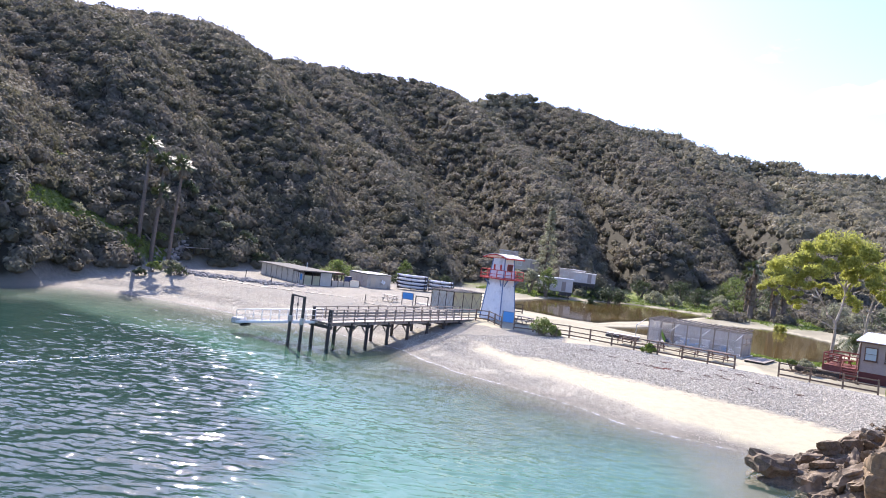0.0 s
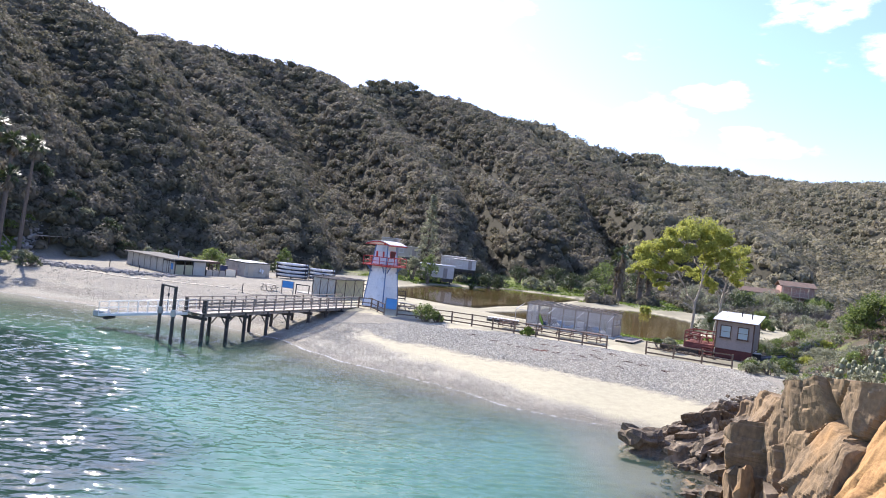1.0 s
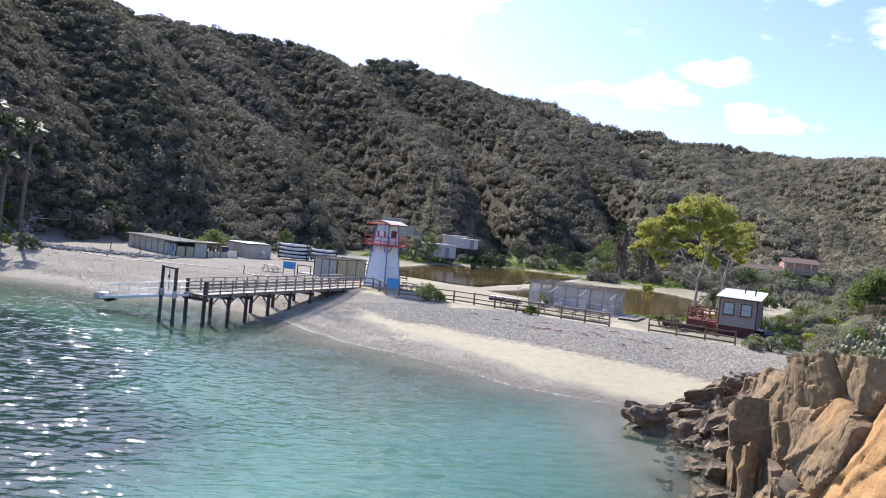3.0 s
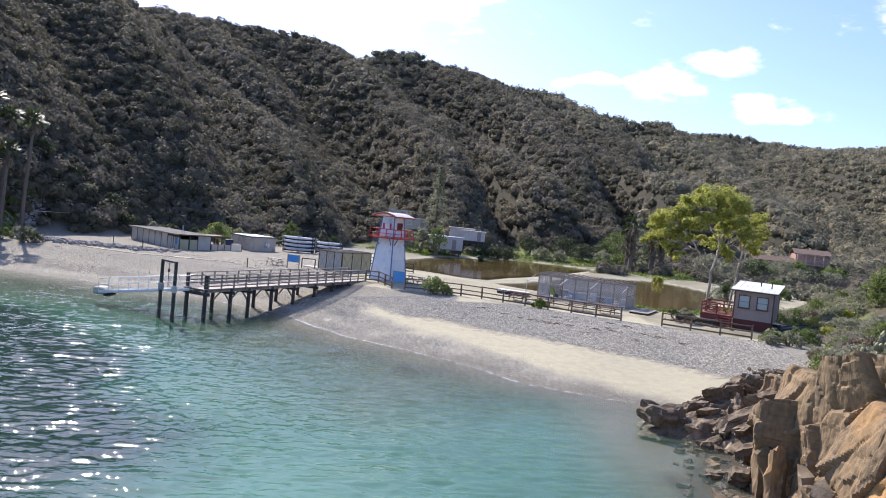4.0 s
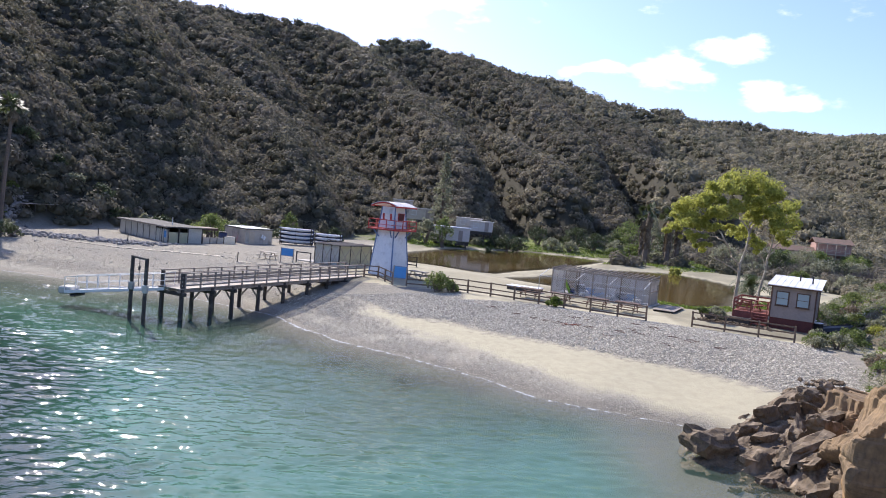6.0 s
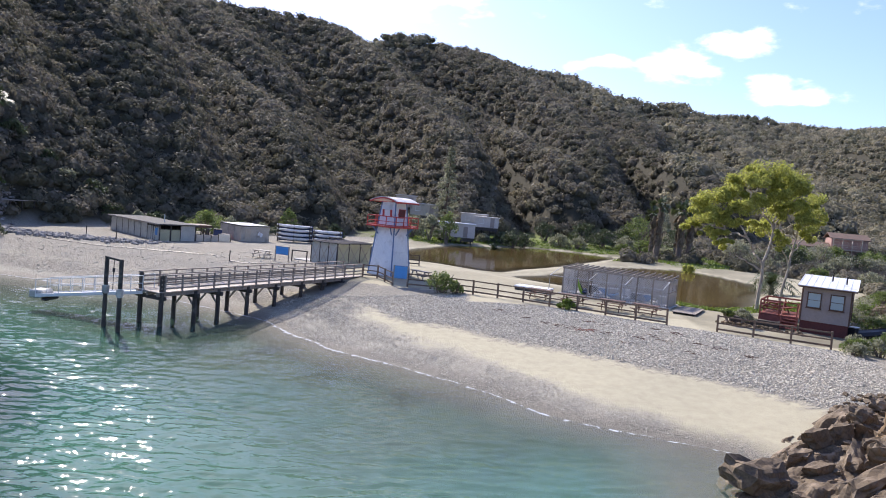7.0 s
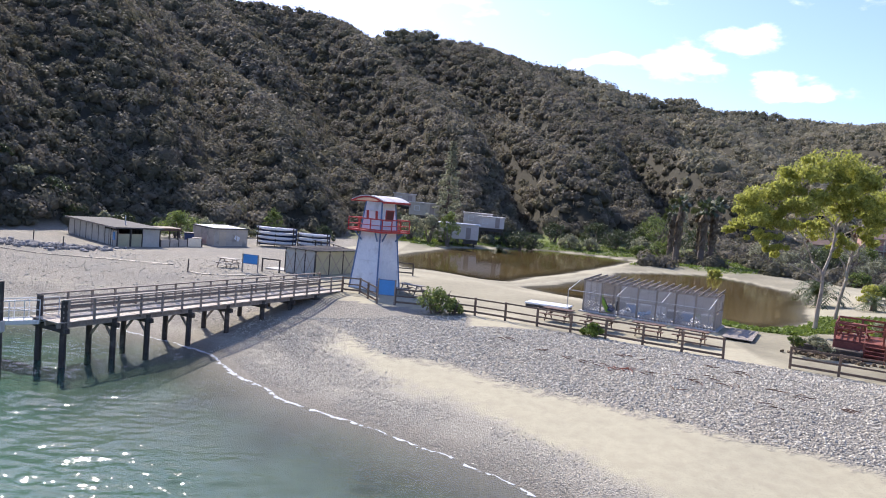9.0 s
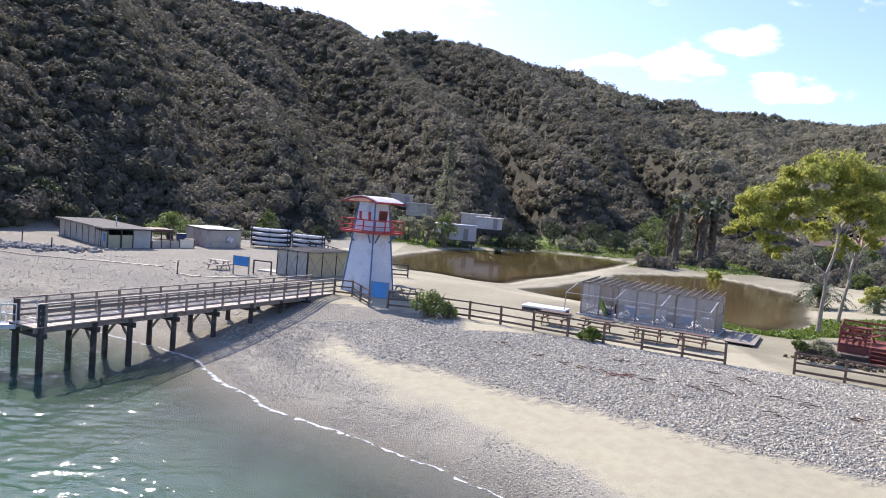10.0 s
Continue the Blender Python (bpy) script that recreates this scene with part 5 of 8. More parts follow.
# plank ramp beside the store and pale landing stage before it
ramp_t = thing("plank_platform", Matrix.Translation((16.0, 64.3, ground_z(16, 64.3) + 0.1)) @ Matrix.Rotation(math.atan2(-0.42, 0.906), 4, 'Z'), "low grey plank platform at the end of the store", "platform")
for i in range(22):
    part("plank", box(fresh(), (1.7, 0.19, 0.05), (0, -2.1 + 0.2 * i, 0.05), bevel=0.006), wood_grey, ramp_t)
for s in (-0.7, 0.7):
    part("bearer", box(fresh(), (0.1, 4.4, 0.16), (s, 0, -0.055), bevel=0.01), wood_dark, ramp_t)
raft = thing("swim_float", pose(4.4, 68.2, ground_z(4.4, 68.2), rz=-20), "flat pale swimming float laid up on the sand", "float")
part("deck", box(fresh(), (3.0, 1.5, 0.12), (0, 0, 0.32), bevel=0.02), roof_white, raft)
part("frame", box(fresh(), (2.9, 1.4, 0.26), (0, 0, 0.13), bevel=0.02), wood_dark, raft)


# ======== the cabin and its deck ========
CAB = Matrix.Translation((22.2, 59.7, 0)) @ Matrix.Rotation(radians(-28), 4, 'Z')


def window_unit(parent, w, h, m, frame_mat, label="", mullion=True):
    win = part("window", frame_box(fresh(), w, h, 0.07, 0.09, -h / 2), frame_mat, parent, label)
    win.matrix_basis = m
    part("pane", box(fresh(), (w - 0.12, 0.02, h - 0.12), (0, 0.02, 0)), glass, win)
    part("sill", box(fresh(), (w + 0.1, 0.14, 0.04), (0, -0.04, -h / 2 - 0.02), bevel=0.006), frame_mat, win)
    if mullion:
        part("mullion", box(fresh(), (w - 0.14, 0.05, 0.03), (0, 0, 0)), frame_mat, win)
    return win


def cabin():
    t = thing("cabin", CAB, "small taupe cabin with white metal roof on dark red skirting", "cabin")
    W, D, z0, zf, zb, gz0 = 2.95, 4.4, 3.0, 5.38, 5.85, 1.9
    th = 0.1

    def wall(pts, normal, mat, label=""):
        return part("wall", quad_slab(fresh(), pts, normal, th), mat, t, label)

    wall([(0, 0, z0), (W, 0, z0), (W, 0, zf), (0, 0, zf)], (0, -1, 0), wall_taupe, "taupe front wall")
    wall([(W, D, z0), (0, D, z0), (0, D, zb), (W, D, zb)], (0, 1, 0), wall_taupe)
    wall([(0, D - th, z0), (0, th, z0), (0, th, zf), (0, D - th, zb)], (-1, 0, 0), wall_cream, "cream side wall")
    wall([(W, th, z0), (W, D - th, z0), (W, D - th, zb), (W, th, zf)], (1, 0, 0), wall_taupe)
    part("floor", box(fresh(), (W - 0.2, D - 0.2, 0.1), (W / 2, D / 2, z0 + 0.05)), wood_grey, t)
    part("skirting", box(fresh(), (W - 0.06, D - 0.06, z0 - gz0), (W / 2, D / 2, (z0 + gz0) / 2)), skirt_red, t, "dark red skirting")
    for x in (0, W):
        for y in (0, D):
            z = zf if y == 0 else zb
            part("corner_board", box(fresh(), (0.1, 0.1, z - z0), (x, y, (z + z0) / 2), bevel=0.01), wood_brown, t)
    o = 0.3
    a = (zb - zf) / D
    part("roof", quad_slab(fresh(), [(-o, -o, zf + 0.09 - a * o), (W + o, -o, zf + 0.09 - a * o), (W + o, D + o, zb + 0.09 + a * o), (-o, D + o, zb + 0.09 + a * o)], (0, 0, 1), 0.08), roof_white, t, "white metal roof")
    for i in range(9):
        x = -o + (W + 2 * o) * i / 8
        part("roof_seam", beam(fresh(), (x, -o, zf + 0.10 - a * o), (x, D + o, zb + 0.10 + a * o), 0.035, 0.035), roof_white, t)
    part("gutter", beam(fresh(), (-o, -o - 0.03, zf - 0.03), (W + o, -o - 0.03, zf - 0.03), 0.1, 0.1, 0.02), wood_brown, t)
    for x, y in ((1.6, 2.7), (2.5, 2.0)):
        part("vent_pipe", rod(fresh(), (x, y, zf + 0.2), (x, y, zf + 0.85), 0.05, sides=8), plastic_black, t)
    for x in (0.75, 2.13):
        window_unit(t, 0.88, 1.08, Matrix.Translation((x, -0.04, 4.47)), wood_brown, "dark-framed window with pale curtain")
    for y in (1.2, 3.6):
        window_unit(t, 0.8, 0.9, Matrix.Translation((-0.04, y, 4.5)) @ Matrix.Rotation(-math.pi / 2, 4, 'Z'), wood_brown)
    dr = part("door", box(fresh(), (0.06, 0.85, 1.95), (-0.03, 2.45, 3.2 + 0.98), bevel=0.01), wall_taupe, t, "plain side door")
    part("handle", rod(fresh(), (-0.09, 2.15, 4.2), (-0.09, 2.15, 4.32), 0.015, sides=6), steel, dr)
    return t


cabin()


def cabin_deck():
    t = thing("cabin_deck", CAB, "red stained timber deck with rails and steps beside the cabin", "deck")
    z = 3.05
    x0, x1, y0, y1 = -2.6, -0.12, 0.5, 4.1
    for i in range(18):
        y = y0 + 0.1 + 0.2 * i
        part("deck_board", box(fresh(), (x1 - x0, 0.19, 0.045), ((x0 + x1) / 2, y, z), bevel=0.006), wood_red, t)
    for y in (y0 + 0.05, (y0 + y1) / 2, y1 - 0.05):
        part("joist", box(fresh(), (x1 - x0, 0.08, 0.2), ((x0 + x1) / 2, y, z - 0.13)), wood_red, t)
    for x, y in ((x0, y0), (x0, y1), (x1 - 0.1, y0), (x1 - 0.1, y1), (x0, (y0 + y1) / 2), ((x0 + x1) / 2, y0), ((x0 + x1) / 2, y1)):
        part("post", beam(fresh(), (x, y, 1.8), (x, y, z + 0.95), 0.1, bevel=0.01), wood_red, t)
    runs = (((x0, y0), (x0, y1)), ((x0, y1), (x1, y1)), ((x0, y0), (-1.1, y0)))
    for a, b in runs:
        for h, w in ((0.95, 0.12), (0.65, 0.09), (0.35, 0.09)):
            part("rail", beam(fresh(), (*a, z + h), (*b, z + h), 0.05, w, 0.008), wood_red, t)
    for y, x in ((y0, x0),):
        part("skirt_board", box(fresh(), (x1 - x0, 0.04, 0.8), ((x0 + x1) / 2, y0 - 0.04, z - 0.5)), wood_red, t)
        part("skirt_board", box(fresh(), (0.04, y1 - y0, 0.8), (x0 - 0.04, (y0 + y1) / 2, z - 0.5)), wood_red, t)
    for k in range(4):
        part("step", box(fresh(), (1.0, 0.28, 0.05), (-0.6, y0 - 0.16 - 0.27 * k, z - 0.18 * (k + 1)), bevel=0.008), wood_red, t)
    for s in (-1.1, -0.1):
        part("step_rail", beam(fresh(), (s, y0, z + 0.9), (s, y0 - 1.15, z + 0.1), 0.05, 0.1, 0.008), wood_red, t)
        part("step_post", beam(fresh(), (s, y0 - 1.15, 1.9), (s, y0 - 1.15, z + 0.15), 0.09, bevel=0.008), wood_red, t)
    return t


cabin_deck()
dt = picnic_table(CAB @ pose(-1.7, 2.3, 3.07, 0, 0, 70), wood_red, "red stained picnic table on the cabin deck", "")


def planter():
    t = thing("garden_planter", CAB, "raised garden bed edged with dark old timbers", "planter")
    gz1 = ground_z(18.8, 58.0)
    for a, b in (((-4.3, -0.9), (-1.2, -0.9)), ((-4.3, -0.9), (-4.3, 0.45)), ((-4.3, 0.45), (-3.0, 0.45)), ((-1.2, -0.9), (-1.2, 0.4))):
        for k in range(3):
            part("timber", beam(fresh(), (*a, gz1 + 0.08 + 0.17 * k), (*b, gz1 + 0.08 + 0.17 * k), 0.16, 0.16, 0.015), wood_dark, t)
    part("soil", box(fresh(), (3.0, 1.25, 0.42), (-2.75, -0.22, gz1 + 0.2)), bark_brown, t)
    return t


planter()


def upturned_boat(m):
    t = thing("upturned_boat", m, "dark upturned boat lying on the slope by the cabin", "boat")
    hull = new("hull", kayak_mesh("hull", 3.4, 1.4, 0.9, plastic_black))
    hull.parent = t
    part("keel", beam(fresh(), (-1.5, 0, 0.3), (1.5, 0, 0.3), 0.05, 0.08, 0.01), wood_dark, t)
    return t


upturned_boat(pose(26.6, 59.6, ground_z(26.6, 59.6) + 0.25, 0, -12, -10))
for k, (px, py) in enumerate(((25.4, 60.2), (25.9, 61.0), (25.6, 59.2))):
    gear_box(pose(px, py, ground_z(px, py), rz=20 * k), (kayak_white, wall_grey, plastic_black)[k], ("white", "grey", "black")[k] + " plastic storage box stacked beside the cabin", (0.6, 0.45, 0.7))


# ======== sheds along the back of the beach ========
def wall_run(parent, a, b, z0, z1, n, mat, post_mat, name="wall_panel", th=0.06):
    """A wall of n separate panels between posts."""
    a, b = Vector((*a, 0)), Vector((*b, 0))
    d = (b - a)
    ang = math.atan2(d.y, d.x)
    w = d.length / n
    for i in range(n):
        p = a + d * ((i + 0.5) / n)
        part(name, box(fresh(), (w - 0.06, th, z1 - z0), (p.x, p.y, (z0 + z1) / 2), Matrix.Rotation(ang, 3, 'Z')), mat, parent)
    for i in range(n + 1):
        p = a + d * (i / n)
        part("post", box(fresh(), (0.09, 0.12, z1 - z0 + 0.06), (p.x, p.y, (z0 + z1) / 2), Matrix.Rotation(ang, 3, 'Z')), post_mat, parent)


def flat_roof(parent, corners, z, th, mat, label=""):
    return part("roof", quad_slab(fresh(), [(*c, z) for c in corners], (0, 0, 1), th), mat, parent, label)


def panel_shed():
    """Low store by the tower, with white panels on one side and yellowed ones on the other."""
    t = thing("panel_store", Matrix(), "low store of white and yellowed plastic panels near the tower", "shed")
    A, B, C = Vector((-16.5, 75.5)), Vector((-13.75, 74.35)), Vector((-11.3, 78.2))
    Dv = A + (C - B)
    z0, z1 = 1.85, 4.05
    wall_run(t, A, B, z0, z1, 3, panel_white, wood_dark)
    wall_run(t, B, C, z0, z1, 3, panel_yellow, wood_dark)
    wall_run(t, C, Dv, z0, z1, 3, panel_white, wood_dark)
    wall_run(t, Dv, A, z0, z1, 3, panel_white, wood_dark)
    for a, b, n in ((A, B, 3), (B, C, 3)):
        d = b - a
        nrm = Vector((d.y, -d.x, 0)).normalized() * 0.05
        for i in range(n):
            p, q = a + d * (i / n), a + d * ((i + 1) / n)
            P0, Q0 = Vector((p.x, p.y, z0 + 0.1)) + nrm, Vector((q.x, q.y, z0 + 0.1)) + nrm
            P1, Q1 = Vector((p.x, p.y, z1 - 0.1)) + nrm, Vector((q.x, q.y, z1 - 0.1)) + nrm
            part("brace", beam(fresh(), P0, Q1, 0.03, 0.06), wall_beige, t)
            part("brace", beam(fresh(), P1, Q0, 0.03, 0.06), wall_beige, t)
    u, v = (B - A).normalized() * 0.35, (C - B).normalized() * 0.35
    flat_roof(t, [A - u - v, B + u - v, C + u + v, Dv - u + v], z1 + 0.12, 0.06, roof_dark, "dark sheet roof")
    for i in range(6):
        p, q = A + (B - A) * (i / 5) - v, Dv + (B - A) * (i / 5) + v
        part("roof_batten", beam(fresh(), (p.x, p.y, z1 + 0.15), (q.x, q.y, z1 + 0.15), 0.08, 0.06), wood_grey, t)
    return t


panel_shed()


def frame_bar(m):
    t = thing("hitching_bar", m, "dark square timber bar on two posts", "bar")
    for s in (-0.75, 0.75):
        part("post", beam(fresh(), (s, 0, -0.3), (s, 0, 1.05), 0.1, bevel=0.01), wood_dark, t)
    part("bar", beam(fresh(), (-0.8, 0, 1.05), (0.8, 0, 1.05), 0.1, bevel=0.01), wood_dark, t)
    return t


frame_bar(pose(-17.4, 74.6, ground_z(-17.4, 74.6), rz=-8))
slab = thing("paving_slab", pose(-17.2, 77.0, ground_z(-17.2, 77) + 0.03, rz=-20), "pale concrete slab beside the panel store", "slab")
part("slab", box(fresh(), (2.4, 1.4, 0.1), (0, 0, 0), bevel=0.015), concrete, slab)


def long_shed():
    t = thing("long_shed", Matrix(), "long low grey boat shed with flat roof and open front bay", "shed")
    P, Lf = Vector((-36.6, 85.6)), Vector((-47.4, 94.6))
    d = (Lf - P).normalized()
    s = Vector((d.y, -d.x))
    R = P + s * 4.2
    BL = Lf + s * 4.2
    z0, z1 = 1.35, 3.5
    wall_run(t, Lf, P + d * 3.2, z0, z1, 6, wall_grey, wood_dark)
    wall_run(t, P + d * 3.2, P, z0, z1 - 0.25, 3, panel_white, wood_grey)
    wall_run(t, P, P + s * 2.4, z0, z1 - 0.5, 2, panel_yellow, wood_dark)
    wall_run(t, P + s * 2.4, R, z0, z1, 1, panel_white, wood_dark)
    wall_run(t, R, BL, z0, z1, 7, wall_beige, wood_dark)
    wall_run(t, BL, Lf, z0, z1, 3, wall_grey, wood_dark)
    for q in (P, P + d * 1.6, P + s * 1.3):
        part("corner_post", beam(fresh(), (q.x, q.y, z0), (q.x, q.y, z1), 0.12, bevel=0.01), wood_dark, t)
    o = 0.35
    flat_roof(t, [P - d * o - s * o, R - d * o + s * o, BL + d * o + s * o, Lf + d * o - s * o], z1 + 0.16, 0.14, roof_dark, "dark flat roof with worn edge")
    part("fascia", beam(fresh(), (*(P - d * o - s * (o + 0.02)), z1 + 0.08), (*(Lf + d * o - s * (o + 0.02)), z1 + 0.08), 0.04, 0.16), wood_grey, t)
    part("notice", box(fresh(), (0.5, 0.05, 0.8), (P.x + d.x * 0.7 - s.x * 0.08, P.y + d.y * 0.7 - s.y * 0.08, z0 + 1.35), Matrix.Rotation(math.atan2(d.y, d.x), 3, 'Z')), sign_blue, t, "small blue notice")
    q = P + d * 3.4 + s * 2
    part("mast", rod(fresh(), (q.x, q.y, z1), (q.x, q.y, z1 + 1.1), 0.05, sides=7), pipe_white, t)
    # lattice yard beyond the shed
    E = R + s * 3.2 + d * 0.5
    yard = thing("yard_fence", Matrix(), "low pale panel fence round a yard beside the long shed", "fence")
    wall_run(yard, R + s * 0.1, E, z0, z0 + 1.15, 3, wall_beige, wood_dark)
    wall_run(yard, E, E + s * 1.6, z0, z0 + 1.3, 1, panel_white, wood_dark)
    roof2 = thing("yard_shelter", Matrix(), "brown lean-to roof on dark posts behind the yard fence", "shelter")
    c0, c1 = R + d * 3.0 + s * 0.4, E + d * 2.4
    for c in (c0, c1, c0 + d * 2, c1 + d * 2):
        part("post", beam(fresh(), (c.x, c.y, z0), (c.x, c.y, z1 - 0.1), 0.1), wood_dark, roof2)
    flat_roof(roof2, [c0 - s * .3 - d * .3, c1 + s * .3 - d * .3, c1 + s * .3 + d * 2.4, c0 - s * .3 + d * 2.4], z1, 0.3, wood_brown, "brown board roof edge")
    return E + s * 1.6


yard_end = long_shed()


def bin_thing(m, mat, label):
    t = thing("bin", m, label, "bin")
    part("body", box(fresh(), (1.0, 0.8, 1.1), (0, 0, 0.55), bevel=0.05), mat, t)
    part("lid", box(fresh(), (1.06, 0.86, 0.12), (0, 0, 1.14), bevel=0.04), plastic_black, t)
    return t


bin_thing(pose(-34.2, 96.2, ground_z(-34.2, 96.2), rz=30), kayak_blue, "dark blue bin with black lid between the sheds")
bin_thing(pose(-33.0, 95.6, ground_z(-33, 95.6), rz=20) @ Matrix.Diagonal((1, 1, 0.6, 1)), plastic_red, "low red bin between the sheds")


def block_shed():
    t = thing("block_shed", Matrix(), "beige flat-roofed storage shed on the back of the beach", "shed")
    N, Lc, Rc = Vector((-30.8, 95.2)), Vector((-34.9, 98.9)), Vector((-28.4, 98.7))
    Bc = Lc + Rc - N
    z0, z1 = 1.4, 3.66
    wall_run(t, Lc, N, z0, z1, 3, wall_beige, wall_beige)
    wall_run(t, N, Rc, z0, z1, 3, wall_beige, wall_beige)
    wall_run(t, Rc, Bc, z0, z1, 2, wall_beige, wall_beige)
    wall_run(t, Bc, Lc, z0, z1, 2, wall_beige, wall_beige)
    u, v = (Lc - N).normalized() * 0.15, (Rc - N).normalized() * 0.15
    flat_roof(t, [N - u - v, Rc - u + v, Bc + u + v, Lc + u - v], z1 + 0.1, 0.12, roof_dark, "dark roof edge")
    flat_roof(t, [N + u * .6 + v * .6, Rc + u * .6 - v * .6, Bc - u * .6 - v * .6, Lc - u * .6 + v * .6], z1 + 0.125, 0.03, roof_white)
    dn = (Rc - N).normalized()
    rot = Matrix.Rotation(math.atan2(dn.y, dn.x), 4, 'Z')
    out = Vector((dn.y, -dn.x, 0))
    c = Vector((*(N + dn * 1.0), 0)) + out * 0.04
    dr = part("door", box(fresh(), (0.9, 0.05, 1.9), bevel=0.01), wall_cream, t)
    dr.matrix_basis = Matrix.Translation(c + Vector((0, 0, z0 + 1.0))) @ rot
    part("handle", rod(fresh(), (0.35, -0.06, 0.0), (0.35, -0.06, 0.12), 0.015, sides=6), steel, dr)
    pt = part("notice", box(fresh(), (0.7, 0.03, 0.5), bevel=0.01), kayak_white, t, "white notice")
    pt.matrix_basis = Matrix.Translation(c + Vector((dn.x * 1.9, dn.y * 1.9, z0 + 1.25))) @ rot @ Matrix.Rotation(0.5, 4, 'Y')
    return t


block_shed()


def boat_rack(m, length, levels, label):
    t = thing("boat_rack", m, label, "rack", "boat racks")
    for s in (-0.44, 0, 0.44):
        for y in (-0.5, 0.5):
            part("upright", beam(fresh(), (s * length, y, 0), (s * length, y, 0.55 * levels + 0.15), 0.1), wood_dark, t)
        for k in range(levels):
            part("bearer", beam(fresh(), (s * length, -0.55, 0.3 + 0.55 * k), (s * length, 0.55, 0.3 + 0.55 * k), 0.08), wood_dark, t)
    part("back_panel", box(fresh(), (length * 0.96, 0.04, 0.55 * levels), (0, 0.62, 0.12 + 0.275 * levels)), kayak_blue, t, "dark blue tarpaulin behind the canoes")
    return t


hull_me = kayak_mesh("hull", 4.7, 0.75, 0.46, kayak_white)
hull_b = kayak_mesh("hull", 4.4, 0.7, 0.32, kayak_blue)
for bx, by, ln, lv in ((-25.7, 101.2, 4.8, 4), (-21.4, 102.0, 4.0, 3)):
    bm_ = pose(bx, by, ground_z(bx, by), rz=4)
    boat_rack(bm_, ln, lv, "dark timber rack stacked with white and blue canoes")
    for k in range(lv):
        for j, y in enumerate((-0.3, 0.36)):
            cn_ = thing("canoe", bm_ @ pose(0, y, 0.34 + 0.18 + 0.55 * k), ("white" if j == 0 else "dark blue") + " plastic canoe stored on the rack", "canoe", "canoes on the racks")
            h_ = new("hull", hull_me if j == 0 else hull_b)
            h_.parent = cn_
            h_.scale = (ln / 4.8, 0.85, 1)
            part("gunwale", beam(fresh(), (-ln * 0.38, -0.28, 0.12), (ln * 0.38, -0.28, 0.12), 0.03, 0.04), kayak_white if j == 0 else kayak_blue, cn_)


# ======== houses across the lagoon ========
def trailer(m, w, d, h, roof, wall, label, lift=0.4):
    t = thing("mobile_home", m, label, "house", "homes across the lagoon")
    for s, rot in ((-1, 0), (1, 180)):
        part("wall", box(fresh(), (w, 0.1, h), (0, s * d / 2, lift + h / 2)), wall, t)
    for s in (-1, 1):
        part("wall", box(fresh(), (0.1, d - 0.1, h), (s * w / 2, 0, lift + h / 2)), wall, t)
    part("roof", box(fresh(), (w + 0.5, d + 0.5, 0.16), (0, 0, lift + h + 0.08), bevel=0.03), roof, t)
    part("floor", box(fresh(), (w, d, 0.15), (0, 0, lift)), wood_grey, t)
    part("skirting", box(fresh(), (w - 0.1, d - 0.1, lift), (0, 0, lift / 2 - 0.05)), wood_dark, t)
    for x in (-0.42, -0.14, 0.14, 0.42):
        for y in (-0.42, 0.42):
            part("stilt", beam(fresh(), (x * w, y * d, -1.6), (x * w, y * d, lift), 0.16), wood_dark, t)
    n = max(2, int(w / 2.2))
    for i in range(n):
        x = -w / 2 + w * (i + 0.5) / n
        if i == n // 2:
            dr = part("door", box(fresh(), (0.8, 0.06, 1.9), (x, -d / 2 - 0.04, lift + 1.0)), wall_taupe, t)
        else:
            window_unit(t, 1.0, 0.9, Matrix.Translation((x, -d / 2 - 0.03, lift + h * 0.58)), pipe_white, mullion=False)
    window_unit(t, 0.9, 0.9, Matrix.Translation((w / 2 + 0.03, 0, lift + h * 0.58)) @ Matrix.Rotation(math.pi / 2, 4, 'Z'), pipe_white, mullion=False)
    return t


def on_ground(x, y, rz, lift=0.0):
    return pose(x, y, ground_z(x, y) + lift, rz=rz)


trailer(pose(-6.0, 137, 2.3, rz=4), 6.6, 3.2, 2.4, roof_white, wall_trailer, "low pale mobile home with bright metal roof by the lagoon", 0.7)
trailer(pose(-3.4, 152, 4.5, rz=3), 5.2, 3.4, 2.1, roof_pale, wall_trailer, "pale hillside mobile home with flat roof", 0.6)
trailer(pose(-0.6, 147.5, 4.3, rz=-2), 4.4, 3.2, 1.9, roof_pale, wall_trailer, "pale hillside home with row of windows", 0.6)
trailer(pose(-13.4, 149, 5.6, rz=8), 5.5, 3.0, 2.2, roof_pale, wall_beige, "beige hillside home half hidden by trees", 0.5)
trailer(pose(-17.5, 151, 7.0, rz=8), 4.0, 3.0, 2.2, roof_pale, wall_beige, "small beige home behind the trees", 0.5)


def gable(bm, w, d, rise, at, over=0.5, th=0.16):
    """A low gabled roof whose ridge runs along x."""
    x, y, z = at
    for sgn in (-1, 1):
        low, high = (sgn * (d / 2 + over), -rise * over / (d / 2)), (0.0, rise)
        pts = [(low[0], low[1]), (high[0], high[1]), (high[0], high[1] + th), (low[0], low[1] + th)]
        ends = [[bm.verts.new((x + e * (w / 2 + over), y + p, z + q)) for p, q in pts] for e in (-1, 1)]
        bm.faces.new(ends[0])
        bm.faces.new(ends[1][::-1])
        for k in range(4):
            bm.faces.new((ends[0][k], ends[1][k], ends[1][(k + 1) % 4], ends[0][(k + 1) % 4]))
    bmesh.ops.recalc_face_normals(bm, faces=bm.faces)
    return bm


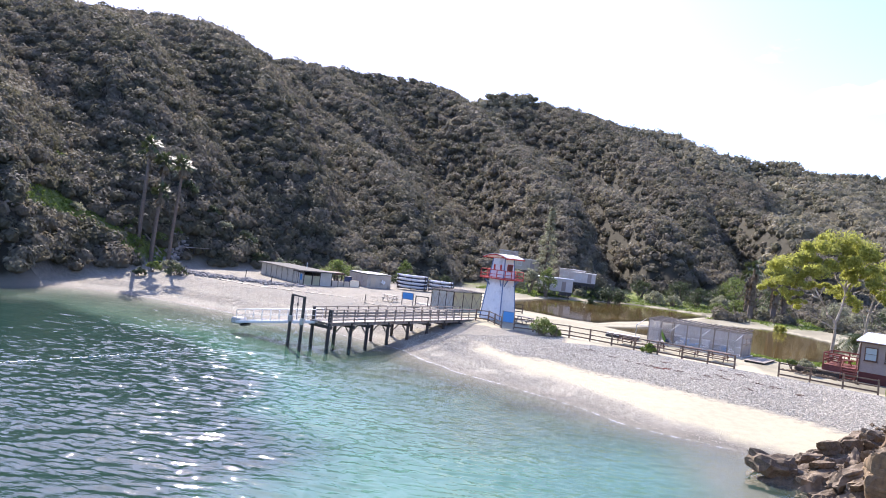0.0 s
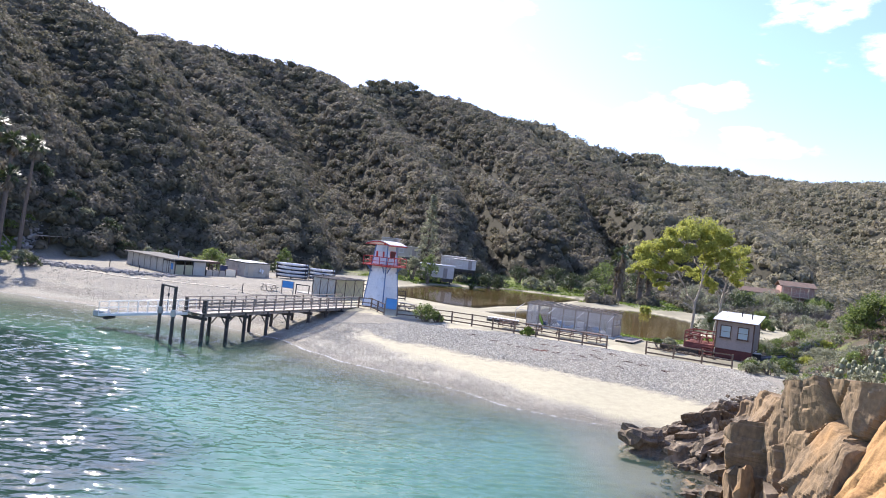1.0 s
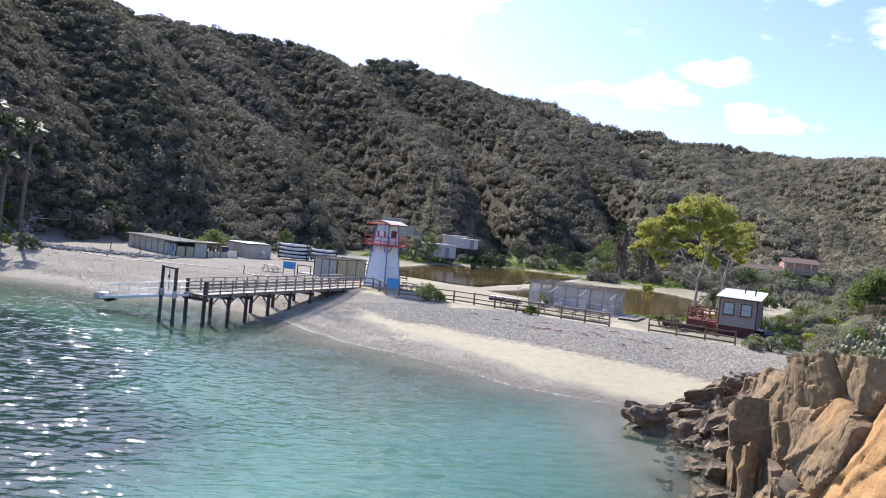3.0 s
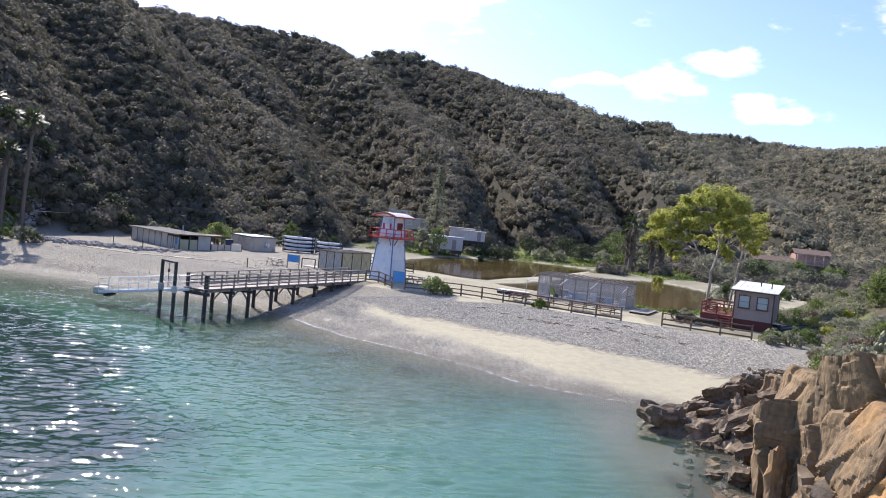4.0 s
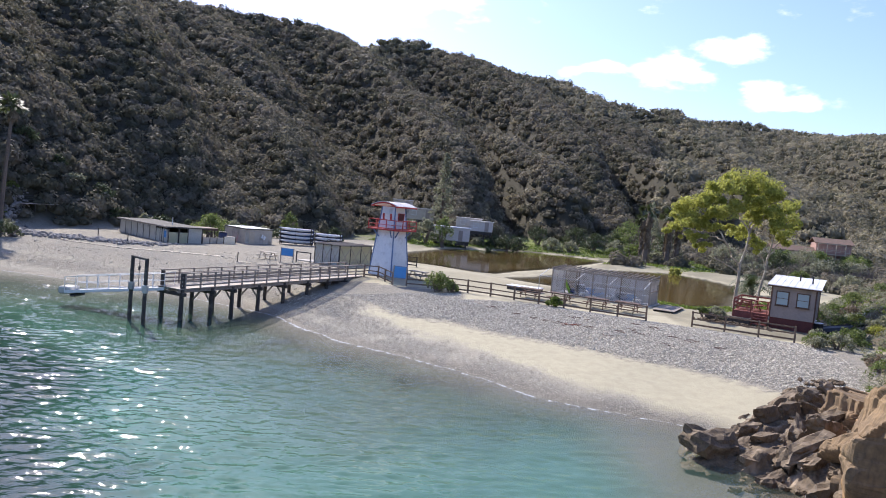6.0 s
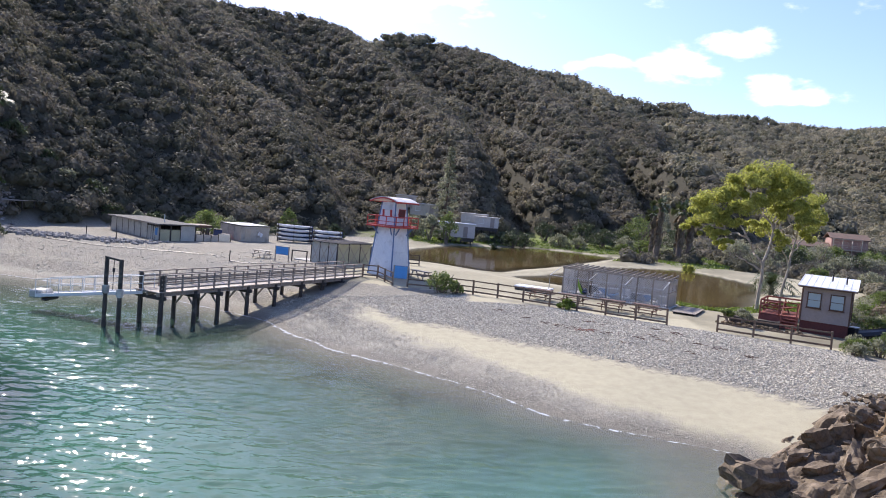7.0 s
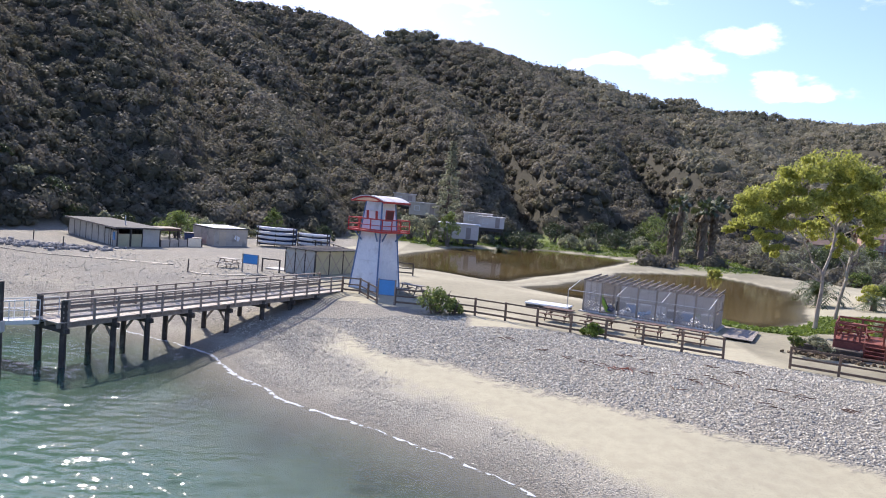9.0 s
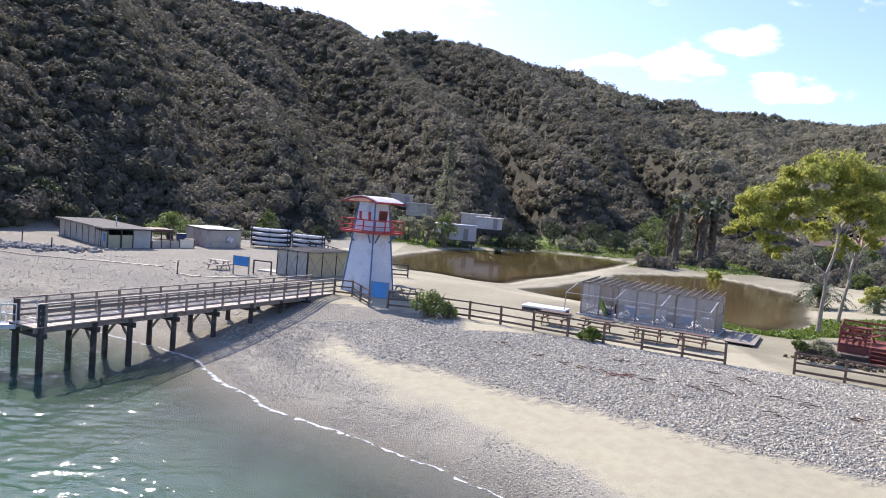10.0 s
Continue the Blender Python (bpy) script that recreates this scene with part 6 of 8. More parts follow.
def red_house(m):
    t = thing("house", m, "dusty red-brown house with low gabled roof among the trees", "house")
    blocks = ((0.0, 0.0, 0.0, 7.2, 5.6, 5.2, 1.0, wall_pinkish), (-8.6, -1.2, 0.4, 8.6, 4.6, 2.5, 0.9, wall_beige))
    for x0, y0, z0, w, d, h, rise, mat in blocks:
        for s in (-1, 1):
            part("wall", box(fresh(), (w, 0.15, h), (x0, y0 + s * d / 2, z0 + h / 2)), mat, t)
            part("wall", box(fresh(), (0.15, d - 0.15, h), (x0 + s * w / 2, y0, z0 + h / 2)), mat, t)
        part("roof", gable(fresh(), w, d, rise, (x0, y0, z0 + h + 0.02)), roof_brown, t, "weathered brown low gabled roof")
        part("basement", box(fresh(), (w - 0.2, d - 0.3, 3), (x0, y0, z0 - 1.5)), mat, t)
        for i in range(4):
            window_unit(t, 1.2, 1.15, Matrix.Translation((x0 - w / 2 + w * (i + 0.5) / 4, y0 - d / 2 - 0.05, z0 + h - 1.3)), wall_cream, mullion=False)
    part("balcony_floor", box(fresh(), (6.0, 1.5, 0.18), (-0.8, -3.6, 2.7)), wall_cream, t)
    for x in (-3.6, -1.7, 0.2, 2.1):
        part("pillar", beam(fresh(), (x, -4.25, -2), (x, -4.25, 5.0), 0.16), wall_cream, t)
    part("railing", beam(fresh(), (-3.7, -4.25, 3.7), (2.2, -4.25, 3.7), 0.10), wall_cream, t)
    part("porch_beam", beam(fresh(), (-3.7, -4.25, 5.05), (2.2, -4.25, 5.05), 0.16), wall_cream, t)
    return t


red_house(pose(80.5, 173, 3.9, rz=-12))


# ======== trees and shrubs ========
def tube(bm, pts, radii, sides=7):
    """A bent tapering limb through the points."""
    rings = []
    for i, (p, r) in enumerate(zip(pts, radii)):
        p = Vector(p)
        d = (Vector(pts[min(i + 1, len(pts) - 1)]) - Vector(pts[max(i - 1, 0)])).normalized()
        q = d.to_track_quat('Z', 'Y')
        rings.append([bm.verts.new(p + q @ Vector((r * math.cos(a), r * math.sin(a), 0))) for a in [2 * math.pi * k / sides for k in range(sides)]])
    for a, b in zip(rings, rings[1:]):
        for k in range(sides):
            bm.faces.new((a[k], a[(k + 1) % sides], b[(k + 1) % sides], b[k]))
    bm.faces.new(rings[-1])
    return bm


def bent(a, b, g, wob, n=5, sag=0.0):
    a, b = Vector(a), Vector(b)
    out = []
    for i in range(n + 1):
        t = i / n
        p = a.lerp(b, t)
        w = wob * math.sin(math.pi * t)
        out.append(p + Vector((g.uniform(-w, w), g.uniform(-w, w), g.uniform(-w, w) * 0.5 + sag * math.sin(math.pi * t))))
    return out


def leaf_part(name, centres, radii, leaves, size, seed, mat, parent, flat=0.75, droop=0.0):
    v, f = clumps(centres, radii, leaves, size, seed, flat, droop=droop)
    ob = new(name, np_mesh(name, v, f, mat))
    ob.parent = parent
    return ob


def gum_tree(m, trunk_pts, limbs, lobes, seed, label, leaves=190, leaf=0.125, r0=0.175):
    """A tall eucalypt: forked pale stem, limbs out to separate hanging lobes of leaves."""
    t = thing("gum_tree", m, label, "tree", "gum trees")
    g = random.Random(seed)
    n = len(trunk_pts)
    part("trunk", tube(fresh(), trunk_pts, [r0 * (1 - 0.55 * i / (n - 1)) for i in range(n)], 9), bark_pale, t)
    cent, rad = [], []
    for start, end in limbs:
        pts = bent(start, end, g, 0.28, 6)
        part("limb", tube(fresh(), pts, [0.085 * (1 - 0.75 * i / 6) + 0.012 for i in range(7)], 6), bark_pale, t)
    tips = [Vector(e) for _, e in limbs]
    for c, r in lobes:
        c = Vector(c)
        near = min(tips, key=lambda q: (q - c).length)
        tw = bent(near, c, g, 0.2, 4)
        part("branch", tube(fresh(), tw, [0.035, 0.03, 0.022, 0.016, 0.01], 5), bark_pale, t)
        k = max(5, int(r * 9))
        for i in range(k):
            d = Vector((g.gauss(0, 1), g.gauss(0, 1), g.gauss(0, 0.55)))
            d = d.normalized() * r * 1.35 * g.random() ** 0.5
            cent.append(c + d)
            rad.append(r * g.uniform(0.3, 0.8))
    leaf_part("crown", [tuple(c) for c in cent], rad, leaves, leaf, seed, leaf_euc, t, 0.7, droop=1.0)
    return t


def gxyz(x, y, dz=0.0):
    return (x, y, ground_z(x, y) + dz)


GT = Matrix.Translation((24.3, 73.0, 2.2))
gum_tree(GT, [(0, 0, -0.3), (0.05, 0, 1.2), (0.15, 0, 2.6), (0.1, 0, 3.9), (0.45, 0, 5.2), (0.75, 0.1, 7.2)],
         [((0.1, 0, 3.6), (-1.6, 0.2, 6.2)), ((-1.2, 0.1, 5.7), (-3.6, 0.3, 8.6)), ((0.45, 0, 5.2), (1.6, -0.2, 8.2)), ((0.75, 0.1, 7.2), (0.3, 0, 10.2)),
          ((0.7, 0.1, 6.8), (-1.0, 0.3, 9.6)), ((0.75, 0.1, 7.2), (2.6, 0.3, 10.0)), ((-1.4, 0.2, 6.0), (-3.6, -0.3, 6.6)), ((0.2, 0, 3.2), (-2.4, -0.2, 4.4)),
          ((0.5, 0, 5.6), (2.4, 0.8, 7.4))],
         [((-5.6, 0, 7.7), 1.15), ((-4.9, 0.5, 9.0), 1.25), ((-4.6, -0.5, 6.3), 0.85), ((-3.6, 0.2, 9.9), 1.35), ((-2.0, 0.5, 10.9), 1.35), ((-0.4, 0, 11.4), 1.4),
          ((1.2, 0.3, 11.2), 1.25), ((2.5, 0, 10.5), 1.2), ((3.6, 0.3, 9.4), 1.05), ((3.0, -0.3, 8.0), 0.9), ((-2.6, -0.6, 8.5), 1.0), ((0.2, -0.5, 9.9), 1.0),
          ((1.9, -0.6, 9.0), 0.8), ((-3.4, -0.4, 5.4), 0.6), ((-1.2, 0.5, 7.4), 0.6), ((1.5, 0.3, 6.4), 0.7), ((-6.1, 0.2, 6.6), 0.7), ((-1.2, -0.2, 9.3), 0.95), ((-2.9, 0.4, 7.4), 0.85), ((0.9, 0.3, 8.7), 0.75), ((-4.2, 0.0, 7.6), 0.9)],
         5, "tall eucalyptus with pale forked trunk and yellow-green crown")
GT2 = Matrix.Translation((29.3, 80.6, 2.1))
gum_tree(GT2, [(0, 0, -0.3), (0.2, 0, 1.6), (0.5, 0, 3.2), (0.6, 0.1, 4.6), (0.9, 0, 6.4), (1.0, 0, 8.0)],
         [((0.5, 0, 3.4), (-1.2, 0.2, 6.6)), ((0.6, 0, 4.6), (2.0, 0.2, 7.4)), ((0.9, 0, 6.4), (-0.2, 0.3, 8.8)), ((1.0, 0, 7.4), (1.8, 0, 9.4)), ((0.7, 0, 5.2), (-2.2, 0, 7.4))],
         [((-1.5, 0, 7.8), 1.0), ((0.0, 0.2, 9.2), 1.05), ((1.6, 0, 9.9), 1.0), ((2.6, 0.2, 8.4), 0.9), ((-2.7, 0, 7.0), 0.7), ((0.9, -0.4, 7.4), 0.8), ((2.4, 0, 6.4), 0.6), ((-0.6, 0, 5.6), 0.5)],
         9, "smaller eucalyptus with thin pale stems and sparse crown", 150, 0.12, 0.15)


def frond_fan(g, centre, n, length, rise, seed, wide=1.0):
    """Fan fronds bent outwards from a palm's head: corners and quads."""
    v, f = [], []
    for i in range(n):
        a = g.uniform(0, 6.283)
        e = g.uniform(*rise)
        d = Vector((math.cos(a) * math.cos(e), math.sin(a) * math.cos(e), math.sin(e)))
        side = Vector((-math.sin(a), math.cos(a), 0))
        L = length * g.uniform(0.75, 1.15)
        mid = Vector(centre) + d * L * 0.55
        for k in range(7):
            s = (k - 3) / 3.0
            tip = mid + (d + side * s * 0.95).normalized() * L * (0.6 - 0.12 * abs(s)) + Vector((0, 0, -0.28 * L * (0.4 + abs(s))))
            w = ((d.cross(side)) * 0.03 + side * 0.07) * wide
            b = len(v)
            v += [mid - w * 0.4, mid + w * 0.4, tip.lerp(mid, 0.4) + w, tip]
            f.append((b, b + 1, b + 2, b + 3))
        b = len(v)
        v += [Vector(centre) - side * 0.03, Vector(centre) + side * 0.03, mid + side * 0.03, mid - side * 0.03]
        f.append((b, b + 1, b + 2, b + 3))
    return [tuple(p) for p in v], f


def fan_palm(x, y, z, h, r, lean, seed, label, skirt=1.6, n=34, length=1.5, group="tall fan palms", wide=2.2):
    t = thing("fan_palm", Matrix.Translation((x, y, z)), label, "palm tree", group)
    g = random.Random(seed)
    pts = [(lean[0] * (i / 8) ** 1.5, lean[1] * (i / 8) ** 1.5, -0.4 + (h + 0.4) * i / 8) for i in range(9)]
    part("trunk", tube(fresh(), pts, [r * (1.25 - 0.5 * i / 8) for i in range(9)], 9), palm_bark, t)
    v, f = frond_fan(g, pts[-1], n, length, (-0.5, 1.3), seed, wide)
    crown = new("crown", np_mesh("crown", v, f, leaf_palm))
    crown.parent = t
    v, f = frond_fan(g, (pts[-1][0], pts[-1][1], pts[-1][2] - 0.3), int(n * 0.9), length * 0.8, (-1.5, -0.9), seed + 1, wide)
    if skirt > 2:
        for k in range(1, int(skirt)):
            v2, f2 = frond_fan(g, (pts[-1][0] * (1 - 0.1 * k), pts[-1][1], pts[-1][2] - 0.3 - 0.8 * k), n, length * 0.7, (-1.5, -1.15), seed + k, wide)
            f += [tuple(i + len(v) for i in q) for q in f2]
            v += v2
    sk = new("dead_fronds", np_mesh("dead_fronds", v, f, leaf_dry))
    sk.parent = t
    return t


for x, y, h, r, ln, sd in ((-58.9, 81.0, 12.4, 0.24, (0.3, 0), 1), (-57.0, 81.4, 9.8, 0.24, (0.5, 0), 2), (-57.6, 82.2, 13.2, 0.22, (0.6, 0), 3), (-56.2, 84.1, 14.2, 0.22, (0.8, 0), 4)):
    fan_palm(x, y, ground_z(x, y), h, r, ln, sd, "tall slender fan palm with small crown beside the beach")
for x, y, h, r, sd, n in ((30.4, 138, 9.6, 0.45, 11, 22), (34.4, 138, 9.4, 0.45, 12, 30), (36.6, 140, 9.8, 0.42, 13, 30), (35.4, 143, 9.0, 0.42, 14, 30), (31.6, 147, 8.0, 0.5, 15, 24)):
    fan_palm(x, y, ground_z(x, y), h, r, (0.1, 0), sd, "stout fan palm with shaggy skirt of dead fronds", 7, n, 2.0, "skirted palms behind the lagoon", 3.4)


def feather_palm(x, y, size, n, seed, label):
    """A low date palm: arching feathered fronds from a short stem."""
    t = thing("date_palm", Matrix.Translation(gxyz(x, y)), label, "palm tree")
    g = random.Random(seed)
    part("stem", rod(fresh(), (0, 0, -0.3), (0, 0, size * 0.28), 0.32, 0.26, 9), palm_bark, t)
    v, f = [], []
    for i in range(n):
        a, e, L = g.uniform(0, 6.283), g.uniform(0.15, 1.35), size * g.uniform(0.75, 1.1)
        pts = []
        for k in range(10):
            s = k / 9
            rr = L * s * math.cos(e) * (1 - 0.15 * s)
            zz = size * 0.25 + L * (s * math.sin(e) - 0.62 * s * s)
            pts.append(Vector((rr * math.cos(a), rr * math.sin(a), max(zz, 0.1))))
        side = Vector((-math.sin(a), math.cos(a), 0))
        for k in range(1, 10):
            for q in (-1, 1):
                w = 0.28 * size * 0.5 * (1 - 0.6 * abs(k / 9 - 0.4))
                d = (pts[k] - pts[k - 1]).normalized()
                tip = pts[k] + side * q * w + d * w * 0.6 + Vector((0, 0, -0.15 * w))
                b = len(v)
                v += [pts[k - 1], pts[k - 1].lerp(pts[k], 0.55), tip, tip.lerp(pts[k - 1], 0.5) + Vector((0, 0, 0.01))]
                f.append((b, b + 1, b + 2, b + 3))
    cr = new("fronds", np_mesh("fronds", [tuple(p) for p in v], f, leaf_palm))
    cr.parent = t
    return t


feather_palm(33.2, 92.5, 4.3, 60, 3, "bushy date palm by the lagoon behind the gum trees")
feather_palm(1.2, 131.5, 3.4, 50, 4, "small bushy date palm on the far lagoon bank")
feather_palm(36.5, 88.5, 2.4, 40, 6, "young date palm beside the lagoon path")


def pine_tree(x, y, h, seed, label):
    t = thing("pine_tree", Matrix.Translation(gxyz(x, y)), label, "tree")
    g = random.Random(seed)
    part("trunk", tube(fresh(), bent((0, 0, -0.5), (0.3, 0, h), g, 0.12, 7), [0.3 * (1 - 0.93 * i / 7) for i in range(8)], 7), bark_brown, t)
    cent, rad = [], []
    for i in range(70):
        s = 0.22 + 0.76 * (i / 70)
        reach = (1 - s) ** 0.8 * h * 0.17 + 0.3
        a = i * 2.4 + g.uniform(-0.4, 0.4)
        rr = reach * g.uniform(0.55, 1.0)
        e = Vector((0.3 * s + rr * math.cos(a), rr * math.sin(a), s * h - 0.15 * rr))
        if i % 3 == 0:
            part("branch", tube(fresh(), [(0.3 * s, 0, s * h), tuple(e)], [0.05, 0.015], 5), bark_brown, t)
        for k in (0.55, 1.0):
            cent.append((0.3 * s + (e.x - 0.3 * s) * k, e.y * k, s * h + (e.z - s * h) * k))
            rad.append(0.30 + 0.16 * reach * g.random())
    leaf_part("needles", cent, rad, 34, 0.2, seed, leaf_grey, t, 0.6)
    return t


pine_tree(-9.0, 146.0, 18.0, 5, "tall sparse grey-green pine on the valley slope")


def shrub(x, y, r, h, mat, seed, label, leaves=26, leaf=0.09, name="shrub", group="", dz=0.0, stems=7, cat="shrub"):
    t = thing(name, Matrix.Translation(gxyz(x, y, dz)), label, cat, group)
    g = random.Random(seed)
    bm = fresh()
    cent, rad = [], []
    for i in range(stems):
        a, rr = g.uniform(0, 6.283), r * g.uniform(0.3, 0.9)
        tip = (rr * math.cos(a), rr * math.sin(a), h * g.uniform(0.5, 0.9))
        tube(bm, bent((g.uniform(-.15, .15) * r, g.uniform(-.15, .15) * r, -0.15), tip, g, 0.1 * r, 3), [0.04 * r + 0.01, 0.03 * r + .01, 0.02 * r + .005, 0.01], 5)
    part("stem", bm, twig_grey, t)
    k = int(20 + 10 * r)
    for i in range(k):
        a, s = g.uniform(0, 6.283), g.random() ** 0.55
        z = g.random() ** 0.8
        rr = r * s * (1.0 - 0.55 * z * z)
        cent.append((rr * math.cos(a), rr * math.sin(a), h * (0.12 + 0.8 * z * (1 - 0.25 * s))))
        rad.append(r * g.uniform(0.16, 0.30))
    leaf_part("foliage", cent, rad, int(leaves * 0.75), leaf * 1.12, seed, mat, t, 0.85)
    return t


shrub(-2.9, 62.9, 1.45, 1.75, leaf_green, 1, "round mid-green shrub growing against the beach fence", 60, 0.09)
shrub(-1.9, 62.6, 0.8, 1.1, leaf_green, 2, "small green shrub beside the fence shrub", 50, 0.08)
shrub(6.2, 59.2, 0.7, 0.75, grass_mat, 3, "pale yellow-green tussock at the foot of the fence", 50, 0.10)
shrub(18.2, 59.2, 0.75, 0.9, leaf_grey, 4, "grey-green shrub in the garden planter", 60, 0.07, dz=0.4)
shrub(17.3, 59.6, 0.55, 0.7, leaf_green, 5, "small green shrub in the garden planter", 60, 0.07, dz=0.4)
shrub(-38.0, 101.5, 2.9, 3.5, leaf_green, 6, "bushy green shrub standing between the sheds", 60, 0.14)
shrub(-35.4, 103.0, 1.9, 2.8, leaf_grey, 7, "grey-green shrub standing between the sheds", 60, 0.13)
shrub(-31.0, 116, 1.6, 4.6, leaf_green, 8, "narrow light green young tree at the foot of the hill", 60, 0.14)
shrub(40.2, 96.5, 1.3, 2.2, leaf_euc, 9, "bright yellow-green bush at the lagoon edge", 60, 0.12)
shrub(31.0, 118.6, 1.2, 1.8, leaf_euc, 10, "bright yellow-green bush at the lagoon edge", 60, 0.12)

# trees round the houses and along the far bank
FAR = [(-10.5, 133, 2.6, 5.2, leaf_grey, "tree"), (-7.2, 131.5, 2.2, 6.2, leaf_green, "tree"), (-13.8, 134, 3.0, 4.6, leaf_grey, "tree"), (4.6, 142, 2.6, 3.6, leaf_dark, "tree"),
       (6.8, 146, 2.2, 3.0, leaf_dark, "tree"), (-17.0, 137, 3.0, 5.0, leaf_dark, "tree"), (14.5, 153, 2.4, 2.8, leaf_grey, "bush"), (18.0, 152, 2.2, 2.4, leaf_grey, "bush"),
       (23.5, 155, 3.2, 4.2, leaf_dark, "tree"), (27.5, 152, 2.4, 3.2, leaf_grey, "bush"), (30.5, 149, 2.6, 3.0, leaf_green, "bush"), (26.5, 148, 1.8, 2.0, leaf_green, "bush"),
       (46.5, 128, 2.4, 2.6, leaf_grey, "bush"), (32.0, 161, 4.4, 8.2, leaf_green, "tree"), (37.0, 164, 3.0, 10.0, leaf_grey, "tree"), (29.0, 163, 3.0, 5.5, leaf_dark, "tree"),
       (48.0, 136, 3.0, 4.0, leaf_grey, "bush"), (52.0, 133, 2.6, 3.4, leaf_dark, "bush"), (47.5, 146, 3.4, 5.2, leaf_grey, "bush"), (55.0, 140, 3.6, 5.0, leaf_dark, "tree"),
       (58.5, 146, 3.4, 5.6, leaf_green, "tree"), (64.0, 150, 4.0, 5.4, leaf_grey, "tree"), (69.5, 155, 3.4, 5.0, leaf_green, "tree"), (60.0, 132, 3.2, 4.0, leaf_grey, "bush"),
       (66.0, 140, 3.4, 4.4, leaf_dark, "bush"), (54.5, 126, 2.4, 2.8, leaf_grey, "bush"), (72.5, 146, 3.2, 4.0, leaf_grey, "bush"), (80.0, 160, 3.6, 4.6, leaf_green, "tree"),
       (50.0, 118, 2.0, 2.2, leaf_green, "bush"), (47.0, 106, 1.8, 2.0, leaf_grey, "bush"), (43.8, 101, 1.6, 1.8, leaf_green, "bush"), (55.0, 112, 2.4, 2.6, leaf_grey, "bush"),
       (-4.6, 147.0, 1.8, 3.0, leaf_green, "bush"), (2.6, 145.0, 2.0, 3.0, leaf_dark, "bush"), (-1.0, 143.6, 1.5, 2.0, leaf_grey, "bush"), (84.5, 171, 3.4, 5.0, leaf_dark, "tree"), (20.5, 162, 3.4, 5.2, leaf_dark, "tree"), (12.0, 160, 3.0, 4.4, leaf_dark, "tree"), (38.5, 155, 3.4, 6.4, leaf_dark, "tree")]
for i, (x, y, r, h, mt, nm) in enumerate(FAR):
    tone = {leaf_grey: "grey-green", leaf_green: "mid-green", leaf_dark: "dark green"}[mt]
    shrub(x, y, r, h, mt, 100 + i, tone + (" spreading tree on the far side of the lagoon" if nm == "tree" else " rounded bush on the bank behind the lagoon"), 44, 0.17, "small_tree" if nm == "tree" else "bush",
          "trees behind the lagoon" if nm == "tree" else "bushes behind the lagoon", cat="tree" if nm == "tree" else "bush")

# bushes that half hide the red-brown house
for i, (x, y, r, h) in enumerate(((68.5, 163, 2.4, 3.6), (72.0, 165, 2.2, 3.0), (75.5, 166, 2.4, 4.2), (78.5, 167.5, 2.2, 3.4), (82.5, 168, 2.6, 4.4), (86.0, 168, 2.4, 3.6), (63.5, 166, 2.8, 4.6))):
    shrub(x, y, r, h, leaf_green if i % 3 else leaf_grey, 160 + i, ("mid-green" if i % 3 else "grey-green") + " bush half hiding the red-brown house", 44, 0.17, "bush", "bushes before the house", cat="bush")

# bare brown thicket behind the lagoon
v_all, f_all, off = [], [], 0
g = np.random.default_rng(77)
for i in range(2600):
    x, y = 44 + 30 * g.random(), 124 + 30 * g.random()
    h = 1.2 + 2.6 * g.random()
    z = float(2.0 + 0.028 * max(0, y - 138))
    a, b = g.normal(size=2) * 0.5
    p, q = np.array([x, y, z]), np.array([x + a, y + b, z + h])
    w = np.array([0.05, 0.02, 0])
    v_all += [p - w, p + w, q]
    f_all.append((off, off + 1, off + 2))
    off += 3
tagged(new("bare_thicket", np_mesh("bare_thicket", v_all, f_all, twig_grey)), "bare grey-brown thicket of twigs behind the lagoon", "thicket", kind="stuff")


def slope_points(n, seed, x0, x1, y0, y1, lo, hi):
    g = np.random.default_rng(seed)
    x, y = x0 + (x1 - x0) * g.random(n), y0 + (y1 - y0) * g.random(n)
    dc = signed(x, y, CLIFF, closed=True)
    ok = (dc > lo) & (dc < hi)
    return x[ok], y[ok]


# shrubs on the slope above the cliff and round the cabin
k = 0
for n_c, seed_c, area, lo, hi, most in ((420, 5, (13, 34, 20, 54), 1.4, 9.0, 105), (200, 6, (26, 60, 54, 86), 2.0, 26.0, 60)):
    sx, sy = slope_points(n_c, seed_c, *area, lo, hi)
    m_c = 0
    for x, y in zip(sx, sy):
        if (19.5 < x < 28.0 and 55 < y < 66) or m_c >= most:
            continue
        k += 1
        m_c += 1
        mt = (leaf_grey, leaf_grey, leaf_green, leaf_grey, leaf_dry)[k % 5]
        tone = {leaf_grey: "grey-green", leaf_green: "mid-green", leaf_dry: "dry brown"}[mt]
        r = (0.55 if lo < 2 else 0.8) + 0.55 * ((k * 37) % 10) / 10
        shrub(x, y, r, r * 0.95, mt, 300 + k, tone + " low shrub on the slope above the cliff", 40, 0.07, group="shrubs on the slope", stems=5)
for i, (x, y, r, h) in enumerate(((22.6, 52.6, 0.9, 1.0), (23.6, 52.0, 1.0, 1.2), (24.6, 53.4, 1.1, 1.3), (21.9, 51.5, 0.8, 0.8), (25.6, 54.6, 1.1, 1.2), (23.2, 54.2, 0.9, 0.9), (26.6, 56.2, 1.0, 1.0))):
    shrub(x, y, r, h, leaf_grey if i % 2 else leaf_green, 420 + i, ("grey-green" if i % 2 else "mid-green") + " shrub at the foot of the slope before the cabin", 44, 0.075, group="shrubs before the cabin", stems=5)
